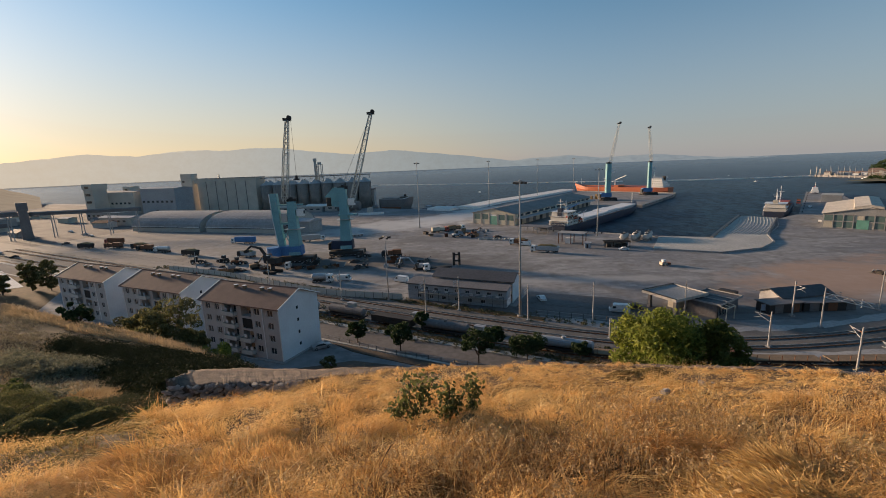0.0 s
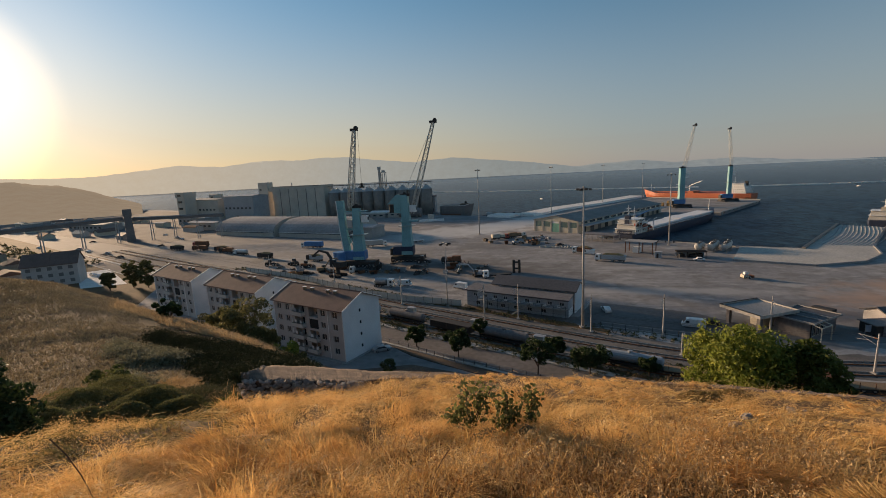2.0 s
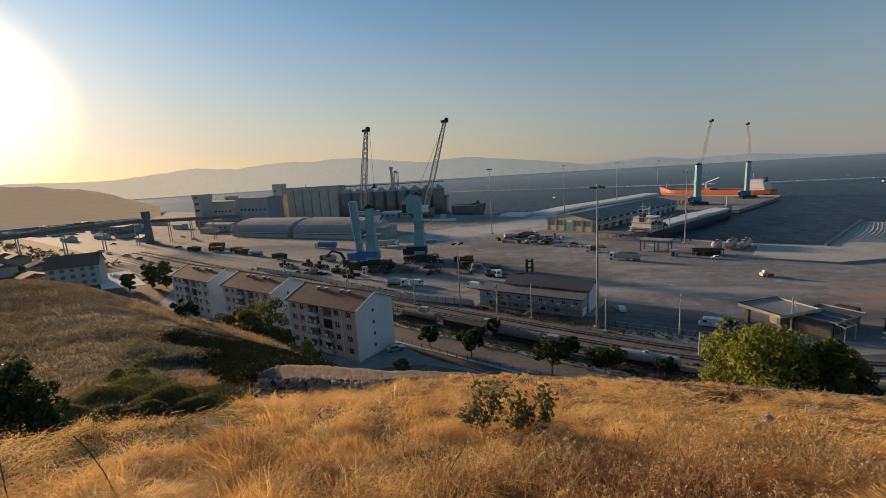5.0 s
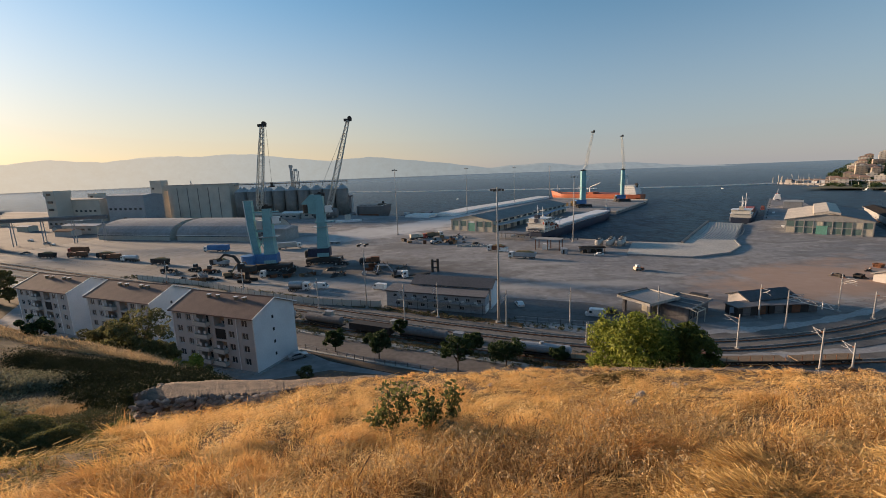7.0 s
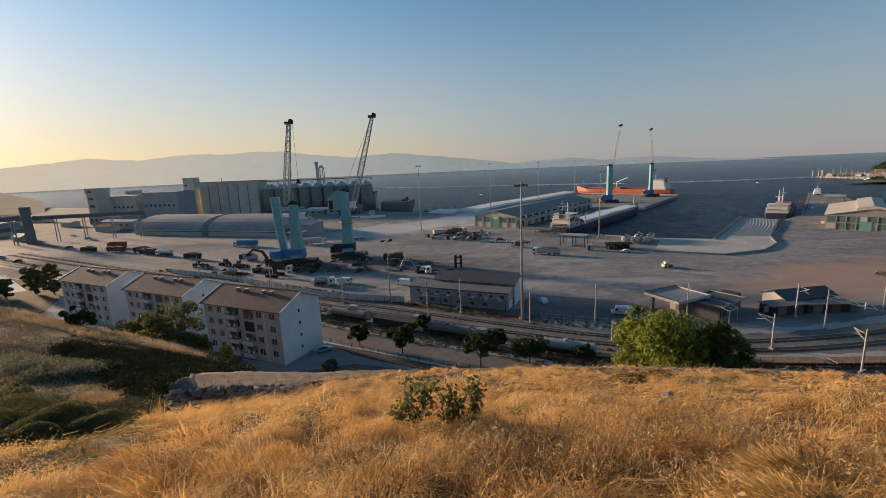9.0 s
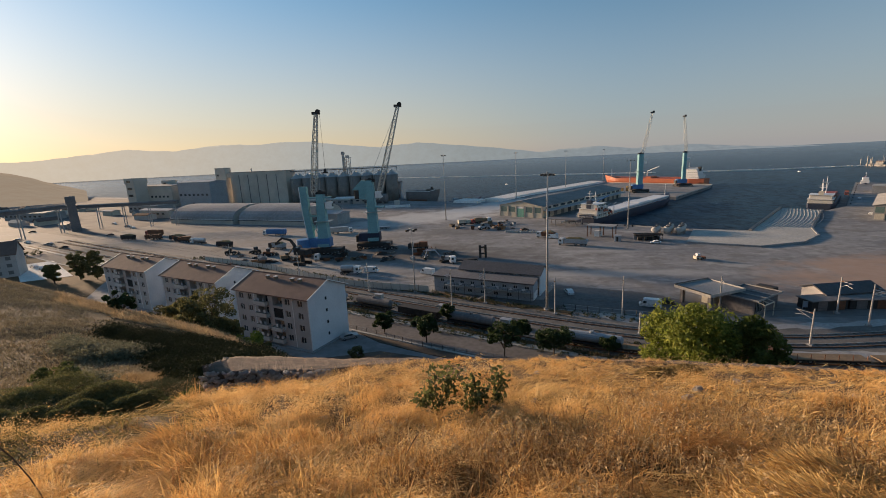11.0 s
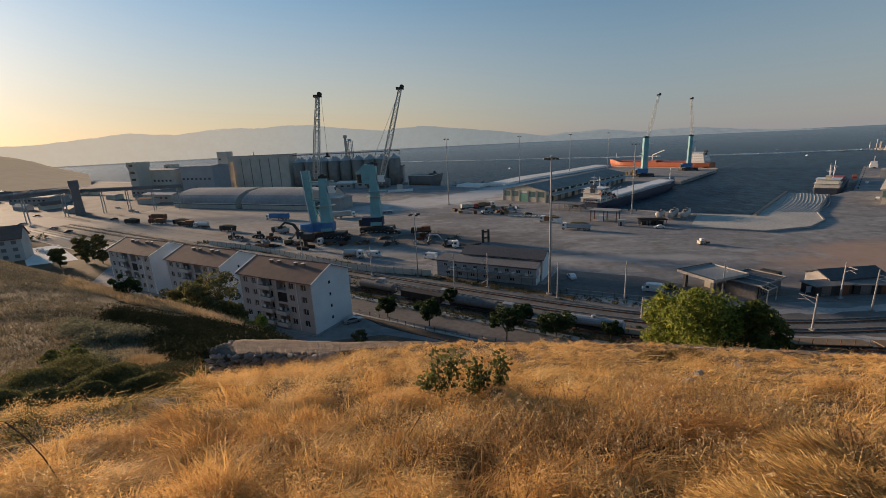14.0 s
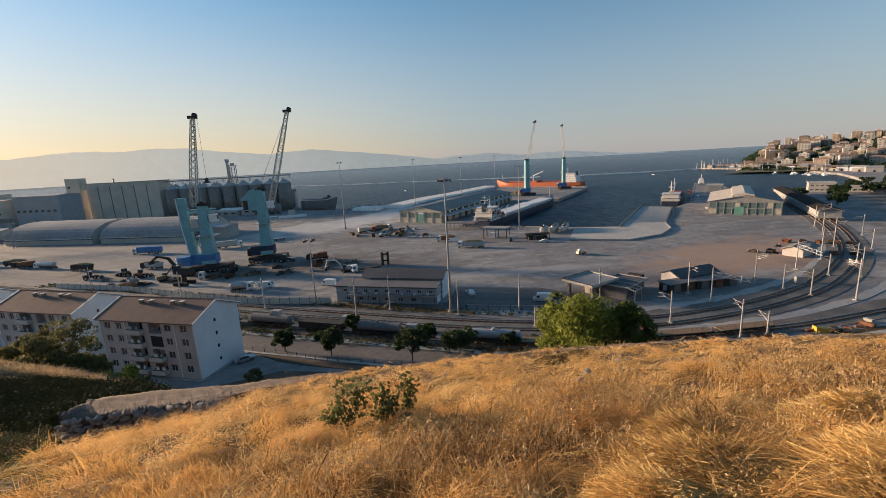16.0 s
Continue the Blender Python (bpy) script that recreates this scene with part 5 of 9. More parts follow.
    part("stay_cable", Geo().tube((0, 0.3, tower_h + 1.5), (tip[0], tip[1] + 0.3, tip[2]), 0.045, n=4).tube((0, -0.3, tower_h + 1.5), (tip[0], tip[1] - 0.3, tip[2]), 0.045, n=4), M["steel"], c)
    hz = tip[2] - (tip[2] - foot[2]) * 0.72
    if hook:
        part("hoist_rope", Geo().tube((tip[0] + 1.5, tip[1], tip[2]), (tip[0] + 1.5, tip[1], hz + 1.4), 0.06, n=4), M["dark"], c)
        part("hook_block", Geo().boxc(tip[0] + 1.5, tip[1], hz + 0.7, 1.0, 0.6, 1.5).tube((tip[0] + 0.4, tip[1], hz - 0.2), (tip[0] + 2.6, tip[1], hz - 0.2), 0.35), M["dark"], c)
    return c


harbour_crane((-65.6, 187.0, 0), 0, "turquoise mobile harbour crane with steep pale lattice boom", 27.0, 3.6, (-2.6, -1.0, 27.0), (1.6, 1.0, 61.2), (-7.4, 30.6), hook=True)
crane_b = harbour_crane((-45.0, 197.0, 0), 0, "turquoise mobile harbour crane with leaning lattice boom", 31.0, 3.6, (3.0, 0.6, 22.5), (14.8, 3.0, 63.8), None, "navy")
part("back_frame", Geo().prism([(-5.4, 23.4), (-1.2, 22.8), (1.0, 31.6), (-4.0, 31.8), (-8.4, 27.6), (-5.4, 27.4)], "y", -1.1, 1.1), M["turquoise"], crane_b, "broad wedge-shaped turquoise frame")
part("machinery_cab", Geo().bevelled(-7.6, -1.0, 23.4, -5.45, 1.0, 27.3, 0.15), M["dark"], crane_b, "dark machinery cab")
part("tie_deck", Geo().box(-2.6, -2.4, 19.0, 5.4, 2.4, 19.5), M["turquoise"], crane_b)
harbour_crane((161.4, 412.3, 0), 0, "turquoise mobile harbour crane on the pier, boom raised", 35.0, 4.3, (1.5, 0, 35.5), (7.0, -4.0, 71.0), None, "blue", True, 0.09)
harbour_crane((223.0, 457.0, 0), 0, "turquoise mobile harbour crane at the pier head", 34.0, 3.2, (1.0, 0, 34.5), (-2.4, 1.0, 69.5), None, "blue", True, 0.09)


def mast(at, h, heads=True):
    m = thing("floodlight_mast", at, random.uniform(0, 90), "tall slim grey floodlight mast with lamp ring", "light mast", "floodlight masts")
    k = 0.36 if h > 25 else 0.2
    part("pole", Geo().tube((0, 0, 0.4), (0, 0, h - 0.6), k, k * 0.45, 12), M["pole_grey"], m, smooth=True)
    part("base", Geo().tube((0, 0, 0), (0, 0, 0.45), k * 2.4, n=12), M["concrete"], m)
    part("head_frame", Geo().tube((0, 0, h - 0.7), (0, 0, h), k * 0.8, n=8).beam((-1.6, 0, h - 0.4), (1.6, 0, h - 0.4), 0.14).beam((0, -1.6, h - 0.4), (0, 1.6, h - 0.4), 0.14), M["pole_grey"], m)
    for x, y in ((-1.6, 0), (1.6, 0), (0, -1.6), (0, 1.6), (-1.1, 0), (1.1, 0)):
        part("floodlight", Geo().boxc(x, y, h - 0.75, 0.55, 0.45, 0.5), M["dark"], m)
    return m


for x, y, h in ((19.7, 106.5, 35.6), (-14.8, 279.0, 42.4), (45.0, 399.0, 42.4), (110.0, 487.0, 42.2), (166.0, 535.0, 42.0), (81.7, 220.8, 35.2), (-17.2, 124.7, 20.2)):
    mast((x, y, 0), h)


def hull(L, B, z0, deck, bow_rise, n=26, stern=0.75):
    """A ship's hull from stern (x = 0) to bow (x = L)."""
    rings = []
    for i in range(n + 1):
        k = i / n
        half = B / 2 * (stern + (1 - stern) * min(1, k / 0.12)) if k < 0.8 else B / 2 * max(0.03, 1 - ((k - 0.8) / 0.2) ** 1.8)
        low = half * (0.55 if k < 0.06 else (0.9 if k < 0.75 else 0.9 - 0.55 * (k - 0.75) / 0.25))
        top = deck + bow_rise * max(0, (k - 0.86) / 0.14) ** 0.6
        x = L * k
        rake = 3.0 * max(0, (k - 0.85) / 0.15)
        rings.append([(x - rake, -low, z0), (x, -half, z0 + (top - z0) * 0.55), (x + rake * 0.4, -half, top), (x + rake * 0.4, half, top), (x, half, z0 + (top - z0) * 0.55), (x - rake, low, z0)])
    return Geo().loft(rings)


def ship_house(s, x0, x1, B, deck, tiers, wall="white", funnel="navy"):
    for k in range(tiers):
        g = 0.9 * k
        tier = part("deckhouse", Geo().bevelled(x0 + g, -B / 2 + 0.6 + 0.5 * k, deck + 2.6 * k, x1 - g * 0.6, B / 2 - 0.6 - 0.5 * k, deck + 2.6 * k + 2.5, 0.12), M[wall], s, "white painted deckhouse tier")
        for i in range(int((x1 - x0) / 2.2)):
            for y in (-B / 2 + 0.55 + 0.5 * k, B / 2 - 0.6 - 0.5 * k + 0.003):
                x = x0 + g + 0.9 + 2.0 * i
                if x < x1 - g * 0.6 - 1:
                    part("porthole", Geo().box(x, y, deck + 2.6 * k + 1.2, x + 0.7, y + 0.05, deck + 2.6 * k + 1.9), M["glass"], tier)
        part("deck_edge", Geo().box(x0 + g - 0.7, -B / 2 + 0.1 + 0.4 * k, deck + 2.6 * k + 2.5, x1 - g * 0.6 + 0.5, B / 2 - 0.1 - 0.4 * k, deck + 2.6 * k + 2.6), M["white"], tier)
        part("rail", Geo().beam((x0 + g - 0.6, -B / 2 + 0.2 + 0.4 * k, deck + 2.6 * k + 3.5), (x1 - g * 0.6 + 0.4, -B / 2 + 0.2 + 0.4 * k, deck + 2.6 * k + 3.5), 0.08), M["trim_white"], tier)
    top = deck + 2.6 * tiers
    part("wheelhouse_window", Geo().box(x1 - 0.9 * tiers * 0.6 - 0.9, -B / 2 + 2.5, top - 1.5, x1 - 0.9 * tiers * 0.6 + 0.5, B / 2 - 2.5, top - 0.6), M["glass"], s)
    part("funnel", Geo().loft([[(x0 + 1.5 + a, b, z) for a, b in ((0, -1.3), (2.6, -1.3), (2.6, 1.3), (0, 1.3))] for z in (top - 2.6, top + 2.2)]), M[funnel], s, "short funnel")
    part("mast", Geo().tube((x1 - 4, 0, top), (x1 - 4, 0, top + 6.5), 0.25, 0.12).beam((x1 - 4, -1.8, top + 4), (x1 - 4, 1.8, top + 4), 0.14), M["trim_white"], s)


# coaster alongside the pier
s1 = thing("cargo_ship", (66.5, 246.0, 0), 47.9, "dark-hulled coaster with pale hatch covers, moored alongside", "ship", "ships")
part("hull", hull(139, 15.0, -3.2, 2.2, 2.4), M["navy"], s1, "dark blue-black hull")
part("deck", Geo().box(8, -6.4, 2.204, 112, 6.4, 2.3), M["rust"], s1)
part("coaming", Geo().box(27, -5.2, 2.3, 123, 5.2, 3.5), M["bluegrey"], s1)
for i in range(10):
    part("hatch_cover", Geo().bevelled(27.3 + 9.6 * i, -5.4, 3.5, 36.6 + 9.6 * i, 5.4, 4.3 + (0.5 if i in (4, 5) else 0), 0.15), M["wall_white"], s1, "pale grey hatch cover")
ship_house(s1, 3, 17, 13.0, 2.3, 3, "wall_cream_pale", "navy")
for i in range(14):
    q = random.Random(600 + i)
    part("deck_gear", Geo().bevelled(2 + q.uniform(0, 22), q.uniform(-6, 4), 2.3, 2 + q.uniform(23, 24.5), q.uniform(4.4, 6), 2.9, 0.05) if i == 0 else Geo().boxc(q.uniform(2, 25), q.choice([-6.2, -5.4, 5.6]), q.uniform(3.0, 9.0), q.uniform(0.6, 1.8), 0.8, q.uniform(0.6, 1.5)), M[q.choice(["rust", "orange", "bluegrey", "dark", "red"])], s1)
part("fore_house", Geo().bevelled(17.6, -4.6, 2.3, 24.5, 4.6, 5.6, 0.15).bevelled(18.6, -3.6, 5.6, 22.5, 3.6, 7.6, 0.12), M["wall_cream_pale"], s1, "stained white store house")
for x in (2.2, 9.0, 15.5, 24.0):
    part("davit", Geo().beam((x, -6.4, 2.3), (x, -6.4, 8.6), 0.28).beam((x, -6.4, 8.6), (x + 1.6, -7.4, 9.6), 0.22), M["trim_white"], s1)
part("signal_mast", Geo().tube((6, 0, 10), (6, 0, 18), 0.22, 0.1).beam((6, -2.6, 14.5), (6, 2.6, 14.5), 0.16).beam((6, -1.6, 16.2), (6, 1.6, 16.2), 0.12), M["trim_white"], s1)
part("life_raft", Geo().tube((18.8, -5.6, 3.3), (20.6, -5.6, 3.3), 0.6, n=10), M["white"], s1)
part("stern_rail", Geo().beam((0.6, -5.6, 3.4), (0.6, 5.6, 3.4), 0.09).beam((0.6, -5.6, 2.9), (0.6, 5.6, 2.9), 0.07), M["trim_white"], s1)
part("deck_crane", Geo().tube((22, 3, 2.3), (22, 3, 10), 0.6).beam((22, 3, 10), (33, 1, 12.5), 0.45), M["blue"], s1, "blue deck crane")
part("locker", Geo().bevelled(1.2, -4, 2.3, 4.2, 4, 4.0, 0.1), M["navy"], s1)
part("rail", Geo().beam((2, -7.2, 3.3), (112, -7.4, 3.3), 0.07).beam((2, -7.2, 2.8), (112, -7.4, 2.8), 0.05), M["trim_white"], s1)
part("foremast", Geo().tube((131, 0, 4), (131, 0, 12), 0.3, 0.15), M["trim_white"], s1)
part("lifeboat", Geo().loft([[(8 + x, -7.6 + y * k, 6.0 + z) for y, z in ((-0.9, 0.4), (0, -0.3), (0.9, 0.4), (0, 0.9))] for x, k in ((0, 0.3), (1.4, 1), (4, 1), (5.4, 0.3))]), M["orange"], s1, "orange lifeboat")

# orange tanker beyond the pier head
s2 = thing("tanker", (259.5, 481.0, 0), 130.0, "orange-hulled tanker with white stern house beyond pier", "ship", "ships")
part("hull", hull(121, 19.0, -3.4, 5.2, 3.6), M["orange"], s2, "bright orange hull")
part("deck", Geo().box(8, -8.2, 5.204, 98, 8.2, 5.3), M["red"], s2)
ship_house(s2, 5, 23, 17, 5.3, 4, "white", "dark")
for y in (-2.2, -1.0, 0.4, 1.8):
    part("deck_pipe", Geo().tube((26, y, 6.3), (112, y, 6.3), 0.3, n=6), M["orange"], s2)
part("manifold", Geo().box(58, -7.5, 5.3, 64, 7.5, 7.4), M["orange"], s2)
part("hose_crane", Geo().tube((66, 0, 5.3), (66, 0, 13.5), 0.7).beam((66, 0, 13.5), (50, 5.0, 19), 0.6), M["trim_white"], s2, "white hose-handling crane")
part("foremast", Geo().tube((113, 0, 8), (113, 0, 16), 0.35, 0.15), M["trim_white"], s2)

# ferry-like ship at the other quay, and a tug
s3 = thing("coastal_ship", (217.0, 275.0, -0.6), 48.0, "cream-housed small coaster with rust-red deck gear", "ship", "ships")
part("hull", hull(82, 14.0, -3.2, 1.8, 2.4), M["navy"], s3, "dark hull")
part("deck", Geo().box(5, -6.0, 1.804, 66, 6.0, 1.9), M["rust"], s3)
ship_house(s3, 3, 17, 13, 1.9, 2, "wall_cream_pale", "cream_panel")
part("coaming", Geo().box(20, -4.6, 1.9, 64, 4.6, 3.4), M["rust"], s3)
for i in range(5):
    part("hatch_cover", Geo().bevelled(20.4 + 8.8 * i, -4.8, 3.4, 28.8 + 8.8 * i, 4.8, 4.4, 0.15), M["red"], s3)
for x in (7, 40):
    part("mast", Geo().tube((x, 0, 4), (x, 0, 16.5), 0.24, 0.14).beam((x, -2, 12.5), (x, 2, 12.5), 0.2).beam((x, 0, 6), (x + 12, 0, 11), 0.25), M["trim_white"], s3, "white derrick mast")
s4 = thing("tugboat", (364.0, 414.0, 0), 230.0, "small white tugboat with dark hull at the pier head", "boat", "boats")
part("hull", hull(22, 7.5, -3.0, -0.4, 1.6, 14), M["navy"], s4)
part("deckhouse", Geo().bevelled(4, -2.8, -0.4, 14, 2.8, 2.6, 0.2).bevelled(7, -2.2, 2.6, 13, 2.2, 5.2, 0.2), M["white"], s4, "white deckhouse")
part("funnel", Geo().tube((5.5, 0, 2.6), (5.5, 0, 5.6), 0.9), M["red"], s4)
part("mast", Geo().tube((9, 0, 5.2), (9, 0, 10), 0.16), M["trim_white"], s4)


def small_boat(at, turn, s=1.0, sail=False):
    b = thing("small_boat", at, turn, "small white motor boat afloat" if not sail else "moored white yacht with bare mast", "boat", "small boats")
    part("hull", hull(9 * s, 3 * s, -0.4, 0.9 * s, 0.4, 8), M["white"], b)
    part("cabin", Geo().bevelled(2.5 * s, -1 * s, 0.9 * s, 6 * s, 1 * s, 2.1 * s, 0.1), M["white"], b)
    if sail:
        part("mast", Geo().tube((4.5 * s, 0, 1), (4.5 * s, 0, 13 * s), 0.14), M["trim_white"], b)


rng = np.random.default_rng(11)
for i in range(30):
    k = i / 30
    x, y = 588 - 195 * (1 - k) * 0.55 + rng.uniform(-6, 6), 392 + 250 * k + rng.uniform(-8, 8)
    small_boat((548 + 58 * k - 10 + rng.uniform(-7, 3), 425 + 170 * k + rng.uniform(-6, 6), -2.5), rng.uniform(0, 360), rng.uniform(0.7, 1.3), i % 3 == 0)
for x, y in ((60, 640), (-140, 690), (345, 905), (470, 640), (-40, 560), (560, 830)):
    small_boat((x, y, -2.5), rng.uniform(0, 360), rng.uniform(0.4, 0.7))
bg = thing("barge", (-17, 413, -2.5), 28, "low dark barge moored off the quay", "boat")
part("hull", hull(34, 8, -0.5, 1.8, 1.8, 10), M["navy"], bg)
part("deckhouse", Geo().bevelled(3, -2.4, 1.8, 8, 2.4, 4.2, 0.15), M["bluegrey"], bg)
part("cargo", Geo().prism([(9, 1.8), (26, 1.8), (23, 3.2), (12, 3.4)], "y", -2.6, 2.6), M["oily"], bg, "dark heaped cargo")
bk = thing("bulk_carrier", (-62, 438.5, -2.5), -24, "dark grey bulk carrier with pale deck edge by the quay", "ship", "ships")
part("hull", hull(37, 11, -0.5, 11.0, 2.2, 22, 0.6), M["roof_grey"], bk, "weathered dark grey hull")
part("bulwark", Geo().beam((1, -3.9, 11.2), (5, -5.5, 11.2), 0.5).beam((5, -5.5, 11.2), (29, -5.5, 11.2), 0.5).beam((29, -5.5, 11.2), (34, -2.6, 12.6), 0.5), M["trim_white"], bk, "pale deck edge")
part("boot_stripe", Geo().box(4, -5.45, 1.2, 26, -5.2, 3.2), M["rust"], bk)
part("deckhouse", Geo().bevelled(24, -3.4, 11.0, 31, 3.4, 13.4, 0.6), M["oily"], bk, "dark rounded deckhouse")
part("funnel", Geo().tube((29, 0, 13.4), (29, 0, 15.4), 1.3, 1.0, 12), M["dark"], bk)
for x in (4, 14):
    part("hatch_cover", Geo().bevelled(x, -4.0, 11.0, x + 8.6, 4.0, 12.0, 0.15), M["roof_grey"], bk)
kv = thing("quay_tank", (-99, 408, 0), -8, "long grey horizontal bulk tank lying on the quay", "tank")
part("shell", Geo().loft([[(x, q * math.cos(t), 5.2 + q * math.sin(t)) for t in [2 * math.pi * k / 20 for k in range(20)]] for x, q in ((-0.6, 2.6), (0, 4.4), (22, 4.4), (22.6, 2.6))]), M["roof_grey"], kv, smooth=False)
for x in (3, 11, 18):
    part("saddle", Geo().box(x, -3.6, 0, x + 1.2, 3.6, 2.6), M["concrete"], kv)
qb = thing("works_barrier", (-72, 366, 0), 8, "long low white barrier on the quay yard", "barrier")
part("wall", Geo().bevelled(0, 0, 0, 22, 1.6, 2.0, 0.2), M["trim_white"], qb)
part("hut", Geo().bevelled(8, 2.0, 0, 13, 6, 6.0, 0.2), M["pale_concrete"], qb)

# quay edges, apron, ramp
kerb = Geo()
for a, b in zip(SHORE[9:20], SHORE[10:21]):
    kerb.beam((a[0], a[1], 0.12), (b[0], b[1], 0.12), 0.8)
solid("quay_kerb", kerb, M["pale_concrete"], "pale concrete quay coping", "kerb")
for a, b in (((168, 352), (244, 441)), ((56, 246), (88, 226)), ((232, 271), (360, 416))):
    for i in range(10):
        p = Vector(a).lerp(Vector(b), (i + 0.5) / 10)
        f = thing("bollard", (p.x, p.y, 0), 0, "squat black mooring bollard on the quay", "bollard", "bollards")
        part("post", Geo().tube((0, 0, 0), (0, 0, 0.55), 0.28, n=10).tube((0, 0, 0.55), (0, 0, 0.8), 0.42, n=10), M["black"], f)
solid("apron", Geo().prism([(92, 182), (114, 169.5), (134, 174.5), (149, 187), (158.5, 203), (140, 212), (131, 201), (109, 210.5)], "z", 0.02, 0.45), M["pale_concrete"], "raised pale concrete apron beside the slipway", "pavement")
solid("apron_edge", Geo().beam((92, 182, 0.35), (114, 169.5, 0.35), 0.75).beam((114, 169.5, 0.35), (134, 174.5, 0.35), 0.75).beam((134, 174.5, 0.35), (149, 187, 0.35), 0.75).beam((149, 187, 0.35), (158.5, 203, 0.35), 0.75).beam((158.5, 203, 0.35), (203.5, 255, 0.4), 0.75), M["concrete"], "concrete kerb round the apron", "kerb")
rp = thing("slipway", (0, 0, 0), 0, "ribbed concrete slipway sloping along the basin", "slipway")
A0, A1, B0, B1 = Vector((130, 201.5, 0.3)), Vector((158.5, 203, 0.3)), Vector((190, 269, 0.6)), Vector((203.5, 255, 0.6))
part("slab", Geo().loft([[tuple(A0 - Vector((0, 0, 2))), tuple(A1 - Vector((0, 0, 2))), tuple(A1), tuple(A0)], [tuple(B0 - Vector((0, 0, 3))), tuple(B1 - Vector((0, 0, 3))), tuple(B1), tuple(B0)]]), M["pale_concrete"], rp)
for i in range(13):
    k = (i + 0.5) / 13
    pts = []
    for j in range(9):
        q = j / 8
        pts.append(tuple(A0.lerp(A1, k).lerp(B0.lerp(B1, k), q) + Vector((2.1 * math.sin(q * math.pi), -2.0 * math.sin(q * math.pi), -0.02))))
    part("rib", Geo().path(pts, 0.17, 6), M["concrete"], rp)
part("side_wall", Geo().beam(tuple(A0 + Vector((0, 0, 0.3))), tuple(B0 + Vector((0, 0, 0.3))), 1.2).beam(tuple(A1), tuple(B1), 0.8), M["stone"], rp)
# sea wall along the outer side of the pier
sw = Geo()
wall_pts = [(-5, 400), (16, 386), (52, 440), (96, 486), (165, 570)]
for a, b in zip(wall_pts, wall_pts[1:]):
    n = Vector((b[0] - a[0], b[1] - a[1])).normalized()
    n = Vector((-n.y, n.x))
    sw.loft([[(a[0] + n.x * s, a[1] + n.y * s, z) for s, z in ((-15, 0), (-14, 1.9), (3, 2.3), (8, -2.6))], [(b[0] + n.x * s, b[1] + n.y * s, z) for s, z in ((-15, 0), (-14, 1.9), (3, 2.3), (8, -2.6))]])
solid("sea_wall", sw, M["sea_wall"], "pale concrete sea wall along the outer pier", "sea wall")


def breakwater(pts):
    g = Geo()
    rr = random.Random(4)
    for a, b in zip(pts, pts[1:]):
        n = int(math.dist(a, b) / 5)
        ux, uy = (b[0] - a[0]) / math.dist(a, b), (b[1] - a[1]) / math.dist(a, b)
        g.loft([[(p[0] - uy * s, p[1] + ux * s, z) for s, z in ((-4, -3.2), (-1.8, -0.9), (1.8, -0.9), (4, -3.2))] for p in (a, b)])
        for i in range(n):
            k = i / n
            x, y = a[0] + (b[0] - a[0]) * k, a[1] + (b[1] - a[1]) * k
            for _ in range(3):
                cx, cy, s = x + rr.uniform(-3.5, 3.5), y + rr.uniform(-3.5, 3.5), rr.uniform(1.0, 2.0)
                g.loft([[(cx + s * math.cos(t + rr.uniform(-.2, .2)), cy + s * math.sin(t + rr.uniform(-.2, .2)), z) for t in (0, 1.3, 2.5, 3.8, 5.1)] for z in (-3.4, -1.6 + rr.uniform(0, 1.0))])
    return g


solid("breakwater", breakwater([(-420, 1180), (-172, 1055), (25, 932), (241, 829), (330, 775)]), M["sea_wall"], "low rubble breakwater far out in the bay", "breakwater")
solid("breakwater_inner", breakwater([(372, 748), (488, 711), (612, 703)]), M["sea_wall"], "low rubble breakwater reaching out from the marina", "breakwater")

# storage tanks
for i in range(5):
    tk = thing("storage_tank", (87.2 + 5.2 * i, 202.6 - 1.1 * i, 0) if i < 3 else (95.5 + 5.2 * (i - 3), 210.5 - 1.1 * i, 0), 52, "white horizontal storage tank on concrete saddles", "tank", "storage tanks")
    part("shell", Geo().loft([[(x, r * math.cos(t), 2.3 + r * math.sin(t)) for t in [2 * math.pi * k / 18 for k in range(18)]] for x, r in ((-0.4, 0.6), (-0.22, 1.1), (0.15, 1.42), (6.6, 1.42), (7.0, 1.1), (7.2, 0.6))]), M["tank_paint"] if i < 3 else M["steel"], tk, smooth=False)
    part("catwalk", Geo().box(0.3, -0.7, 3.7, 6.6, 0.7, 3.8).beam((0.4, -0.7, 4.7), (6.5, -0.7, 4.7), 0.09).beam((0.4, 0.7, 4.7), (6.5, 0.7, 4.7), 0.09).beam((0.4, -0.7, 3.78), (0.4, -0.7, 4.7), 0.09).beam((6.5, -0.7, 3.78), (6.5, -0.7, 4.7), 0.09).beam((0.4, 0.7, 3.78), (0.4, 0.7, 4.7), 0.09), M["dark"], tk, "dark steel catwalk")
    for x in (1.0, 5.2):
        part("saddle", Geo().box(x, -1.4, 0, x + 0.6, 1.4, 1.5), M["concrete"], tk)
    part("manhole", Geo().tube((4, 0, 3.6), (4, 0, 4.2), 0.4, n=10), M["steel"], tk)
pg = thing("weighbridge_frame", (56.5, 204.5, 0), -33, "open steel-framed weighbridge shelter with flat roof", "shelter")
part("roof", Geo().box(-0.5, -0.5, 5.2, 12.5, 6.5, 5.5), M["concrete"], pg)
for x in (0, 6, 11.7):
    for y in (0, 5.7):
        part("post", Geo().box(x, y, 0, x + 0.35, y + 0.35, 5.2), M["rust"], pg)
part("booth", Geo().box(3, 1.5, 0.01, 6, 4, 2.7), M["white"], pg)
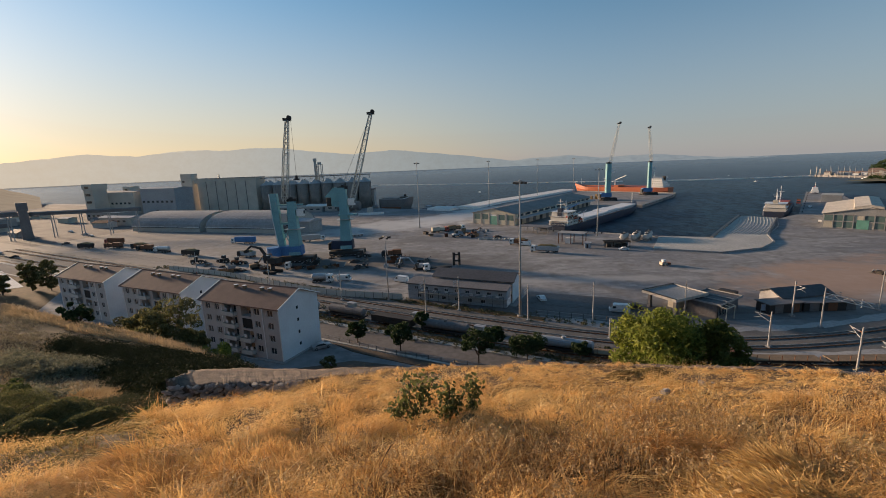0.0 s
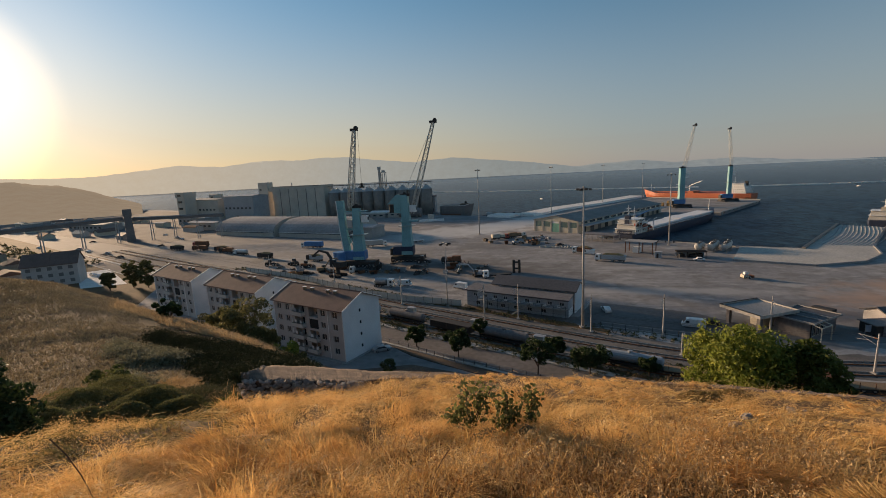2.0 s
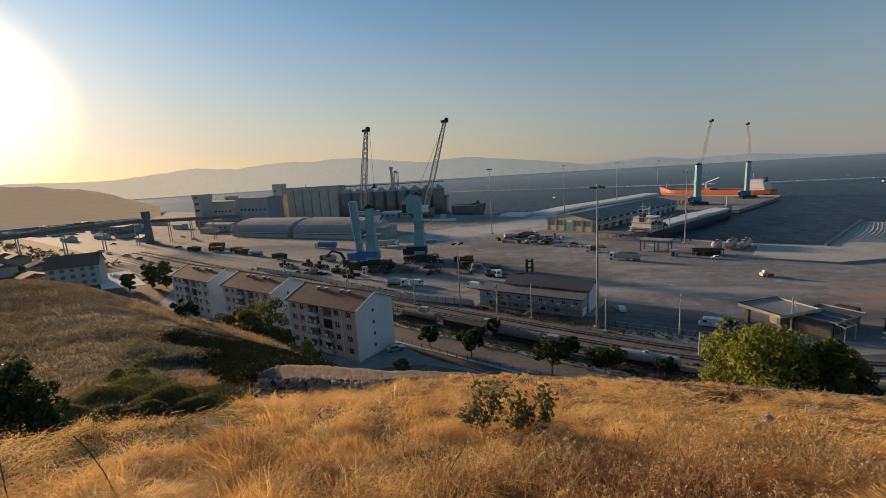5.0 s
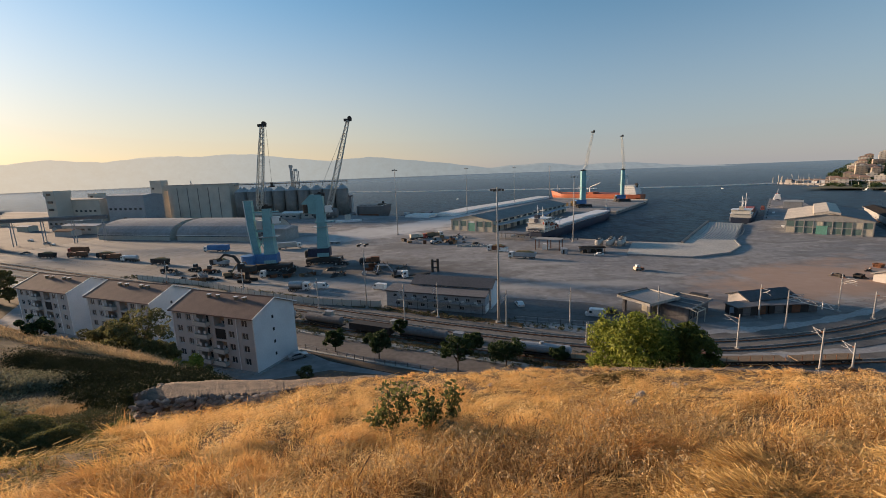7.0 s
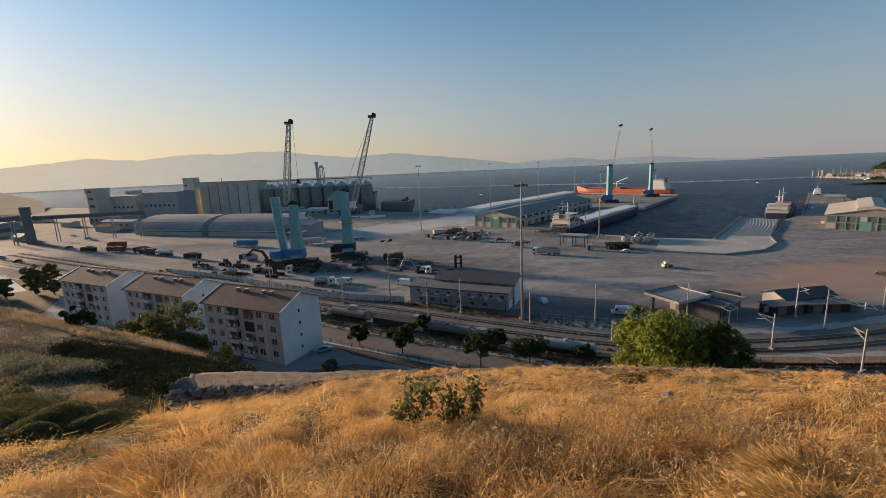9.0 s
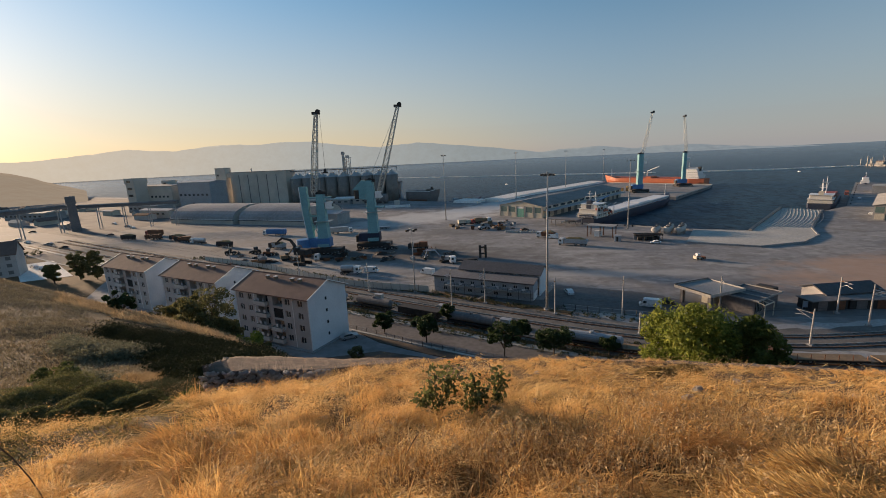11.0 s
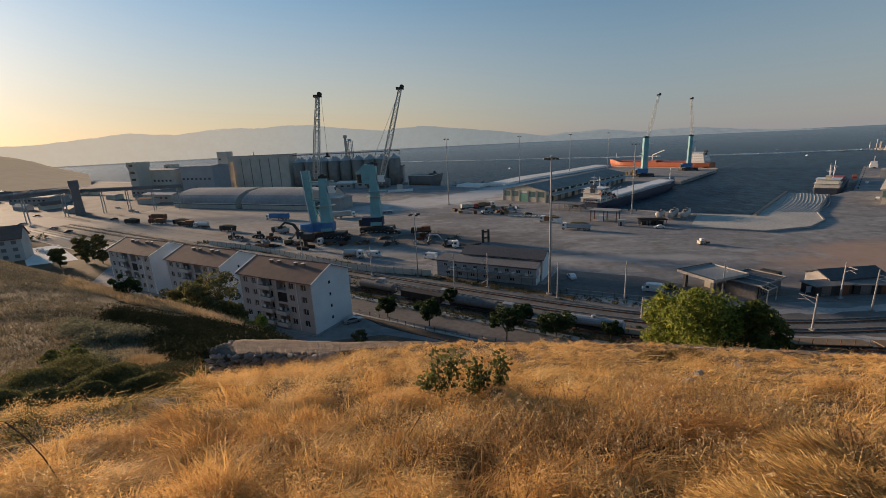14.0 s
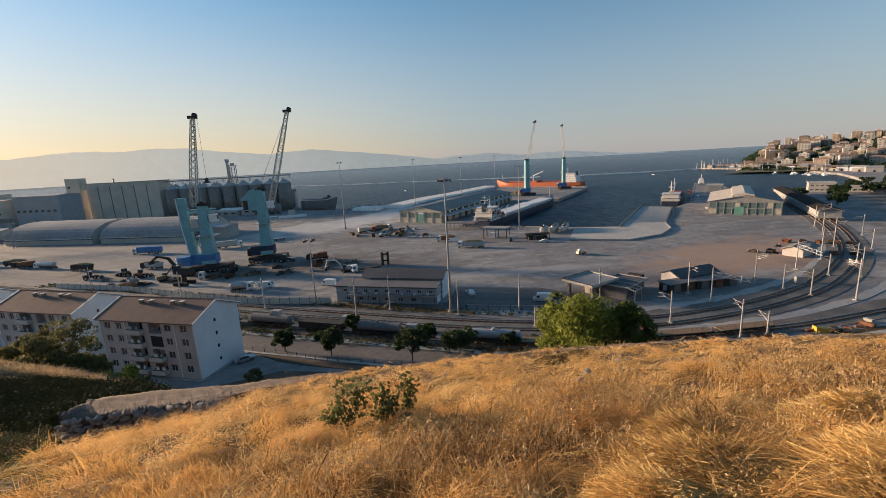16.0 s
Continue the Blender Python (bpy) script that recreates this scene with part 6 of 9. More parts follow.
lc = thing("quay_canopy", (43.5, 243.5, 0), -38, "low dark flat-roofed quay canopy on posts", "canopy")
part("roof", Geo().box(0, 0, 3.4, 19, 8, 3.8), M["roof_grey"], lc)
for x in (0.3, 6.3, 12.3, 18.3):
    for y in (0.3, 7.4):
        part("post", Geo().box(x, y, 0, x + 0.3, y + 0.3, 3.4), M["concrete"], lc)
ls = thing("low_shelter", (73.6, 189.6, 0), -9, "low dark flat-roofed shelter beside the tanks", "shelter")
part("roof", Geo().bevelled(0, 0, 2.5, 11.5, 4.2, 2.85, 0.06), M["roof_tar"], ls, "dark flat roof")
part("rear_wall", Geo().box(0.3, 3.7, 0, 11.2, 3.95, 2.5), M["bluegrey"], ls)
for x in (0.3, 3.9, 7.5, 11.0):
    part("post", Geo().box(x, 0.3, 0, x + 0.2, 0.5, 2.5), M["dark"], ls)
for x in (1.4, 5.6, 8.3):
    part("crate", Geo().bevelled(x, 1.6, 0, x + 2.0, 3.4, 1.2 + 0.1 * x % 0.5, 0.05), M["dark"], ls)
for at in ((66.5, 191.0, 0),):
    kb = thing("kiosk", at, -30, "small dull grey site kiosk", "kiosk")
    part("wall", Geo().bevelled(-1.3, -1.1, 0, 1.3, 1.1, 2.6, 0.08), M["bluegrey"], kb)
    part("roof", Geo().box(-1.5, -1.3, 2.6, 1.5, 1.3, 2.75), M["roof_pale"], kb)
    part("door", Geo().box(-0.4, -1.14, 0.05, 0.4, -1.103, 2.05), M["dark"], kb)

# ---- vehicles ----
def body(profile, w, inset=0.12):
    """A vehicle body: side profile (x, z) swept across its width, with tumblehome at the roof."""
    top = max(p[1] for p in profile)
    rings = []
    for y, k in ((-w / 2, 0.94), (-w / 2 + inset, 1.0), (w / 2 - inset, 1.0), (w / 2, 0.94)):
        rings.append([(x * (0.985 if k < 1 else 1), y, z if z < top * 0.6 else z * (0.985 if k < 1 else 1)) for x, z in profile])
    return Geo().loft(rings)


def car(at, turn, paint="white", label="pale saloon car parked on the road"):
    c = thing("car", at, turn, label, "car", "cars")
    part("body", body([(-2.1, 0.3), (2.1, 0.3), (2.15, 0.6), (2.05, 0.78), (1.1, 0.9), (0.45, 1.38), (-0.9, 1.42), (-1.6, 0.98), (-2.12, 0.92)], 1.72), M[paint], c)
    part("window_band", Geo().prism([(1.0, 0.92), (0.42, 1.33), (-0.86, 1.36), (-1.45, 0.98)], "y", -0.866, 0.866), M["glass"], c, "dark glass")
    for x in (-1.3, 1.3):
        for y in (-0.78, 0.78):
            wheel(c, x, y, 0.31, 0.7)
    for y in (-0.6, 0.6):
        part("headlight", Geo().boxc(2.11, y, 0.66, 0.08, 0.3, 0.14), M["silver"], c)
        part("tail_light", Geo().boxc(-2.1, y, 0.8, 0.08, 0.25, 0.14), M["red"], c)
    return c


def van(at, turn, paint="white", label="white panel van standing on the yard"):
    c = thing("van", at, turn, label, "van", "vans")
    part("body", body([(-2.6, 0.35), (2.5, 0.35), (2.6, 0.8), (2.3, 1.15), (1.6, 2.05), (1.2, 2.25), (-2.55, 2.25)], 1.95), M[paint], c)
    part("windscreen", Geo().prism([(2.28, 1.2), (1.66, 2.0), (1.62, 2.0), (2.2, 1.2)], "y", -0.8, 0.8), M["glass"], c)
    part("side_window", Geo().box(0.9, -0.99, 1.2, 1.7, 0.99, 1.8), M["glass"], c)
    for x in (-1.6, 1.6):
        for y in (-0.85, 0.85):
            wheel(c, x, y, 0.36, 0.8)
    return c


def truck(at, turn, cab="white", load="box", paint="blue", length=9.0, label="lorry standing on the yard"):
    t = thing("truck", at, turn, label, "truck", "trucks")
    part("chassis", Geo().box(-length, -0.45, 0.7, 1.4, 0.45, 1.0), M["dark"], t)
    part("cab", body([(-0.4, 0.6), (1.8, 0.6), (1.9, 1.4), (1.75, 2.7), (1.5, 3.0), (-0.3, 3.05)], 2.4), M[cab], t)
    part("windscreen", Geo().prism([(1.905, 1.6), (1.78, 2.6), (1.74, 2.6), (1.85, 1.6)], "y", -1.05, 1.05), M["glass"], t)
    part("side_window", Geo().box(0.5, -1.212, 1.7, 1.4, 1.212, 2.5), M["glass"], t)
    if load == "box":
        part("trailer", Geo().bevelled(-length - 0.6, -1.25, 1.05, -0.6, 1.25, 3.8, 0.08), M[paint], t, "curtain-sided trailer body")
    elif load == "tank":
        part("tank", Geo().loft([[(x, r * math.cos(a), 2.2 + r * math.sin(a)) for a in [2 * math.pi * k / 16 for k in range(16)]] for x, r in ((-length - 0.4, 0.6), (-length, 1.15), (-1.0, 1.15), (-0.7, 0.6))]), M[paint], t, "cylindrical tank body")
    elif load == "flat":
        part("bed", Geo().box(-length - 0.4, -1.25, 1.02, -0.6, 1.25, 1.3), M[paint], t)
        part("headboard", Geo().box(-0.75, -1.2, 1.3, -0.62, 1.2, 2.4), M["steel"], t)
    elif load == "cargo":
        part("bed", Geo().box(-length - 0.4, -1.25, 1.02, -0.6, 1.25, 1.3), M["dark"], t)
        part("load", Geo().bevelled(-length, -1.15, 1.3, -length * 0.45, 1.15, 3.4, 0.1).bevelled(-length * 0.42, -1.1, 1.3, -0.9, 1.1, 2.9, 0.1), M[paint], t, "stacked cargo")
    else:
        part("tipper", Geo().loft([[(-length - 0.3, -1.2, 1.05), (-0.7, -1.2, 1.05), (-0.7, 1.2, 1.05), (-length - 0.3, 1.2, 1.05)], [(-length - 0.6, -1.3, 2.9), (-0.6, -1.3, 2.9), (-0.6, 1.3, 2.9), (-length - 0.6, 1.3, 2.9)]]), M[paint], t, "high-sided tipper body")
        part("load", Geo().loft([[(-length, -1.15, 2.8), (-1, -1.15, 2.8), (-1, 1.15, 2.8), (-length, 1.15, 2.8)], [(-length * 0.75, -0.4, 3.7), (-2.4, -0.4, 3.6), (-2.4, 0.4, 3.6), (-length * 0.75, 0.4, 3.7)]]), M["earth"], t, "heaped brown load")
    xs = [1.0, -length * 0.55, -length * 0.8, -length * 0.95]
    for x in xs:
        for y in (-1.05, 1.05):
            wheel(t, x, y, 0.5, 1.0)
    for y in (-0.9, 0.9):
        part("headlight", Geo().boxc(1.88, y, 0.95, 0.08, 0.35, 0.2), M["silver"], t)
    return t


def excavator(at, turn, paint="yellow", big=False, label="tracked excavator with raised arm"):
    e = thing("excavator", at, turn, label, "excavator", "excavators")
    k = 1.6 if big else 1.0
    for y in (-1.2, 1.2):
        part("track", Geo().prism([(-1.9 * k, 0.35 * k), (-1.6 * k, 0), (1.6 * k, 0), (1.9 * k, 0.35 * k), (1.6 * k, 0.8 * k), (-1.6 * k, 0.8 * k)], "y", y * k - 0.3 * k, y * k + 0.3 * k), M["black"], e)
    z = 0.9 * k
    if big:
        part("pedestal", Geo().tube((0, 0, 0.8 * k), (0, 0, 4.4), 1.0, 0.8, 12), M["dark"], e, "tall pedestal")
        z = 4.4
    part("house", Geo().bevelled(-2.2 * k, -1.3 * k, z, 0.9 * k, 1.3 * k, z + 1.3 * k, 0.15), M[paint], e)
    part("cab", Geo().bevelled(0.0, 0.3 * k, z + 0.1, 1.5 * k, 1.3 * k, z + 2.0 * k, 0.12), M["glass"], e)
    j0, j1, j2, j3 = (1.0 * k, 0, z + 0.8 * k), (3.6 * k, 0, z + 4.2 * k), (6.8 * k, 0, z + 4.6 * k), (8.0 * k, 0, z + 1.6 * k)
    if big:
        j1, j2, j3 = (5.0, 0, z + 5.6), (9.5, 0, z + 6.4), (12.6, 0, z + 4.4)
    part("boom", Geo().beam(j0, j1, 0.6 * k, 0.5 * k).beam(j1, j2, 0.5 * k, 0.4 * k), M[paint], e)
    part("arm", Geo().beam(j2, j3, 0.4 * k, 0.3 * k), M[paint], e)
    part("bucket", Geo().prism([(j3[0] - 0.5, j3[2] + 0.2), (j3[0] + 0.4, j3[2] + 0.1), (j3[0] + 0.2, j3[2] - 0.9), (j3[0] - 0.7, j3[2] - 0.8)], "y", -0.6 * k, 0.6 * k), M["dark"], e)
    return e


def loader(at, turn, paint="yellow", label="wheel loader standing on the yard"):
    e = thing("wheel_loader", at, turn, label, "loader", "loaders")
    part("body", Geo().bevelled(-2.6, -0.9, 0.9, 0.2, 0.9, 2.1, 0.15).bevelled(0.2, -0.6, 0.8, 1.8, 0.6, 1.5, 0.1), M[paint], e)
    part("cab", Geo().bevelled(-1.0, -0.75, 2.1, 0.6, 0.75, 3.4, 0.12), M["glass"], e)
    [part("lift_arm", Geo().beam((1.0, y, 1.6), (2.9, y, 0.8), 0.25), M[paint], e) for y in (-0.6, 0.6)]
    part("bucket", Geo().prism([(2.8, 0.15), (4.0, 0.1), (3.1, 1.2), (2.8, 1.1)], "y", -1.35, 1.35), M["dark"], e)
    for x in (-1.7, 1.3):
        for y in (-1.0, 1.0):
            wheel(e, x, y, 0.75, 1.6)
    return e


truck((-121, 245, 0), 168, "white", "box", "blue", 12.5, "lorry with blue curtain-sided trailer on the quay yard")
truck((-214, 249, 0), 165, "dark", "tip", "dark", 8.0, "dark dusty tipper lorry in a row")
truck((-196, 246, 0), 165, "rust", "cargo", "rust", 10.0, "dark lorry loaded with brown cargo")
truck((-176, 240, 0), 165, "dark", "tip", "rust", 8.0, "brown tipper lorry in a row")
truck((-154, 226, 0), 160, "white", "tank", "silver", 8.5, "white lorry with silver tank body")
truck((-131, 213, 0), 160, "dark", "tip", "dark", 7.5, "dark tipper lorry heaped with earth")
truck((-208, 262, 0), 165, "red", "box", "rust", 11.0, "lorry with rust-red trailer")
loader((-113, 191, 0), 20, "dark", "dark wheel loader on the dusty yard")
loader((-101, 191.5, 0), 150, "dark", "dark wheel loader on the dusty yard")
loader((-92, 186, 0), 10, "rust", "rusty wheel loader by the cranes")
excavator((-68.7, 166.5, 0), 160, "dark", True, "dark material handler on a tall pedestal, arm out")
excavator((-80, 176, 0), 30, "wood", False, "dusty brown tracked excavator with raised arm")
truck((-42.0, 149.0, 0), -8, "white", "tank", "silver", 5.5, "white tank lorry with silver barrel by the fence")
van((-36.5, 150.5, 0), -8)
truck((-6, 160, 0), 195, "white", "flat", "dark", 9.0, "flatbed lorry with a folded loading crane")
excavator((-10, 163, 0), 200, "bluegrey", False, "blue-grey crawler crane with low boom")
van((-15.2, 145.5, 0), 150, "white", "white van with dark windscreen on the yard")
truck((2, 257, 0), 25, "red", "cargo", "cream_panel", 9.0, "red lorry loaded with pale cargo")
truck((12, 262, 0), 25, "white", "cargo", "wood", 9.0, "lorry loaded with timber by the shed")
loader((8, 236, 0), 30, "bluegrey", "grey wheel loader on the open yard")
loader((17, 240, 0), 200, "rust", "rusty wheel loader on the open yard")
truck((41.5, 187.5, 0), 155, "white", "tip", "bluegrey", 10.0, "white-cabbed lorry with high-sided grey tipper body")
truck((35.0, 206.5, 0), 150, "white", "tip", "rust", 6.5, "white-cabbed lorry with rusty tipper by the quay")
van((40.0, 203.0, 0), 150, "white", "white van parked by the quay canopy")
car((79.7, 183.2, 0), 170, "white", "white saloon car by the tanks")
car((28.3, 119.3, 0), 95, "white", "white car parked behind the office")
van((46.0, 106.8, 0), 160, "white", "white minibus parked near the gate canopy")
car((50.5, 108.5, 0), 160, "dark", "dark car parked near the gate canopy")
car((-28.7, 91.2, 0), 30, "silver", "silver saloon car beside the apartment block")
truck((-70, 243, 0), 14, "white", "box", "silver", 12.0, "white lorry with pale trailer behind the cranes")
truck((-58, 252, 0), 190, "white", "flat", "silver", 10.0, "white lorry with pale flat trailer behind the cranes")
truck((-168, 233, 0), 163, "dark", "cargo", "rust", 9.0, "dark lorry with brown load in a row")
truck((-98, 203, 0), 158, "dark", "tip", "bluegrey", 7.5, "dull grey tipper lorry near the cranes")
car((30.0, 228.0, 0), 20, "dark", "dark car on the quay")
car((213.0, 236.0, 0), 50, "white", "white car on the far quay")
truck((272, 322, 0), 230, "red", "cargo", "rust", 7.0, "red lorry on the far quay")
car((262, 300, 0), 50, "white", "white car on the far quay")
loader((-37, 191, 0), 0, "dark", "dark loader beside the crane")
truck((-26, 189, 0), 180, "dark", "cargo", "rust", 7.0, "dark lorry with rusty load near crane")
ml = thing("mini_loader", (82.2, 153.6, 0), 12, "small pale skid loader with raised bucket on the yard", "loader")
part("body", body([(-1.5, 0.4), (1.0, 0.4), (1.0, 1.1), (0.2, 1.3), (-1.5, 1.5)], 1.6), M["cream_panel"], ml)
part("cab", Geo().bevelled(-0.9, -0.6, 1.4, 0.3, 0.6, 2.3, 0.08), M["white"], ml, "white cab")
part("arm", Geo().beam((-1.2, -0.75, 1.5), (1.5, -0.75, 0.9), 0.16).beam((-1.2, 0.75, 1.5), (1.5, 0.75, 0.9), 0.16), M["orange"], ml, "orange lift arms")
part("bucket", Geo().prism([(1.4, 0.3), (2.3, 0.3), (2.1, 1.1), (1.5, 1.0)], "y", -0.95, 0.95), M["rust"], ml)
for x in (-1.0, 0.7):
    for y in (-0.8, 0.8):
        wheel(ml, x, y, 0.42, 0.9)
bn = thing("banner", (79.9, 101.9, 0), -8, "pale blue banner on a frame beside the stores", "banner")
part("sheet", Geo().box(0, -0.02, 0.7, 2.6, 0.02, 2.3), M["banner_cloth"], bn)
for x in (-0.06, 2.66):
    part("post", Geo().beam((x, 0, 0), (x, 0, 2.4), 0.1), M["steel"], bn)
rc = random.Random(58)
for i in range(22):
    k = i / 21
    x, y = (134 + 13 * rc.random(), 423 + 8 * rc.random()) if i < 13 else (150 + 16 * rc.random(), 428 + 6 * rc.random())
    if any(math.hypot(x - o.matrix_world.translation.x, y - o.matrix_world.translation.y) < 2.2 for o in bpy.data.objects if o.name.startswith("cargo_stack") and o.parent is None):
        continue
    cg = thing("cargo_stack", (x, y, 0), 48 + rc.uniform(-6, 6), "ochre stack of crated cargo on the pier", "cargo", "pier cargo")
    h = rc.uniform(1.6, 5.0)
    part("crate", Geo().bevelled(-1.0, -1.0, 0, 1.0, 1.0, h * 0.55, 0.06), M["ochre"], cg)
    part("crate", Geo().bevelled(-0.9, -0.95, h * 0.55, 0.95, 0.9, h, 0.06), M["ochre" if i % 3 else "wood"], cg)
truck((-64, 172.5, 0), 190, "white", "flat", "dark", 6.0, "lorry beside the material handler")
for i, (x, y) in enumerate(((-250, 300), (-262, 310), (-240, 268), (-290, 330), (-255, 240), (-232, 226), (-280, 250), (-300, 262), (-330, 300), (-350, 275))):
    car((x, y, 0), 160 + 40 * (i % 3), ("white", "silver", "dark")[i % 3], "car parked in the hazy works yard")
pf = thing("forklift_mast_pair", (5.3, 168, 0), 10, "pair of dark upright steel hopper legs", "hopper")
for x in (-1.1, 1.1):
    part("leg", Geo().box(x - 0.45, -0.45, 0, x + 0.45, 0.45, 5.2), M["dark"], pf)
part("crossbar", Geo().box(-0.65, -0.3, 4.0, 0.65, 0.3, 4.6).box(-0.65, -0.3, 1.5, 0.65, 0.3, 2.0), M["dark"], pf)

# skips, crates and scrap about the yard
rr = random.Random(21)
for i in range(46):
    zone = i % 4
    x, y = [(rr.uniform(-62, -18), rr.uniform(168, 184)), (rr.uniform(-10, 30), rr.uniform(225, 262)), [(139 + 0.62 * i, 133 - 0.4 * i + rr.uniform(-1.5, 1.5)), (162 + 0.5 * i, 143 - 0.35 * i + rr.uniform(-1.5, 1.5))][i // 4 % 2], (rr.uniform(-95, -70), rr.uniform(168, 182))][zone]
    m = rr.choice(["rust", "dark", "wood", "bluegrey"]) if zone != 2 else rr.choice(["rust", "rust", "dark", "wood"])
    w, d, h = rr.uniform(1.6, 4.2), rr.uniform(1.2, 2.4), rr.uniform(0.7, 1.9) * (0.7 if zone == 2 else 1)
    b = thing("skip", (x, y, 0), rr.uniform(0, 180), "battered open steel skip on the yard" if m != "wood" else "weathered timber crate on the yard", "skip" if m != "wood" else "crate", "yard clutter")
    part("shell", Geo().loft([[(-w / 2 * k, -d / 2, z), (w / 2 * k, -d / 2, z), (w / 2 * k, d / 2, z), (-w / 2 * k, d / 2, z)] for k, z in ((0.75, 0), (1, h), (0.93, h), (0.7, 0.15))], caps=True), M[m], b)
    if m != "wood":
        for y in (-d / 2, d / 2):
            part("rim", Geo().beam((-w / 2, y, h), (w / 2, y, h), 0.12), M[m], b)
for i in range(16):
    k = i / 15
    cb = thing("concrete_block", (20 + 22 * k, 224 - 6 * k + 0.6 * math.sin(i * 2.2), 0), 10 * i, "pale concrete barrier block in a row", "barrier", "barrier blocks")
    part("block", Geo().bevelled(-0.8, -0.35, 0, 0.8, 0.35, 0.85, 0.1), M["pale_concrete"], cb)


def scrap_heap(at, turn, size, seed):
    """A low uneven heap of scrap with bars sticking out."""
    q = random.Random(seed)
    h = thing("scrap_heap", at, turn, "low dark heap of scrap metal on dirty ground", "scrap heap", "scrap heaps")
    ph = [q.uniform(0, 6.28) for _ in range(4)]
    rings = []
    for k, z in ((1.0, 0.0), (0.85, 0.35), (0.55, 0.75), (0.2, 1.0)):
        rings.append([(size * k * (1 + 0.25 * math.sin(2 * a + ph[0]) + 0.15 * math.sin(5 * a + ph[1])) * math.cos(a), 0.6 * size * k * (1 + 0.2 * math.sin(3 * a + ph[2])) * math.sin(a), size * 0.42 * z * (1 + 0.3 * math.sin(4 * a + ph[3]))) for a in [2 * math.pi * i / 14 for i in range(14)]])
    part("mound", Geo().loft(rings), M["dark"] if seed % 2 else M["oily"], h)
    for i in range(6):
        a, r0 = q.uniform(0, 6.28), q.uniform(0.1, 0.6) * size
        p = Vector((r0 * math.cos(a), 0.6 * r0 * math.sin(a), 0.25 * size))
        part("bar", Geo().beam(tuple(p), tuple(p + Vector((q.uniform(-1, 1), q.uniform(-1, 1), q.uniform(0.2, 0.9))) * size * 0.7), 0.16), M[q.choice(["rust", "dark", "steel"])], h)


q = random.Random(77)
for i in range(22):
    x = q.uniform(-64, -6)
    scrap_heap((x, 176 - 0.18 * (x + 35) + q.uniform(-8, 9), 0), q.uniform(0, 180), q.uniform(1.2, 2.8), i)
for i in range(8):
    scrap_heap((q.uniform(-106, -70), q.uniform(166, 186), 0), q.uniform(0, 180), q.uniform(1.2, 2.4), 40 + i)
for i in range(7):
    scrap_heap((q.uniform(-8, 34), q.uniform(228, 262), 0), q.uniform(0, 180), q.uniform(1.0, 2.0), 60 + i)
for i in range(6):
    scrap_heap((140 + 5.5 * i, 133 + (8 if i > 2 else -3.5 * i) - 1.5 * i, 0), q.uniform(0, 180), q.uniform(1.0, 1.8), 80 + i)

# ---- roads and railway ----
def smooth(pts, step=2.0):
    """Points along a smooth curve through pts."""
    out = []
    P = [Vector(p) for p in pts]
    P = [P[0] * 2 - P[1]] + P + [P[-1] * 2 - P[-2]]
    for i in range(1, len(P) - 2):
        a, b, c, d = P[i - 1:i + 3]
        n = max(2, int((c - b).length / step))
        for k in range(n):
            t = k / n
            out.append(0.5 * ((2 * b) + (c - a) * t + (2 * a - 5 * b + 4 * c - d) * t * t + (3 * b - a - 3 * c + d) * t ** 3))
    return out + [P[-2]]


def shifted(line, off):
    out = []
    for i, p in enumerate(line):
        d = (line[min(i + 1, len(line) - 1)] - line[max(i - 1, 0)]).normalized()
        out.append(p + Vector((-d.y, d.x)) * off)
    return out


def ribbon(line, a, b, z0, z1, wob=0.0):
    """A raised strip along a line between two offsets to its left."""
    A, B = shifted(line, a), shifted(line, b)
    g = Geo()
    w = [wob * math.sin(i * 0.9) + wob * 0.6 * math.sin(i * 2.3) for i in range(len(line))]
    g.loft([[(p.x, p.y, z0), (q.x + k, q.y + k, z0), (q.x + k, q.y + k, z1), (p.x, p.y, z1)] for p, q, k in zip(A, B, w)])
    return g


MAIN = smooth([(-260, 250), (-120, 172), (-40, 127), (10, 100), (38, 87.5), (62, 82.5), (82, 82.5), (102, 85.5), (126, 93), (156, 109), (182, 128.5), (214, 159), (262, 214), (330, 300)])
NEAR = smooth([(-260, 241), (-120, 163), (-40, 118), (10, 91), (36, 79.5), (60, 75.5), (82, 73.5), (104, 73.5), (140, 77), (200, 86), (300, 108)])
ROAD = smooth([(-270, 232), (-150, 165), (-60, 117.5), (-31, 101.5), (-11, 91), (8, 81.0), (30, 71.0), (60, 64), (110, 60), (220, 66)])
solid("trackbed", ribbon(MAIN, -4.0, 8.5, -0.3, 0.10, 0.5), M["ballast"], "brown ballast bed of the main tracks", "trackbed")
solid("siding_bed", ribbon(NEAR, -3.2, 4.6, -0.3, 0.095, 0.4), M["ballast"], "brown ballast bed of the sidings", "trackbed")
solid("service_track", ribbon(smooth([(30, 101), (62, 92.5), (84, 91.5), (104, 95), (128, 103), (152, 116), (175, 134)]), -2.6, 2.4, -0.3, 0.06, 0.5), M["sand"], "pale gravel service road beside the tracks", "road")
solid("service_track_2", ribbon(smooth([(40, 83), (62, 79), (84, 77.8), (104, 79), (128, 84.5), (160, 98), (190, 120)]), -1.1, 1.4, -0.3, 0.104, 0.4), M["sand"], "pale gravel path between the tracks", "road")
solid("road", ribbon(ROAD, -3.6, 4.2, -0.3, 0.05), M["asphalt"], "grey asphalt road below the hill", "road")
solid("pavement", ribbon(ROAD, -4.4, -3.7, -0.3, 0.17), M["pale_concrete"], "pale pavement along the road", "pavement")
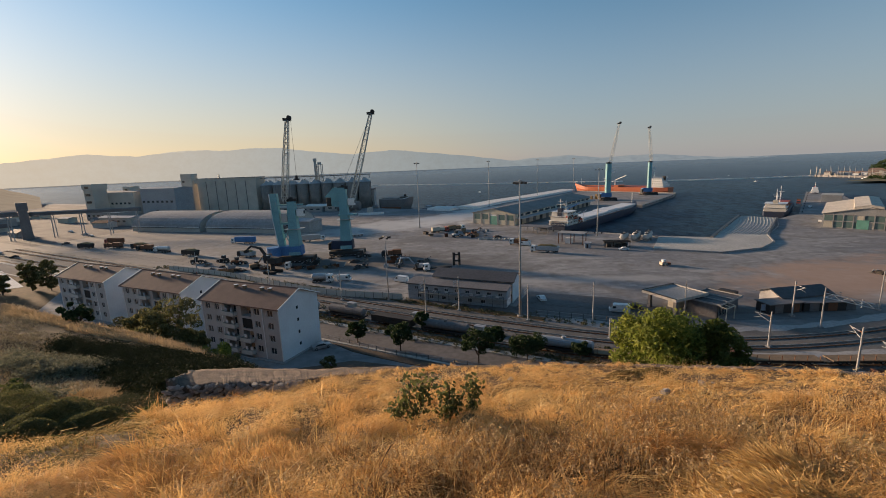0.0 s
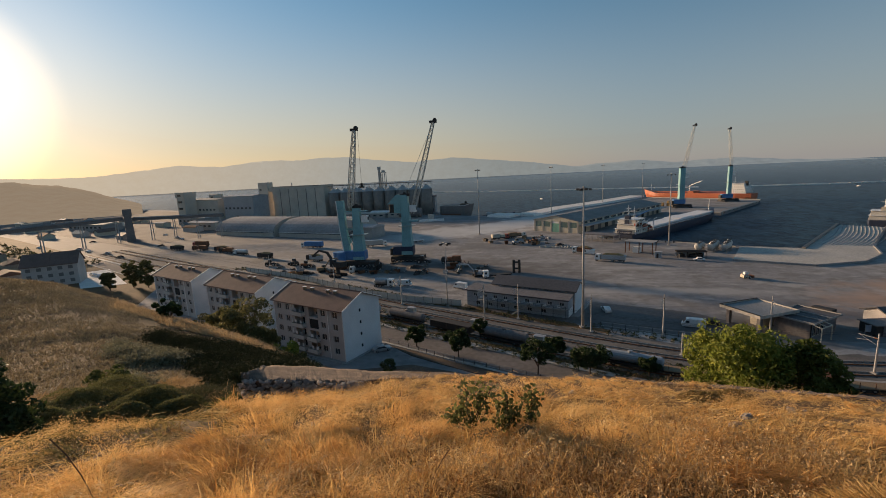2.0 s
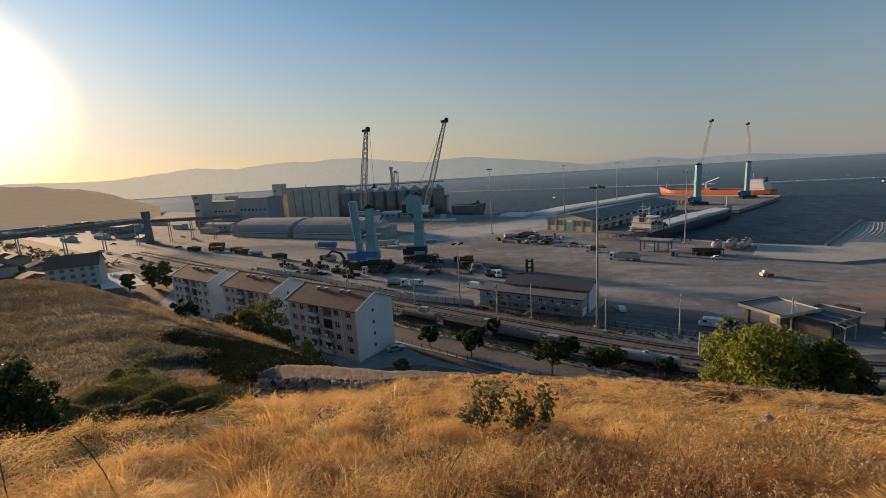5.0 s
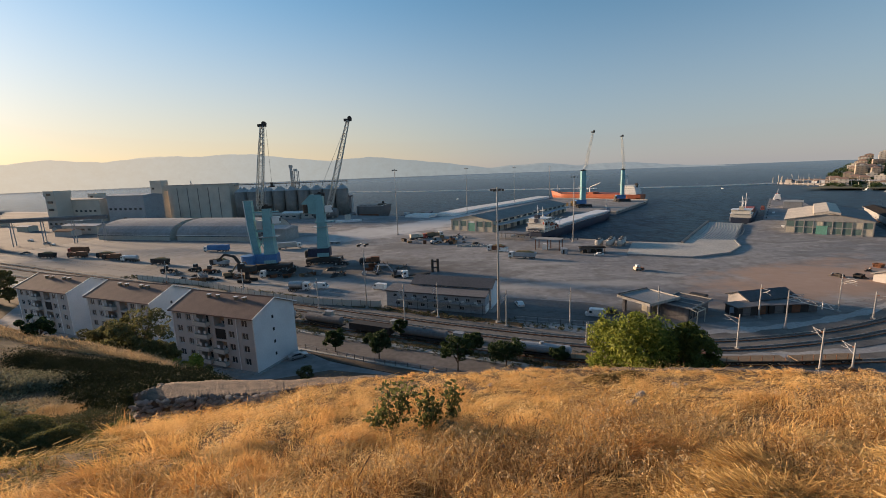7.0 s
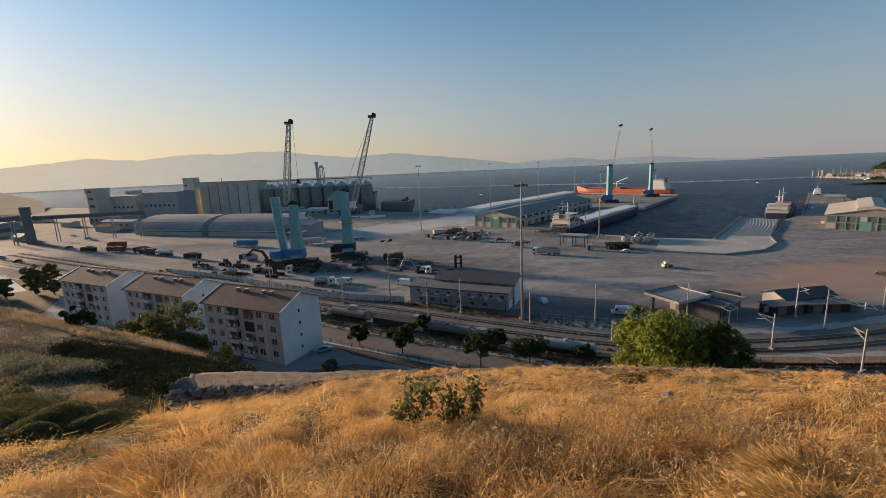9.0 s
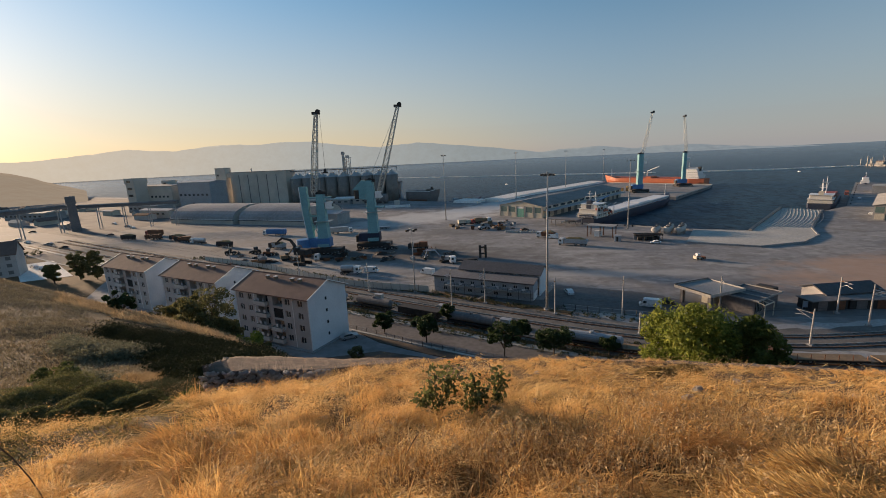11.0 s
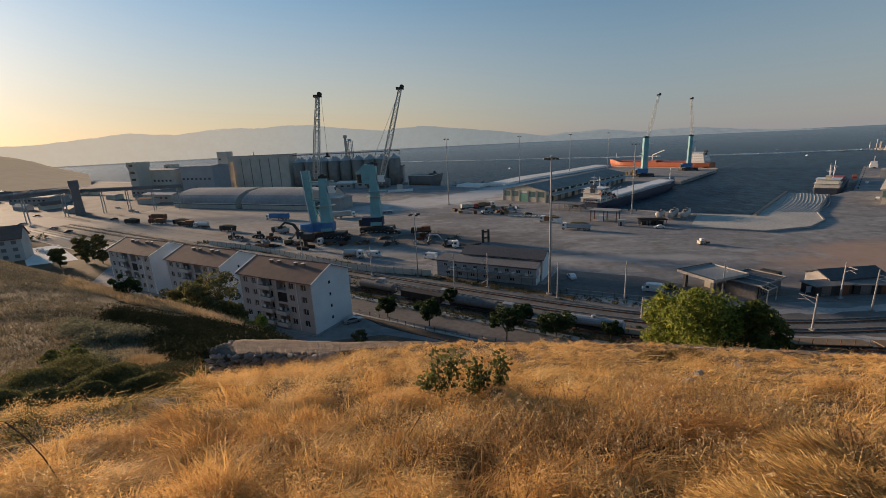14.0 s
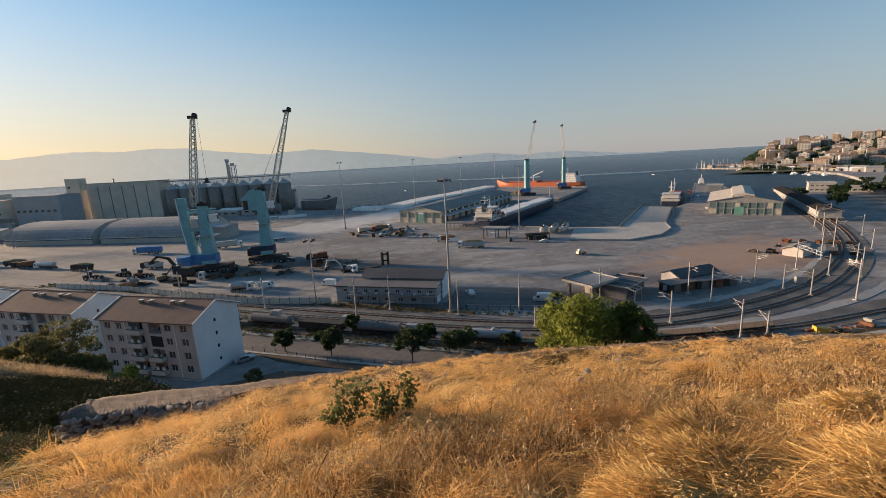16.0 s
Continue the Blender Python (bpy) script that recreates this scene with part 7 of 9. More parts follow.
solid("pavement_2", ribbon(ROAD, 4.3, 6.0, -0.3, 0.17), M["pale_concrete"], "pale pavement between road and railway", "pavement")
for nm, line, a, b in (("weed_strip", MAIN, 8.6, 11.5), ("weed_strip_2", MAIN, -6.2, -4.1), ("weed_strip_3", NEAR, -5.4, -3.3)):
    solid(nm, ribbon([p for p in line if -130 < p.x < (22 if a > 5 else 60)], a, b, -0.3, 0.085, 0.5), M["scrub"], "strip of dark weeds beside the tracks", "verge")
solid("valley_floor", Geo().prism([(-1400, 120), (-128, 128), (-150, 168), (-262, 232), (-480, 352), (-900, 560), (-1400, 760)], "z", -0.2, 0.02), M["scrub"], "dusty weed-grown valley floor beside the railway", "ground")
solid("works_yard", Geo().prism([(-255, 262), (-480, 385), (-900, 590), (-690, 740), (-430, 600), (-330, 450), (-240, 330)], "z", -0.2, 0.025), M["asphalt"], "dark paved works yard", "pavement")
solid("verge", ribbon(ROAD, 6.1, 7.4, -0.3, 0.12, 0.3), M["scrub"], "weedy verge between road and railway", "verge")
solid("parking_court", Geo().prism([(-58, 92), (-34.5, 80.5), (-20, 84), (-8, 80), (6, 74), (0, 70), (-30, 74), (-60, 84)], "z", -0.2, 0.07), M["court"], "grey paved court before the apartments", "pavement")
solid("soil_bank", Geo().prism([(-27.4, 94.2), (-20, 90.4), (-10.8, 85.2), (0.5, 80.2), (12, 74.6), (8, 73.4), (0.5, 77.6), (-6.6, 80.6), (-14.3, 84.6), (-21.2, 88.6)], "z", -0.2, 0.15), M["bank"], "strip of dark bare soil beside the fence", "bank")
solid("office_yard", Geo().prism([(-13, 123.5), (23, 107), (52, 96), (62, 104), (50, 118), (26, 128), (20, 114), (-11, 128)], "z", -0.2, 0.045), M["asphalt"], "dark asphalt yard beside the office", "pavement")
def rails(line, off, name):
    t = thing(name, (0, 0, 0), 0, "pair of worn steel rails on sleepers", "railway track", "railway tracks")
    for k in (-0.72, 0.72):
        L = shifted(line, off + k)
        part("rail", Geo().loft([[(p.x - 0.05, p.y - 0.05, 0.12), (p.x + 0.05, p.y + 0.05, 0.12), (p.x + 0.05, p.y + 0.05, 0.32), (p.x - 0.05, p.y - 0.05, 0.32)] for p in L]), M["steel"] if k > 0 else M["rust"], t)
    g = Geo()
    fine = shifted(line, off)
    for a, b in zip(fine, fine[1:]):
        d = b - a
        n = max(1, int(d.length / 1.2))
        u = d.normalized()
        w = Vector((-u.y, u.x)) * 1.25
        for i in range(n):
            p = a + d * (i / n)
            g.loft([[(p.x + s * w.x - e * u.x, p.y + s * w.y - e * u.y, z) for s, e in ((-1, -0.13), (1, -0.13), (1, 0.13), (-1, 0.13))] for z in (0.05, 0.17)])
    tagged(part("sleeper", g, M["sleeper"], t), kind="stuff")


rails(MAIN, 0, "railway_track")
rails(MAIN, 4.6, "railway_track")
rails(NEAR, 0, "railway_track")


def catenary_pole(at, h, turn, arms=1, gantry=0.0):
    p = thing("catenary_pole", at, turn, "grey concrete railway catenary pole with bracket arms", "pole", "catenary poles")
    part("post", Geo().tube((0, 0, 0.3), (0, 0, h), 0.20, 0.13, 8), M["pole_grey"], p)
    part("footing", Geo().box(-0.45, -0.45, 0, 0.45, 0.45, 0.4), M["concrete"], p)
    for k in range(arms):
        z = h - 1.0 - 0.5 * k
        part("bracket", Geo().tube((0, 0, z), (3.0, 0, z + 0.15), 0.05, n=5).tube((0, 0, z - 1.3), (2.8, 0, z + 0.1), 0.05, n=5).tube((1.4, 0, z - 0.6), (3.1, 0, z - 0.9), 0.04, n=5), M["steel"], p, "tubular bracket arm")
    part("insulator", Geo().tube((0.15, 0, h - 1.0), (0.6, 0, h - 0.95), 0.12, n=8), M["rust"], p)
    if gantry:
        part("gantry", Geo().tube((0, 0, h - 1.2), (gantry, 0, h - 3.2), 0.09, n=5).tube((0, 0, h - 2.2), (gantry, 0, h - 4.2), 0.09, n=5).path([(gantry * k / 6, 0, h - (1.2 if k % 2 else 2.2) - 2 * k / 6) for k in range(7)], 0.06, 5).beam((gantry * 0.75, 0, h - 4.2), (gantry * 0.75, 0, h - 2.2), 0.1), M["trim_white"], p, "white lattice cantilever")
    return p


for x, y, h, turn, gn in ((36.8, 100.6, 10.3, 240, 0), (60.9, 102.7, 9.0, 250, 0), (67.0, 82.5, 7.8, 120, 0), (85.5, 99.1, 8.9, 270, 0), (85.8, 91.4, 9.5, -20, 9.0), (73.6, 70.2, 9.0, 80, 0),
                          (108.2, 100.3, 10.2, 290, 0), (111.0, 94.1, 7.1, 300, 0), (112.0, 87.4, 7.2, 120, 0), (131.3, 108.0, 9.6, 300, 6.0), (133.6, 100.0, 6.7, 120, 0), (118.3, 81.4, 10.9, 90, 0),
                          (149.5, 115.0, 10.7, 310, 0), (170.8, 127.4, 11.3, 310, 0), (155.2, 108.2, 6.6, 130, 0), (-5.0, 104.1, 12.4, 240, 0), (3.8, 112.8, 10.0, 240, 0), (36.6, 89.5, 5.2, 60, 0),
                          (-32, 126.5, 9.5, 240, 0), (-62, 146, 9.5, 240, 0), (21.0, 103.0, 9.8, 240, 0), (189, 146, 10.0, 310, 0), (206, 163, 10.0, 315, 0), (178, 120, 7.5, 130, 0), (200, 139, 9.0, 130, 0), (226, 172, 9.0, 130, 0), (80.5, 70.5, 5.5, 80, 0), (150, 90, 9, 110, 0), (140, 96, 9, 110, 0), (-100, 168, 9.5, 240, 0)):
    catenary_pole((x, y, 0), h, turn, 2 if h > 9 else 1, gn)
wires = Geo()
for off, z in ((0.2, 6.2), (4.6, 6.2), (0.2, 7.4)):
    L = shifted(MAIN, off)[::14]
    for a, b in zip(L, L[1:]):
        m = (a + b) / 2
        wires.tube((a.x, a.y, z), (m.x, m.y, z - 0.3), 0.02, n=3).tube((m.x, m.y, z - 0.3), (b.x, b.y, z), 0.02, n=3)
tagged(new("overhead_wires", wires.mesh("overhead_wires", M["dark"])), "thin dark overhead railway wires", "wires", kind="stuff")


def fence(pts, h, step, label, rails_z, post, mesh_mat, panel=False):
    f = thing("fence", (0, 0, 0), 0, label, "fence", "fences")
    line = smooth(pts, step)
    for a, b in zip(line, line[1:]):
        part("post", Geo().beam((a.x, a.y, 0), (a.x, a.y, h), 0.11), M[post], f)
        if panel:
            part("panel", Geo().beam((a.x, a.y, h * 0.5), (b.x, b.y, h * 0.5), 0.05).loft([[(a.x, a.y, 0.1), (a.x + .04, a.y + .04, 0.1), (a.x + .04, a.y + .04, h - 0.15), (a.x, a.y, h - 0.15)], [(b.x, b.y, 0.1), (b.x + .04, b.y + .04, 0.1), (b.x + .04, b.y + .04, h - 0.15), (b.x, b.y, h - 0.15)]]), M[mesh_mat], f)
        else:
            part("rail", Geo().beam((a.x, a.y, rails_z[0]), (b.x, b.y, rails_z[0]), 0.06).beam((a.x, a.y, rails_z[1]), (b.x, b.y, rails_z[1]), 0.06), M[mesh_mat], f)


fence([(-31, 97.8), (-20, 91.3), (-11, 86.0), (4, 79.4), (20, 72)], 1.15, 2.6, "low post-and-rail fence along the road", (0.5, 1.05), "dark", "pole_grey")
fence([(-119, 180), (-86, 163.5), (-42.4, 135.4), (-13, 124.5)], 2.2, 3.2, "grey concrete-panel boundary fence of the port", (0, 0), "dark", "wall_cream_pale", True)
fence([(24, 106.5), (40, 100), (54, 97)], 1.6, 2.8, "low mesh fence behind the tracks", (0.6, 1.5), "dark", "steel")

# rolling stock
def wagon(at, turn, kind, paint, label):
    w = thing("rail_wagon", at, turn, label, "wagon", "rail wagons")
    part("underframe", Geo().box(-6.2, -1.2, 0.95, 6.2, 1.2, 1.25), M["dark"], w)
    for x in (-4.6, -3.0, 3.0, 4.6):
        for y in (-0.75, 0.75):
            wheel(w, x, y, 0.45, 0.5)
            w.children[-1].location.z += 0.3
    if kind == "tank":
        part("tank", Geo().loft([[(x, r * math.cos(a), 2.3 + r * math.sin(a)) for a in [2 * math.pi * k / 16 for k in range(16)]] for x, r in ((-6.1, 0.5), (-5.7, 1.05), (5.7, 1.05), (6.1, 0.5))]), M[paint], w, "cylindrical tank")
        part("dome", Geo().tube((0, 0, 3.2), (0, 0, 3.7), 0.45, n=10), M[paint], w)
    elif kind == "open":
        part("body", Geo().loft([[(-6.1, -1.3, z0), (6.1, -1.3, z0), (6.1, 1.3, z0), (-6.1, 1.3, z0)] for z0 in (1.25, 2.7)], caps=True), M[paint], w)
        for k in range(8):
            part("rib", Geo().box(-6.0 + 1.7 * k, -1.38, 1.25, -5.85 + 1.7 * k, -1.303, 2.7), M[paint], w)
    else:
        part("deck", Geo().box(-6.2, -1.3, 1.25, 6.2, 1.3, 1.4), M["wood"], w)
        for k in range(6):
            part("stake", Geo().beam((-5.5 + 2.2 * k, -1.3, 1.4), (-5.5 + 2.2 * k, -1.3, 2.4), 0.09), M[paint], w)
    return w


def on(line, off, x):
    L = shifted(line, off)
    i = min(range(len(L) - 1), key=lambda k: abs(L[k].x - x))
    d = L[i + 1] - L[i]
    return (L[i].x, L[i].y, 0.02), math.degrees(math.atan2(d.y, d.x))


for line, off, x, kind, paint, lab in ((NEAR, 0, 24, "tank", "bluegrey", "grey railway tank wagon on the siding"), (NEAR, 0, 37, "flat", "rust", "rusty flat wagon with stakes"), (NEAR, 0, 50, "open", "rust", "rust-brown open wagon on the siding"),
                                      (NEAR, 0, 0, "tank", "roof_grey", "dull grey railway tank wagon on the siding"), (NEAR, 0, -13.5, "open", "dark", "dark open wagon on the siding"), (NEAR, 0, -27, "tank", "roof_grey", "dull grey railway tank wagon on the siding"),
                                      (NEAR, 0, 64, "flat", "rust", "rusty flat wagon with stakes"), (NEAR, 0, -41, "tank", "bluegrey", "grey railway tank wagon on the siding"),
                                      (NEAR, 0, 78, "flat", "rust", "rusty flat wagon with stakes")):
    p, a = on(line, off, x)
    wagon(p, a, kind, paint, lab)
for x, y in ((-7.5, 107), (-27, 118), (8, 96), (46, 81.5), (120, 97)):
    b = thing("trackside_cabinet", (x, y, 0), -28, "small pale trackside equipment cabinet", "cabinet", "trackside cabinets")
    part("body", Geo().bevelled(-1.2, -0.7, 0, 1.2, 0.7, 1.9, 0.06), M["pale_concrete"], b)
    part("lid", Geo().box(-1.3, -0.8, 1.9, 1.3, 0.8, 2.0), M["roof_pale"], b)

# yellow plough frame and scrap beside the line
yp = thing("yellow_plough", (91.0, 69.4, 0), -16, "low yellow steel plough frame lying beside the line", "plough")
part("frame", Geo().prism([(0, 0), (1.8, 0), (3.4, 0.5), (1.4, 1.0), (0, 1.3)], "y", -0.7, 0.7), M["yellow"], yp)
part("blade", Geo().prism([(1.82, 0), (5.2, 0.0), (4.9, 0.9), (3.4, 0.9), (3.42, 0.4)], "y", -0.9, 0.9), M["dark"], yp)
rr = random.Random(66)
for i in range(26):
    x = rr.uniform(38, 112)
    b = thing("scrap_pile", (x, 71.5 - 0.02 * x + rr.uniform(-2.4, 1.4), 0), rr.uniform(0, 180), "small heap of rusty trackside scrap" if i % 3 else "stack of pale concrete sleepers beside track", "scrap", "trackside scrap")
    w = rr.uniform(0.6, 2.2)
    part("piece", Geo().bevelled(-w, -0.4, 0, w, 0.4, rr.uniform(0.3, 0.9), 0.08), M["rust"] if i % 3 else M["pale_concrete"], b)
    part("bar", Geo().beam((-w * 0.8, 0.5, 0.1), (w * 0.7, -0.3, rr.uniform(0.8, 1.4)), 0.12), M["dark"] if i % 2 else M["steel"], b)
# weeds growing along the fence and tracks
r = np.random.default_rng(52)
pts = []
for line, a, b in ((MAIN, 9, 11.5), (MAIN, -6, -4.4), (NEAR, -5.2, -3.6), (ROAD, 6.2, 7.4)):
    for p, q in zip(shifted(line, a), shifted(line, b)):
        if -130 < p.x < 60:
            for _ in range(4):
                k = r.uniform()
                s = r.uniform(0.3, 1.15)
                m = r.normal(size=(26, 3))
                m /= np.linalg.norm(m, axis=1, keepdims=True)
                m[:, 2] = np.abs(m[:, 2]) * 0.9
                pts.append(np.array([p.x + (q.x - p.x) * k + r.normal(), p.y + (q.y - p.y) * k + r.normal(), 0.05]) + m * s * r.uniform(0.4, 1, (26, 1)))
v, f = leaves(np.concatenate(pts), 0.12, r)
tagged(new("trackside_weeds", cloud_mesh("trackside_weeds", v, f, M["spur_leaf"])), "dark dusty weeds growing beside the tracks", "weeds", kind="stuff")

# ---- vegetation and hillside details ----
def tree(name, at, h, spread, leafmat, label, n, size, seed, trunk=0.3, low=0.35, group=""):
    """Tapered trunk and limbs under a crown of separate leaf clumps with gaps."""
    r = np.random.default_rng(seed)
    t = thing(name, at, 0, label, "tree" if "tree" in name else "bush", group)
    g = Geo()
    if trunk:
        g.tube((0, 0, -0.5), (0.1, 0, h * low), trunk, trunk * 0.7, 9)
    tips = []
    for k in range(9):
        a = k * 2.4 + r.uniform(-.4, .4)
        z0 = h * low * r.uniform(0.55, 1.0)
        rad = spread * r.uniform(0.45, 0.85)
        tip = (rad * math.cos(a), rad * math.sin(a), h * r.uniform(low + 0.15, 0.92))
        mid = (tip[0] * 0.5, tip[1] * 0.5, z0 + (tip[2] - z0) * 0.65)
        g.tube((0.05, 0, z0), mid, trunk * 0.45 + 0.02, trunk * 0.28 + 0.015, 6).tube(mid, tip, trunk * 0.28 + 0.015, 0.02, 5)
        tips.append(tip)
    part("trunk", g, M["bark"], t)
    cs = []
    for k in range(max(18, n // 130)):
        if k < len(tips):
            c = np.array(tips[k])
        else:
            u = r.normal(size=3)
            u /= np.linalg.norm(u)
            q = r.uniform(0.35, 1.0) ** 0.6
            c = np.array([u[0] * spread * q, u[1] * spread * q, h * (low + 1) / 2 + u[2] * h * (1 - low) / 2 * q])
        cs.append((c, r.uniform(0.16, 0.34) * spread))
    pts = []
    each = n // len(cs)
    for c, s in cs:
        p = r.normal(size=(each, 3))
        p /= np.linalg.norm(p, axis=1, keepdims=True)
        p *= r.uniform(0.55, 1.0, (each, 1)) ** 0.5
        pts.append(c + p * s * np.array([1, 1, 0.75]))
    v, f = leaves(np.concatenate(pts), size, r)
    part("crown", cloud_mesh("crown", v, f, leafmat), None, t)
    return t


# the broad green tree just below the terrace, shade side painted in darker leaves
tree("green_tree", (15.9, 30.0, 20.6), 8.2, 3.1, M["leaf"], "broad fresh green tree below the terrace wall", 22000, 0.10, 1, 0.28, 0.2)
tree("green_tree", (19.2, 29.0, 20.4), 7.6, 2.5, M["leaf_shade_side"], "green tree below the terrace wall, shade painted in its leaves", 13000, 0.10, 3, 0.25, 0.2)
tree("green_tree", (21.4, 28.2, 20.4), 5.0, 1.6, M["dark_leaf"], "low green tree below the terrace wall, leaves painted darkest for shade", 7000, 0.10, 2, 0.25, 0.2)
# street trees
for i, (x, y, h, s) in enumerate(((-20.8, 93.4, 5.0, 2.5), (-10.3, 87.9, 6.2, 3.1), (6.3, 80.1, 6.8, 3.4), (16.3, 80.7, 5.6, 3.6), (-6.0, 99.0, 4.6, 1.9), (10.5, 88, 4.6, 2.2), (27, 80, 3.6, 1.8))):
    tree("street_tree", (x, y, 0), h, s, M["dark_leaf"], "small dark-leaved street tree on a thin trunk", 4200, 0.17, 10 + i, 0.16, 0.38, "street trees")
# bushes and trees about the apartments and on the spur
for i, (az, d, h, s, m) in enumerate(((-42.2, 58.5, 2.6, 1.5, "dark_leaf"), (-34.5, 60, 6.6, 3.3, "olive_leaf"), (-36.6, 64, 5.0, 2.6, "olive_leaf"), (-32.6, 61, 4.2, 2.0, "olive_leaf"), (-38.6, 68, 4.4, 2.6, "scrub_leaf"), (-30.6, 49.6, 1.3, 2.1, "leaf"), (-28.9, 51, 0.9, 1.3, "olive_leaf"), (-41.0, 92, 7.2, 2.2, "scrub_leaf"),
                                      (-24.5, 71.5, 2.6, 1.9, "dark_leaf"), (-44.5, 112, 8.5, 2.4, "dark_leaf"), (-46.0, 118, 9.0, 2.6, "dark_leaf"), (-39.6, 84, 6.0, 1.9, "scrub_leaf"),
                                      (-44.0, 84, 3.4, 1.5, "scrub_leaf"), (-43.2, 70, 2.6, 1.2, "scrub_leaf"))):
    a = math.radians(az)
    x, y = d * math.sin(a), d * math.cos(a)
    tree("hillside_bush", (x, y, float(hill(x, y)) - 0.2), h, s, M[m], "dusty green bush on the slope above the apartments", 8000 if m == "olive_leaf" else 2600, 0.12, 40 + i, 0.1, 0.05, "hillside bushes")
tree("court_bush", (-24.4, 81.0, 0), 2.3, 1.8, M["olive_leaf"], "round green bush on the paved court", 3000, 0.1, 66, 0.08, 0.05)
# the dark bush at the terrace's left end
for i, (az, d, h, s, n) in enumerate(((-58.6, 10.2, 2.0, 0.85, 8200), (-63.5, 10.2, 2.3, 1.1, 8200), (-49.2, 19.5, 1.5, 1.0, 5200), (-38.2, 10.6, 0.35, 0.35, 700))):
    a = math.radians(az)
    x, y = d * math.sin(a), d * math.cos(a)
    tree("dark_bush", (x, y, float(hill(x, y)) - 0.12), h, s, M["dark_leaf"] if i < 2 else M["shrub_leaf"], "dense dark green bush in the dry grass" if i < 2 else "low spreading green shrub in dry grass", n, 0.035, 70 + i, 0.04, 0.1, "dark bushes")
# prostrate cushion shrubs below the terrace
def cushion(at, turn, rx, ry, h, seed, leaf="cushion_leaf", size=0.014, each=4200, label="low olive green cushion shrub, domed over dry ground"):
    r = np.random.default_rng(seed)
    t = thing("cushion_shrub", at, turn, label, "shrub", "cushion shrubs")
    part("stems", Geo().tube((0, 0, -0.3), (0.1, 0, h * 0.4), 0.05, 0.03, 6).tube((0.1, 0, h * 0.3), (rx * 0.6, ry * 0.2, h * 0.5), 0.03, 0.012, 5).tube((0.1, 0, h * 0.3), (-rx * 0.6, ry * 0.3, h * 0.5), 0.03, 0.012, 5), M["bark"], t)
    pts = []
    for k in range(6):
        cx, cy = rx * r.uniform(-0.55, 0.55), ry * r.uniform(-0.4, 0.4)
        s = r.uniform(0.6, 0.8)
        u = r.normal(size=(each, 3))
        u /= np.linalg.norm(u, axis=1, keepdims=True)
        u[:, 2] = np.abs(u[:, 2])
        u *= r.uniform(0.9, 1.0, (each, 1))
        pts.append(np.array([cx, cy, 0]) + u * np.array([rx * s, ry * s, h * (0.65 + 0.35 * r.uniform()) * (1 - 0.3 * abs(cx) / rx)]))
    v, f = leaves(np.concatenate(pts), size, r)
    part("foliage", cloud_mesh("foliage", v, f, M[leaf]), None, t, "dense small leaves, paler on top")


for i, (az, d, rx, ry, h) in enumerate(((-49.0, 16.5, 1.5, 0.8, 1.05), (-52.6, 15.5, 1.0, 0.7, 0.7), (-46.0, 14.0, 1.0, 0.6, 0.72), (-43.4, 13.0, 0.7, 0.5, 0.55), (-51.6, 13.2, 0.65, 0.5, 0.52), (-48.6, 12.6, 0.6, 0.45, 0.55), (-55.6, 13.8, 0.9, 0.5, 0.55), (-46.4, 11.6, 0.45, 0.35, 0.36))):
    a = math.radians(az)
    x, y = d * math.sin(a), d * math.cos(a)
    cushion((x, y, float(hill(x, y)) - 0.06), -az + 8 * (i % 3 - 1), rx, ry, h, 500 + i)
# a dry hummock by the crest, and a pale shrub at the foot of the saplings
for i, (x, y, rx, ry, h, leaf, size, label) in enumerate(((3.7, 7.6, 0.62, 0.4, 0.33, "hummock_leaf", 0.014, "olive brown half-dead hummock shrub in dry grass"), (0.24, 4.86, 0.20, 0.12, 0.24, "grey_leaf", 0.011, "pale grey-green shrub under the saplings"), (-0.28, 4.8, 0.2, 0.12, 0.2, "grey_leaf", 0.011, "pale grey-green shrub under the saplings"))):
    cushion((x, y, float(hill(x, y)) - 0.02), 20 * i, rx, ry, h, 540 + i, leaf, size, 1000 if i == 0 else 260, label)
# shrubs filling the gully behind the wall
r = np.random.default_rng(61)
pts = []
for _ in range(300):
    az, d = r.uniform(-58, -36.5), r.uniform(13.2, 21)
    x, y = d * math.sin(math.radians(az)), d * math.cos(math.radians(az))
    s = r.uniform(0.18, 0.6)
    p = r.normal(size=(240, 3))
    p /= np.linalg.norm(p, axis=1, keepdims=True)
    p *= r.uniform(0.5, 1, (240, 1))
    p[:, 2] = np.abs(p[:, 2]) * 0.7
    pts.append(np.array([x, y, float(hill(x, y))]) + p * s)
v, f = leaves(np.concatenate(pts), 0.018, r)
tagged(new("gully_scrub", cloud_mesh("gully_scrub", v, f, M["spur_leaf"])), "dusty green scrub filling the gully", "scrub", kind="stuff")
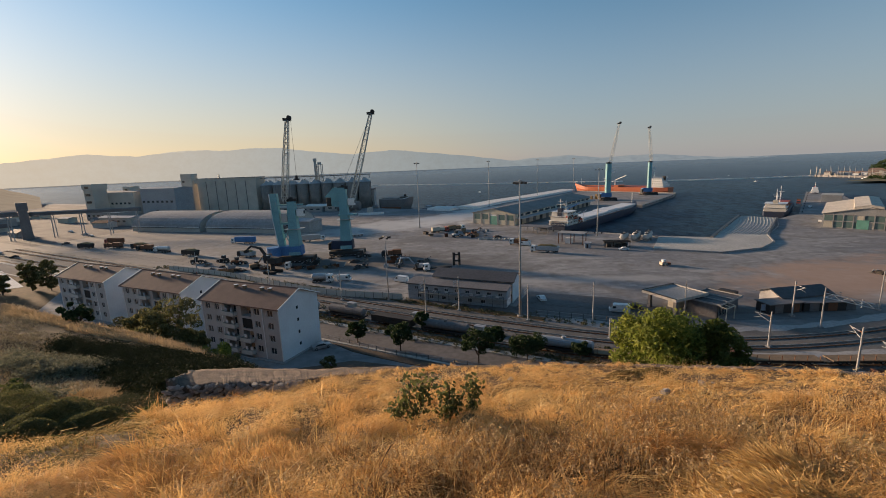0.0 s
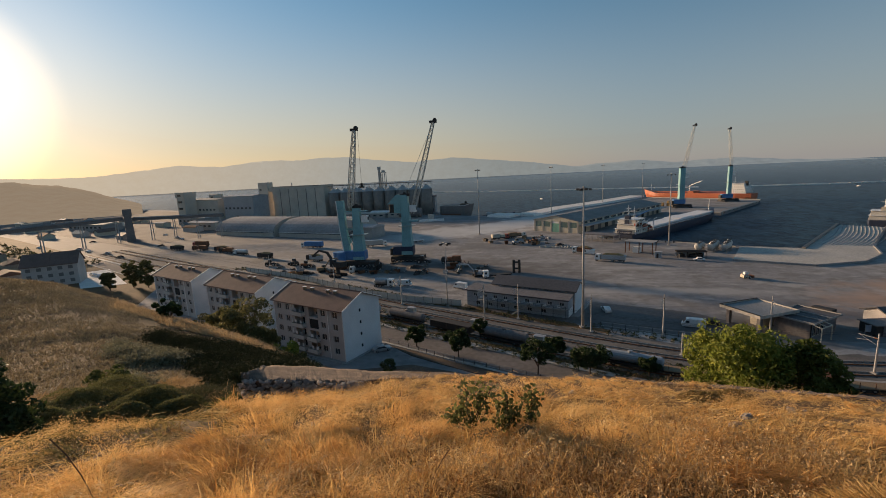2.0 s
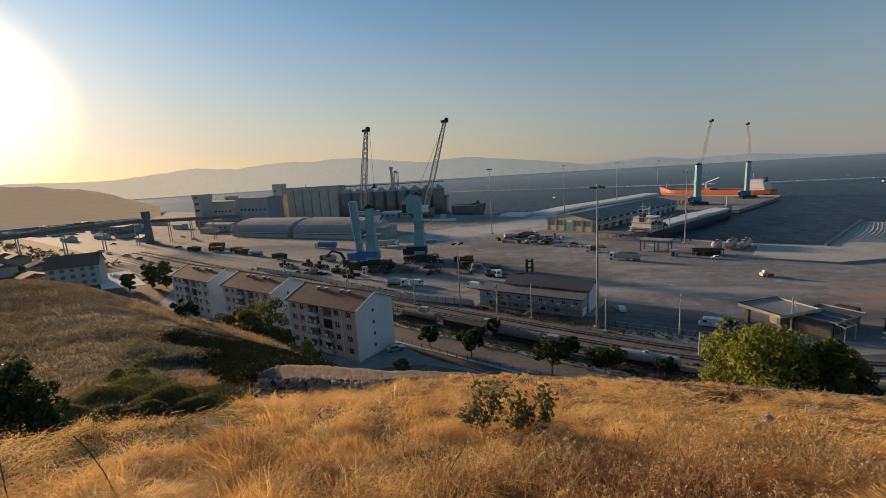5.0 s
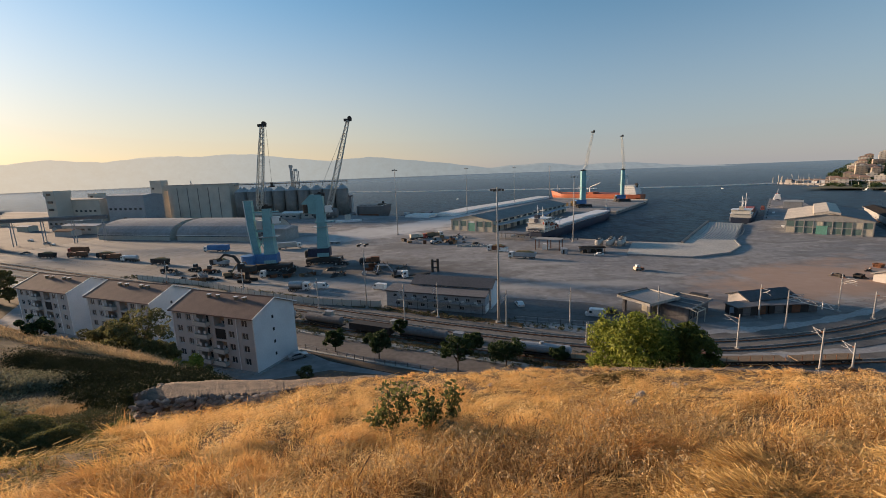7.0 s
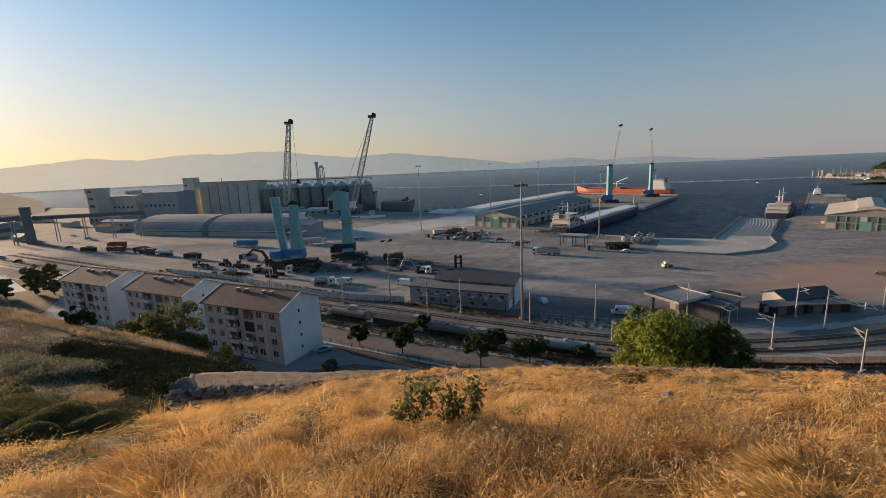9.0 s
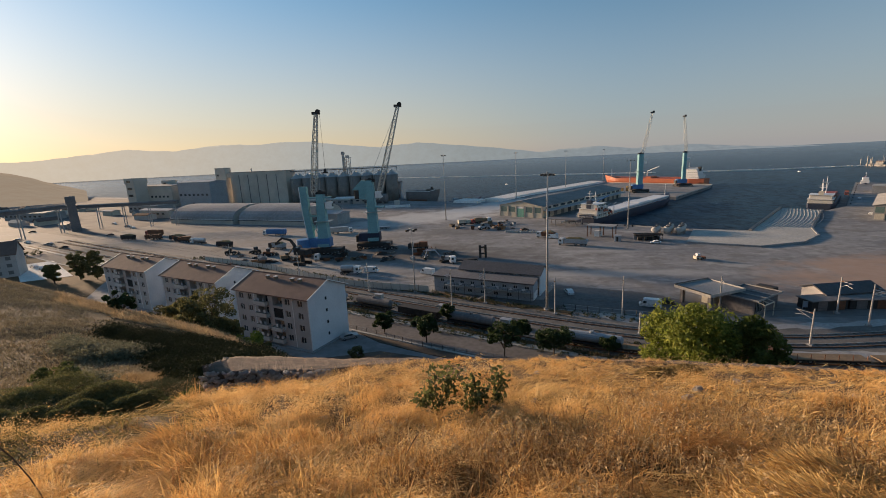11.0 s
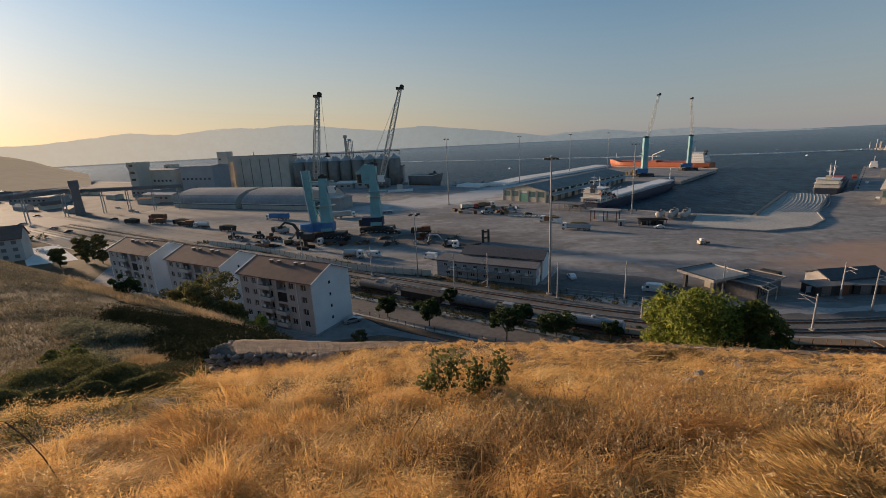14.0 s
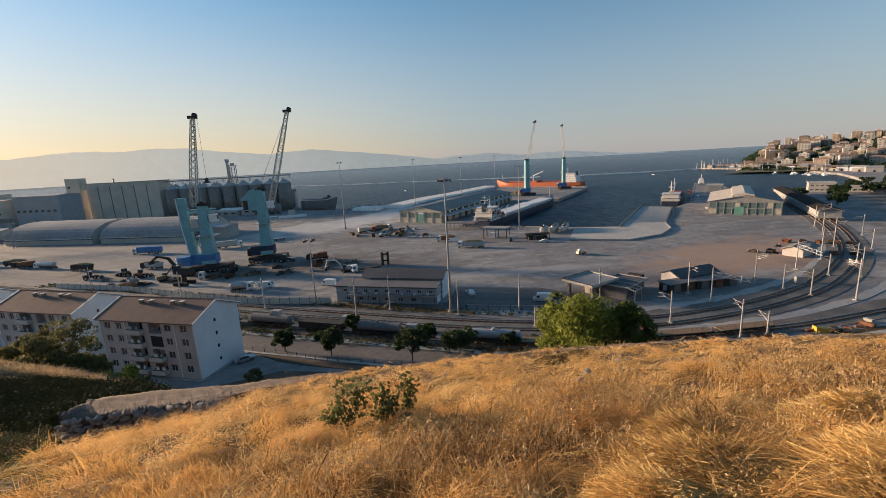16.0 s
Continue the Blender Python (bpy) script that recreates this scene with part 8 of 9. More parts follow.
# leafy saplings in the grass: stems that branch, a tuft of broad leaves at each tip
for i, (x, y, tufts) in enumerate(((-0.50, 5.08, ((-0.02, 0.0, 0.62, 0.10), (0.17, 0.05, 0.60, 0.085), (0.30, -0.02, 0.62, 0.085), (-0.10, 0.03, 0.36, 0.10), (-0.22, -0.04, 0.28, 0.09), (0.03, -0.05, 0.26, 0.10), (0.16, 0.02, 0.40, 0.07))),
                                   (0.01, 5.06, ((0.0, 0.0, 0.52, 0.085), (-0.05, 0.04, 0.40, 0.10), (0.04, -0.03, 0.28, 0.11), (-0.09, -0.02, 0.22, 0.09), (0.08, 0.02, 0.36, 0.07))),
                                   (0.30, 5.10, ((0.02, 0.0, 0.60, 0.07), (-0.04, 0.02, 0.46, 0.075), (0.0, -0.03, 0.30, 0.085), (0.07, 0.02, 0.52, 0.06))))):
    sp = thing("sapling", (x, y, float(hill(x, y)) - 0.02), 0, "leafy dark green sapling standing in dry grass", "sapling", "saplings")
    r = np.random.default_rng(90 + i)
    for k, (a, b, h, q) in enumerate(tufts):
        h *= 1.1
        stem = part("stem", Geo().path([(a * 0.1, b * 0.1, 0), (a * 0.45, b * 0.4, h * 0.5), (a, b, h * 0.97)], 0.006, 5), M["bark"], sp)
        n = int(820 * q)
        up = r.uniform(0.62, 1.08, n)
        c = np.stack([a * (0.2 + 0.8 * up), b * (0.2 + 0.8 * up), h * up], 1) + r.normal(size=(n, 3)) * q * 0.5 * np.array([1.25, 1.25, 0.6])
        v, f = leaves(c, 0.03, r, 0.2, 1.1)
        part("foliage", cloud_mesh("foliage", v, f, M["sapling_leaf"]), None, stem, "broad dull green leaves")


def blades(x, y, z, height, dx, dy, width, rng):
    """Curved tapering grass blades that lean by (dx, dy): two quads and a tip each."""
    n = len(x)
    a = rng.uniform(0, 2 * np.pi, n)
    px, py = np.cos(a) * width, np.sin(a) * width
    lean = np.hypot(dx, dy)
    rows = []
    for k, w in ((0.0, 1.0), (0.45, 0.9), (0.8, 0.6)):
        cx, cy, cz = x + dx * height * k ** 1.7, y + dy * height * k ** 1.7, z + height * (k - 0.35 * k * k * np.minimum(lean, 1.8))
        rows += [np.stack([cx - px * w, cy - py * w, cz], 1), np.stack([cx + px * w, cy + py * w, cz], 1)]
    tip = np.stack([x + dx * height, y + dy * height, z + height * (1 - 0.42 * np.minimum(lean, 1.8))], 1)
    v = np.stack(rows + [tip], 1).reshape(-1, 3)
    b = np.arange(n)[:, None] * 7
    tri = np.concatenate([b + np.array([[0, 1, 3]]), b + np.array([[0, 3, 2]]), b + np.array([[2, 3, 5]]), b + np.array([[2, 5, 4]]), b + np.array([[4, 5, 6]])], 0)
    return v, tri


_r = np.random.default_rng(41)
_d, _a = np.sqrt(_r.uniform(1.8 ** 2, 13.5 ** 2, 1500)), np.radians(_r.uniform(-68, 68, 1500))
MOUND_X, MOUND_Y = _d * np.sin(_a), _d * np.cos(_a)
MOUND_R, MOUND_H = _r.uniform(0.13, 0.34, 1500), 0.3 + 0.9 * _r.uniform(0, 1, 1500) ** 1.3
# the heaps fall over towards the south-east, each in its own way
MOUND_LEAN = np.stack([0.40 + 0.55 * fbm(MOUND_X, MOUND_Y, 0.7, 9.0) + _r.normal(0, 0.35, 1500), -0.75 + 0.5 * fbm(MOUND_X, MOUND_Y, 0.8, 11.0) + _r.normal(0, 0.35, 1500)], 1)


def mounds(x, y):
    """How far up a clump of grass a place lies (0 in the gaps between, 1 and more on top), and which clump it is."""
    top, which = np.zeros(len(x)), np.zeros(len(x), int)
    for i in range(0, len(x), 4000):
        q = ((x[i:i + 4000, None] - MOUND_X) ** 2 + (y[i:i + 4000, None] - MOUND_Y) ** 2) / MOUND_R ** 2
        h = MOUND_H * np.exp(-q)
        which[i:i + 4000] = h.argmax(1)
        top[i:i + 4000] = h.max(1)
    return top, which


def grass_patch(name, tufts, per, d0, d1, az0, az1, hgt, wid, spread, material, label, seed, cut=None, dens=0.0, swirl=0.85, scale=1.0, taper=True, loose=0.42):
    """Tufts of blades that fan out from their roots and lie over with the wind, thick in drifts and thin between."""
    r = np.random.default_rng(seed)
    d = np.sqrt(r.uniform(d0 ** 2, d1 ** 2, tufts))
    a = np.radians(r.uniform(az0, az1, tufts))
    x, y = d * np.sin(a), d * np.cos(a)
    k = fbm(x, y, 1.5 * scale, 4.0) * 0.5 + fbm(x, y, 3.7 * scale, 7.0) * 0.5
    keep = r.uniform(size=tufts) < 0.6 + 0.75 * k + dens
    if cut is not None:
        keep &= cut(x, y, np.degrees(a), d)
    x, y, k = x[keep], y[keep], k[keep]
    m = len(x)
    th = hgt * np.exp(np.clip(r.normal(0, 0.26, m), -0.6, 0.42)) * (1 + 0.5 * np.clip(k, -0.7, 1))
    wx = 0.18 + swirl * fbm(x, y, 1.3 * scale, 9.0) + r.normal(0, 0.25, m)
    wy = -0.05 + swirl * fbm(x, y, 1.6 * scale, 11.0) + r.normal(0, 0.25, m)
    if taper:
        top, which = mounds(x, y)
        th = th * (0.22 + 1.25 * top)
        wx, wy = 0.3 * wx + 1.0 * MOUND_LEAN[which, 0], 0.3 * wy + 1.0 * MOUND_LEAN[which, 1]
    rep = lambda q: np.repeat(q, per)
    n = m * per
    ang, rad = r.uniform(0, 2 * np.pi, n), np.sqrt(r.uniform(0, 1, n))
    bx, by = rep(x) + spread * rad * np.cos(ang) * 0.5, rep(y) + spread * rad * np.sin(ang) * 0.5
    h = rep(th) * r.uniform(0.4, 1.1, n) * np.clip((np.minimum(edge_distance(np.degrees(np.arctan2(bx, by))), 14) - np.hypot(bx, by)) / 3.0, 0.38, 1.0) if taper else rep(th) * r.uniform(0.45, 1.15, n)
    dx = rep(wx) + (0.35 if taper else 0.6) * rad * np.cos(ang) + r.normal(0, loose, n)
    dy = rep(wy) + (0.35 if taper else 0.6) * rad * np.sin(ang) + r.normal(0, loose, n)
    v, f = blades(bx, by, hill(bx, by) - 0.02, h, dx, dy, wid * r.uniform(0.6, 1.4, n), r)
    return tagged(new(name, cloud_mesh(name, v, f, material)), label, "grass", kind="stuff")


on_terrace = lambda x, y, az, d: d < np.minimum(edge_distance(az), 14) - 0.12 + 0.15 * fbm(x, y, 3.0, 2.0)
off_wall = lambda x, y, az, d: on_terrace(x, y, az, d) & ~((az < -3) & (az > -36.5) & (d > near_edge(az) - 0.05 - 0.4 * np.clip((-24 - az) / 8, 0, 1) * (fbm(x, y, 2.0, 5.0) > -0.2)))
def weedy(x, y):
    """Where dark dead weeds smother the grass."""
    return sum(a * np.exp(-((x - cx) ** 2 + (y - cy) ** 2) / s ** 2) for cx, cy, s, a in ((-1.1, 4.1, 0.35, 0.5), (-0.1, 3.4, 0.7, 0.85), (0.8, 3.9, 0.55, 0.8), (1.7, 3.2, 0.6, 0.85), (3.0, 4.2, 0.6, 0.7), (3.2, 3.0, 0.45, 0.8), (4.9, 3.4, 0.8, 0.8), (4.3, 2.5, 0.5, 0.8), (-3.2, 3.4, 0.5, 0.5), (2.2, 5.6, 0.6, 0.5), (6.4, 5.4, 0.8, 0.6), (-2.6, 5.6, 0.35, 0.6), (-4.4, 4.6, 0.4, 0.6), (-1.9, 3.0, 0.4, 0.7), (0.9, 2.5, 0.35, 0.7), (2.0, 4.4, 0.4, 0.7), (1.6, 6.6, 0.4, 0.6), (3.9, 5.9, 0.45, 0.6), (5.4, 4.6, 0.4, 0.7), (4.6, 7.2, 0.5, 0.6), (-0.4, 7.2, 0.4, 0.5)))


off_weeds = lambda x, y, az, d: (np.random.default_rng(3).uniform(size=x.shape) > 1.1 * weedy(x, y)) & (hollow(x, y) < 0.45)
grass_patch("near_grass", 14500, 18, 2.0, 5.6, -64, 66, 0.28, 0.0023, 0.22, M["grass"], "tall dry golden grass tangled by the wind", 1, cut=off_weeds, dens=0.2, loose=0.52)
grass_patch("upright_grass", 2600, 9, 2.0, 6.5, -60, 66, 0.22, 0.0019, 0.20, M["grass"], "upright dry stems among the fallen grass", 15, cut=off_weeds, dens=-0.2, swirl=0.3, loose=0.3)
grass_patch("mid_grass", 17000, 12, 5.6, 13.0, -38, 66, 0.24, 0.0042, 0.28, M["grass"], "dry golden grass covering the terrace in drifts", 2, cut=off_wall, dens=0.3, loose=0.36)
grass_patch("side_grass", 12000, 10, 5.2, 13.0, -66, -37, 0.11, 0.0045, 0.22, M["side_grass"], "short sparse dry grass and thistles", 3, cut=off_wall, dens=0.05)
grass_patch("short_stubble", 15000, 7, 2.2, 12.5, -66, 66, 0.12, 0.0032, 0.30, M["stubble"], "short matted straw stubble under the grass", 4, cut=lambda x, y, az, d: off_wall(x, y, az, d) & (weedy(x, y) < 0.45) & (hollow(x, y) < 0.35))

in_weeds = lambda x, y, az, d: (weedy(x, y) + 0.3 * fbm(x, y, 3.0, 1.0) > 0.5) & (np.random.default_rng(8).uniform(size=x.shape) > 1.1 * hollow(x, y))
grass_patch("weed_growth", 5000, 12, 2.2, 6.5, -45, 66, 0.22, 0.0032, 0.26, M["brown_weed"], "dark brown dead weeds tangled in the dry grass", 5, cut=in_weeds, dens=0.5, scale=0.6)
grass_patch("weed_growth_side", 6500, 12, 5.0, 12.5, -66, -37, 0.12, 0.006, 0.3, M["weeds"], "low green weeds among sparse grass", 6, cut=off_wall, dens=0.0, scale=0.6)
grass_patch("gully_edge_grass", 3600, 8, 10.8, 15.5, -60, -40, 0.14, 0.005, 0.3, M["side_grass"], "olive and straw grass along the lip of the gully", 12, dens=0.25, swirl=0.4, taper=False)
grass_patch("gully_grass", 9000, 8, 14.5, 27, -62, -37, 0.20, 0.011, 0.45, M["gully_grass"], "tan dry grass on the floor of the gully", 13, dens=0.35, swirl=0.4, scale=0.4, taper=False)
# broken straw lying every way over the grass, thickest in beaten-down hollows
r = np.random.default_rng(29)
n = 42000
d = np.sqrt(r.uniform(2.0 ** 2, 10.5 ** 2, n))
az = r.uniform(-60, 64, n)
x, y = d * np.sin(np.radians(az)), d * np.cos(np.radians(az))
k = fbm(x, y, 0.9, 6.0) + 0.6 * fbm(x, y, 2.1, 3.0)
keep = (r.uniform(size=n) < (0.25 + 0.7 * k) * np.clip((9.5 - d) / 4.5, 0.25, 1)) & off_wall(x, y, az, d) & (weedy(x, y) < 0.4) & (hollow(x, y) < 0.5)
x, y, k = x[keep], y[keep], k[keep]
m = len(x)
a = 0.5 + 1.2 * fbm(x, y, 0.8, 8.0) + r.normal(0, 0.7, m)
length = r.uniform(0.07, 0.27, m)
up = r.uniform(0.03, 0.20, m)
p0 = np.stack([x - np.cos(a) * length / 2, y - np.sin(a) * length / 2, np.zeros(m)], 1)
p1 = np.stack([x + np.cos(a) * length / 2, y + np.sin(a) * length / 2, np.zeros(m)], 1)
p0[:, 2] = hill(p0[:, 0], p0[:, 1]) + up * r.uniform(0.3, 1.0, m)
p1[:, 2] = hill(p1[:, 0], p1[:, 1]) + up * r.uniform(0.5, 1.4, m)
w = np.stack([np.zeros(m), np.zeros(m), r.uniform(0.0009, 0.0024, m) * np.clip(np.hypot(x, y) / 4, 0.8, 2)], 1)
side = np.stack([-np.sin(a), np.cos(a), np.zeros(m)], 1) * w[:, 2:3]
v = np.stack([p0 - w - side, p0 + w + side, p1 + w * 0.4 + side * 0.4, p1 - w * 0.4 - side * 0.4], 1).reshape(-1, 3)
tagged(new("broken_straw", cloud_mesh("broken_straw", v, np.arange(4 * m).reshape(m, 4), M["straw"])), "broken pale straw lying over the grass", "straw", kind="stuff")
# feathery seed heads that gather into soft clouds over the tops
pick = r.integers(0, 1500, 6400)
x, y = MOUND_X[pick] + r.normal(0, 0.45, 6400) * MOUND_R[pick], MOUND_Y[pick] + r.normal(0, 0.45, 6400) * MOUND_R[pick]
d, az = np.hypot(x, y), np.degrees(np.arctan2(x, y))
soft_top = fbm(MOUND_X, MOUND_Y, 0.8, 3.0)[pick] > -0.45
keep = (d > 2.1) & (d < 11.5) & off_wall(x, y, az, d) & soft_top & (r.uniform(size=6400) > 1.15 * weedy(x, y)) & (hollow(x, y) < 0.3)
x, y, d, az, pick = x[keep], y[keep], d[keep], az[keep], pick[keep]
m, per = len(x), 66
low = np.clip((np.minimum(edge_distance(az), 14) - d) / 3.0, 0.38, 1.0)
top, _ = mounds(x, y)
c = np.stack([x, y, hill(x, y) + low * (0.04 + 0.19 * top * r.uniform(0.7, 1.25, m))], 1)
way = np.stack([MOUND_LEAN[pick, 0], MOUND_LEAN[pick, 1], np.full(m, -0.3)], 1)
spread = (r.uniform(0.035, 0.08, m) * low)[:, None]
c = np.repeat(c, per, 0) + r.normal(size=(m * per, 3)) * np.repeat(spread, per, 0) * np.array([1, 1, 0.6]) + np.repeat(way * spread, per, 0) * r.normal(0.5, 1.1, (m * per, 1))
c[:, 2] = np.maximum(c[:, 2], hill(c[:, 0], c[:, 1]) + 0.02)
v, f = leaves(c, 0.0042, r, 0.0, 3.4)
tagged(new("seed_heads", cloud_mesh("seed_heads", v, f, M["fluff"])), "feathery golden seed heads of the dry grass", "grass", kind="stuff")
# combed heaps of cut straw in the nearest grass
n = 20000
pick = r.integers(0, 5, n)
cx, cy, sx, sy = (np.array(q)[pick] for q in ((2.3, 2.75, 3.3, 1.7, 4.4), (2.55, 3.1, 2.05, 2.2, 3.0), (0.42, 0.30, 0.50, 0.25, 0.35), (0.30, 0.2, 0.28, 0.2, 0.25)))
u, w = r.normal(size=n), r.normal(size=n)
x, y = cx + u * sx, cy + w * sy
lift = 0.24 * np.exp(-(u ** 2 + w ** 2) / 2) * r.uniform(0.4, 1.1, n) + 0.05
a = -0.9 + 0.9 * fbm(x, y, 2.4, 3.0) + r.normal(0, 0.95, n)
length = r.uniform(0.12, 0.42, n)
ends = []
for q in (-0.5, 0.5):
    ex, ey = x + np.cos(a) * length * q, y + np.sin(a) * length * q
    ends.append(np.stack([ex, ey, hill(ex, ey) + lift * (1.1 - 0.5 * (q > 0)) + r.normal(0, 0.015, n)], 1))
roll = r.uniform(0, np.pi, n)
side = np.stack([-np.sin(a) * np.cos(roll), np.cos(a) * np.cos(roll), np.abs(np.sin(roll)) + 0.25], 1) * r.uniform(0.0010, 0.0027, n)[:, None]
v = np.stack([ends[0] - side, ends[0] + side, ends[1] + side * 0.5, ends[1] - side * 0.5], 1).reshape(-1, 3)
tagged(new("straw_heap", cloud_mesh("straw_heap", v, np.arange(4 * n).reshape(n, 4), M["straw"])), "combed heaps of pale straw lying in the grass", "straw", kind="stuff")
# dead stalks tangled over the hollows and through the weeds
def stalk_tangle(name, n, material, label, thick, base=0.0, over=0.45, most=2.2, tall=0.34):
    x, y = r.uniform(-2.6, 6.4, n), r.uniform(1.9, 5.4, n)
    keep = r.uniform(size=n) < base + 0.9 * hollow(x, y) * (base == 0) + over * weedy(x, y)
    x, y = x[keep], y[keep]
    m = len(x)
    a, lean = r.uniform(0, 2 * np.pi, m), r.uniform(0.1, most, m)
    v, f = blades(x, y, hill(x, y) - 0.02, r.uniform(0.10, tall, m), lean * np.cos(a), lean * np.sin(a), thick * r.uniform(0.6, 1.4, m), r)
    tagged(new(name, cloud_mesh(name, v, f, material)), label, "weeds", kind="stuff")


stalk_tangle("dead_stalks", 15000, M["brown_weed"], "dark dead stalks tangled over the hollows", 0.0022)
stalk_tangle("pale_stalks", 7000, M["thistle"], "pale dry stalks lying across the dead weeds", 0.0018)
stalk_tangle("coarse_stems", 30000, M["coarse"], "broad dry stems and leaves standing among dead weeds", 0.0052, 0.10, 0.75, 1.0, 0.34)
stalk_tangle("long_stems", 2200, M["straw"], "long pale bent stems leaning over the grass", 0.0046, 0.25, 0.4, 1.7, 0.42)
# small dry flower heads on the dead weeds
n = 9000
x, y = r.uniform(-2.2, 6.8, n), r.uniform(2.0, 5.8, n)
keep = r.uniform(size=n) < weedy(x, y) * 0.9 - 0.8 * hollow(x, y)
x, y = x[keep], y[keep]
c = np.stack([x, y, hill(x, y) + r.uniform(0.06, 0.30, len(x))], 1)
c = np.repeat(c, 12, 0) + r.normal(size=(len(x) * 12, 3)) * 0.018
v, f = leaves(c, 0.0095, r, 0.0, 1.7)
tagged(new("weed_heads", cloud_mesh("weed_heads", v, f, M["thistle"])), "small pale dry flower heads on dead weeds", "weeds", kind="stuff")
for i, (bx, by, top) in enumerate(((-3.47, 2.75, (-0.19, -0.1, 0.69)), (-4.23, 2.48, (-0.08, 0.06, 0.37)), (-0.71, 3.45, (0.15, 0.1, 0.29)))):
    st = thing("dry_stalk", (bx, by, float(hill(bx, by)) - 0.02), 0, "thin dark dry stalk leaning out of the grass", "stalk", "dry stalks")
    part("stem", Geo().path([(0, 0, 0), (top[0] * 0.3, top[1] * 0.3, top[2] * 0.45), (top[0] * 0.62, top[1] * 0.6, top[2] * 0.75), top], 0.0045, 6), M["bark"], st)
# dry thistle heads and flecks among the stems
r = np.random.default_rng(23)
d = np.sqrt(r.uniform(2.4 ** 2, 9.5 ** 2, 900))
az = np.radians(r.uniform(-40, 62, 900))
x, y = d * np.sin(az), d * np.cos(az)
keep = (fbm(x, y, 1.1, 5.0) + 0.5 * fbm(x, y, 2.7, 1.0) > 0.35) & (hollow(x, y) < 0.3)
pts = []
for cx, cy in zip(x[keep], y[keep]):
    p = r.normal(size=(60, 3)) * np.array([0.13, 0.13, 0.09])
    pts.append(np.array([cx, cy, float(hill(cx, cy)) + 0.16]) + p)
v, f = leaves(np.concatenate(pts), 0.009, r, 0.0, 1.3)
tagged(new("dry_thistles", cloud_mesh("dry_thistles", v, f, M["thistle"])), "pale dry thistle heads scattered through the grass", "thistles", kind="stuff")
on_spur = lambda x, y, az, d: (d > np.minimum(edge_distance(az), 14) + 0.3) & (d < np.interp(az, AZ, RIDGE_D) + 6) & ~((np.abs(az + 37) < 8) & (d < 0.86 * np.interp(az, AZ, RIDGE_D)) & (fbm(x, y, 0.4, 2.0) < 0.45))
grass_patch("spur_grass", 44000, 7, 16, 98, -66, -24, 0.26, 0.022, 1.2, M["spur_grass"], "dry muted grass on the spur", 7, cut=on_spur, dens=0.5, scale=0.06, taper=False)
on_crest = lambda x, y, az, d: np.abs(d - np.interp(az, AZ, RIDGE_D) + 3.0) < 7.0
grass_patch("crest_grass", 15000, 6, 40, 80, -47, -24, 0.62, 0.022, 0.8, M["crest_grass"], "sunlit golden grass along the spur's crest", 8, cut=on_crest, scale=0.1, taper=False)
# dark scrub on the spur: scattered bushes, and a thicket that fills the fold under the crest
r = np.random.default_rng(17)


def scrub_cover(name, spots, material, label, each, leaf):
    pts = []
    for cx, cy, s, tall in spots:
        p = r.normal(size=(each, 3))
        p /= np.linalg.norm(p, axis=1, keepdims=True)
        p *= r.uniform(0.45, 1.0, (each, 1)) ** 0.5
        p[:, 2] = np.abs(p[:, 2]) * tall
        pts.append(np.array([cx, cy, float(hill(cx, cy)) - 0.1]) + p * s)
    v, f = leaves(np.concatenate(pts), leaf, r)
    tagged(new(name, cloud_mesh(name, v, f, material)), label, "scrub", kind="stuff")


n = 2600
d, az = np.sqrt(r.uniform(14 ** 2, 92 ** 2, n)), r.uniform(-66, -26, n)
x, y = d * np.sin(np.radians(az)), d * np.cos(np.radians(az))
k = fbm(x, y, 0.13, 3.0) * 0.6 + fbm(x, y, 0.31, 6.0) * 0.4
keep = (r.uniform(size=n) < 1.5 * (k - 0.22)) & (d < np.interp(az, AZ, RIDGE_D) - 11)
scrub_cover("spur_scrub", [(p, q, r.uniform(0.4, 1.1) * (0.5 + t / 100), 0.55) for p, q, t in zip(x[keep], y[keep], d[keep])], M["spur_leaf"], "low dusty dark scrub dotted over the spur", 150, 0.05)
# thicket in the fold: its shade is put into the leaf colour
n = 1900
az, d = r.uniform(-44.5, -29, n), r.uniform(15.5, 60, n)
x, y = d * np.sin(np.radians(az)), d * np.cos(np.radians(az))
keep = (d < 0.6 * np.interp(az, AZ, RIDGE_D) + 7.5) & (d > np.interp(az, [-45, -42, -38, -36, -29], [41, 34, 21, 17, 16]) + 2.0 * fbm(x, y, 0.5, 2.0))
scrub_cover("fold_thicket", [(p, q, r.uniform(0.6, 1.5), 0.7) for p, q in zip(x[keep], y[keep])], M["fold_shade_leaf"], "green thicket filling the spur's fold, coloured dark for its shade", 300, 0.04)
n = 520
az, d = r.uniform(-48, -37.5, n), r.uniform(24, 40, n)
x, y = d * np.sin(np.radians(az)), d * np.cos(np.radians(az))
keep = (d < np.interp(az, [-48, -43, -37], [41, 36, 31])) & (fbm(x, y, 0.45, 6.0) > 0.1)
scrub_cover("grey_scrub", [(p, q, r.uniform(0.5, 1.2), 0.8) for p, q in zip(x[keep], y[keep])], M["grey_leaf"], "pale grey-green bushes at the edge of the thicket", 200, 0.05)

# the stone wall at the terrace edge
wall = thing("terrace_wall", (0, 0, 0), 0, "rough dry-stone retaining wall with worn earth top", "stone wall")


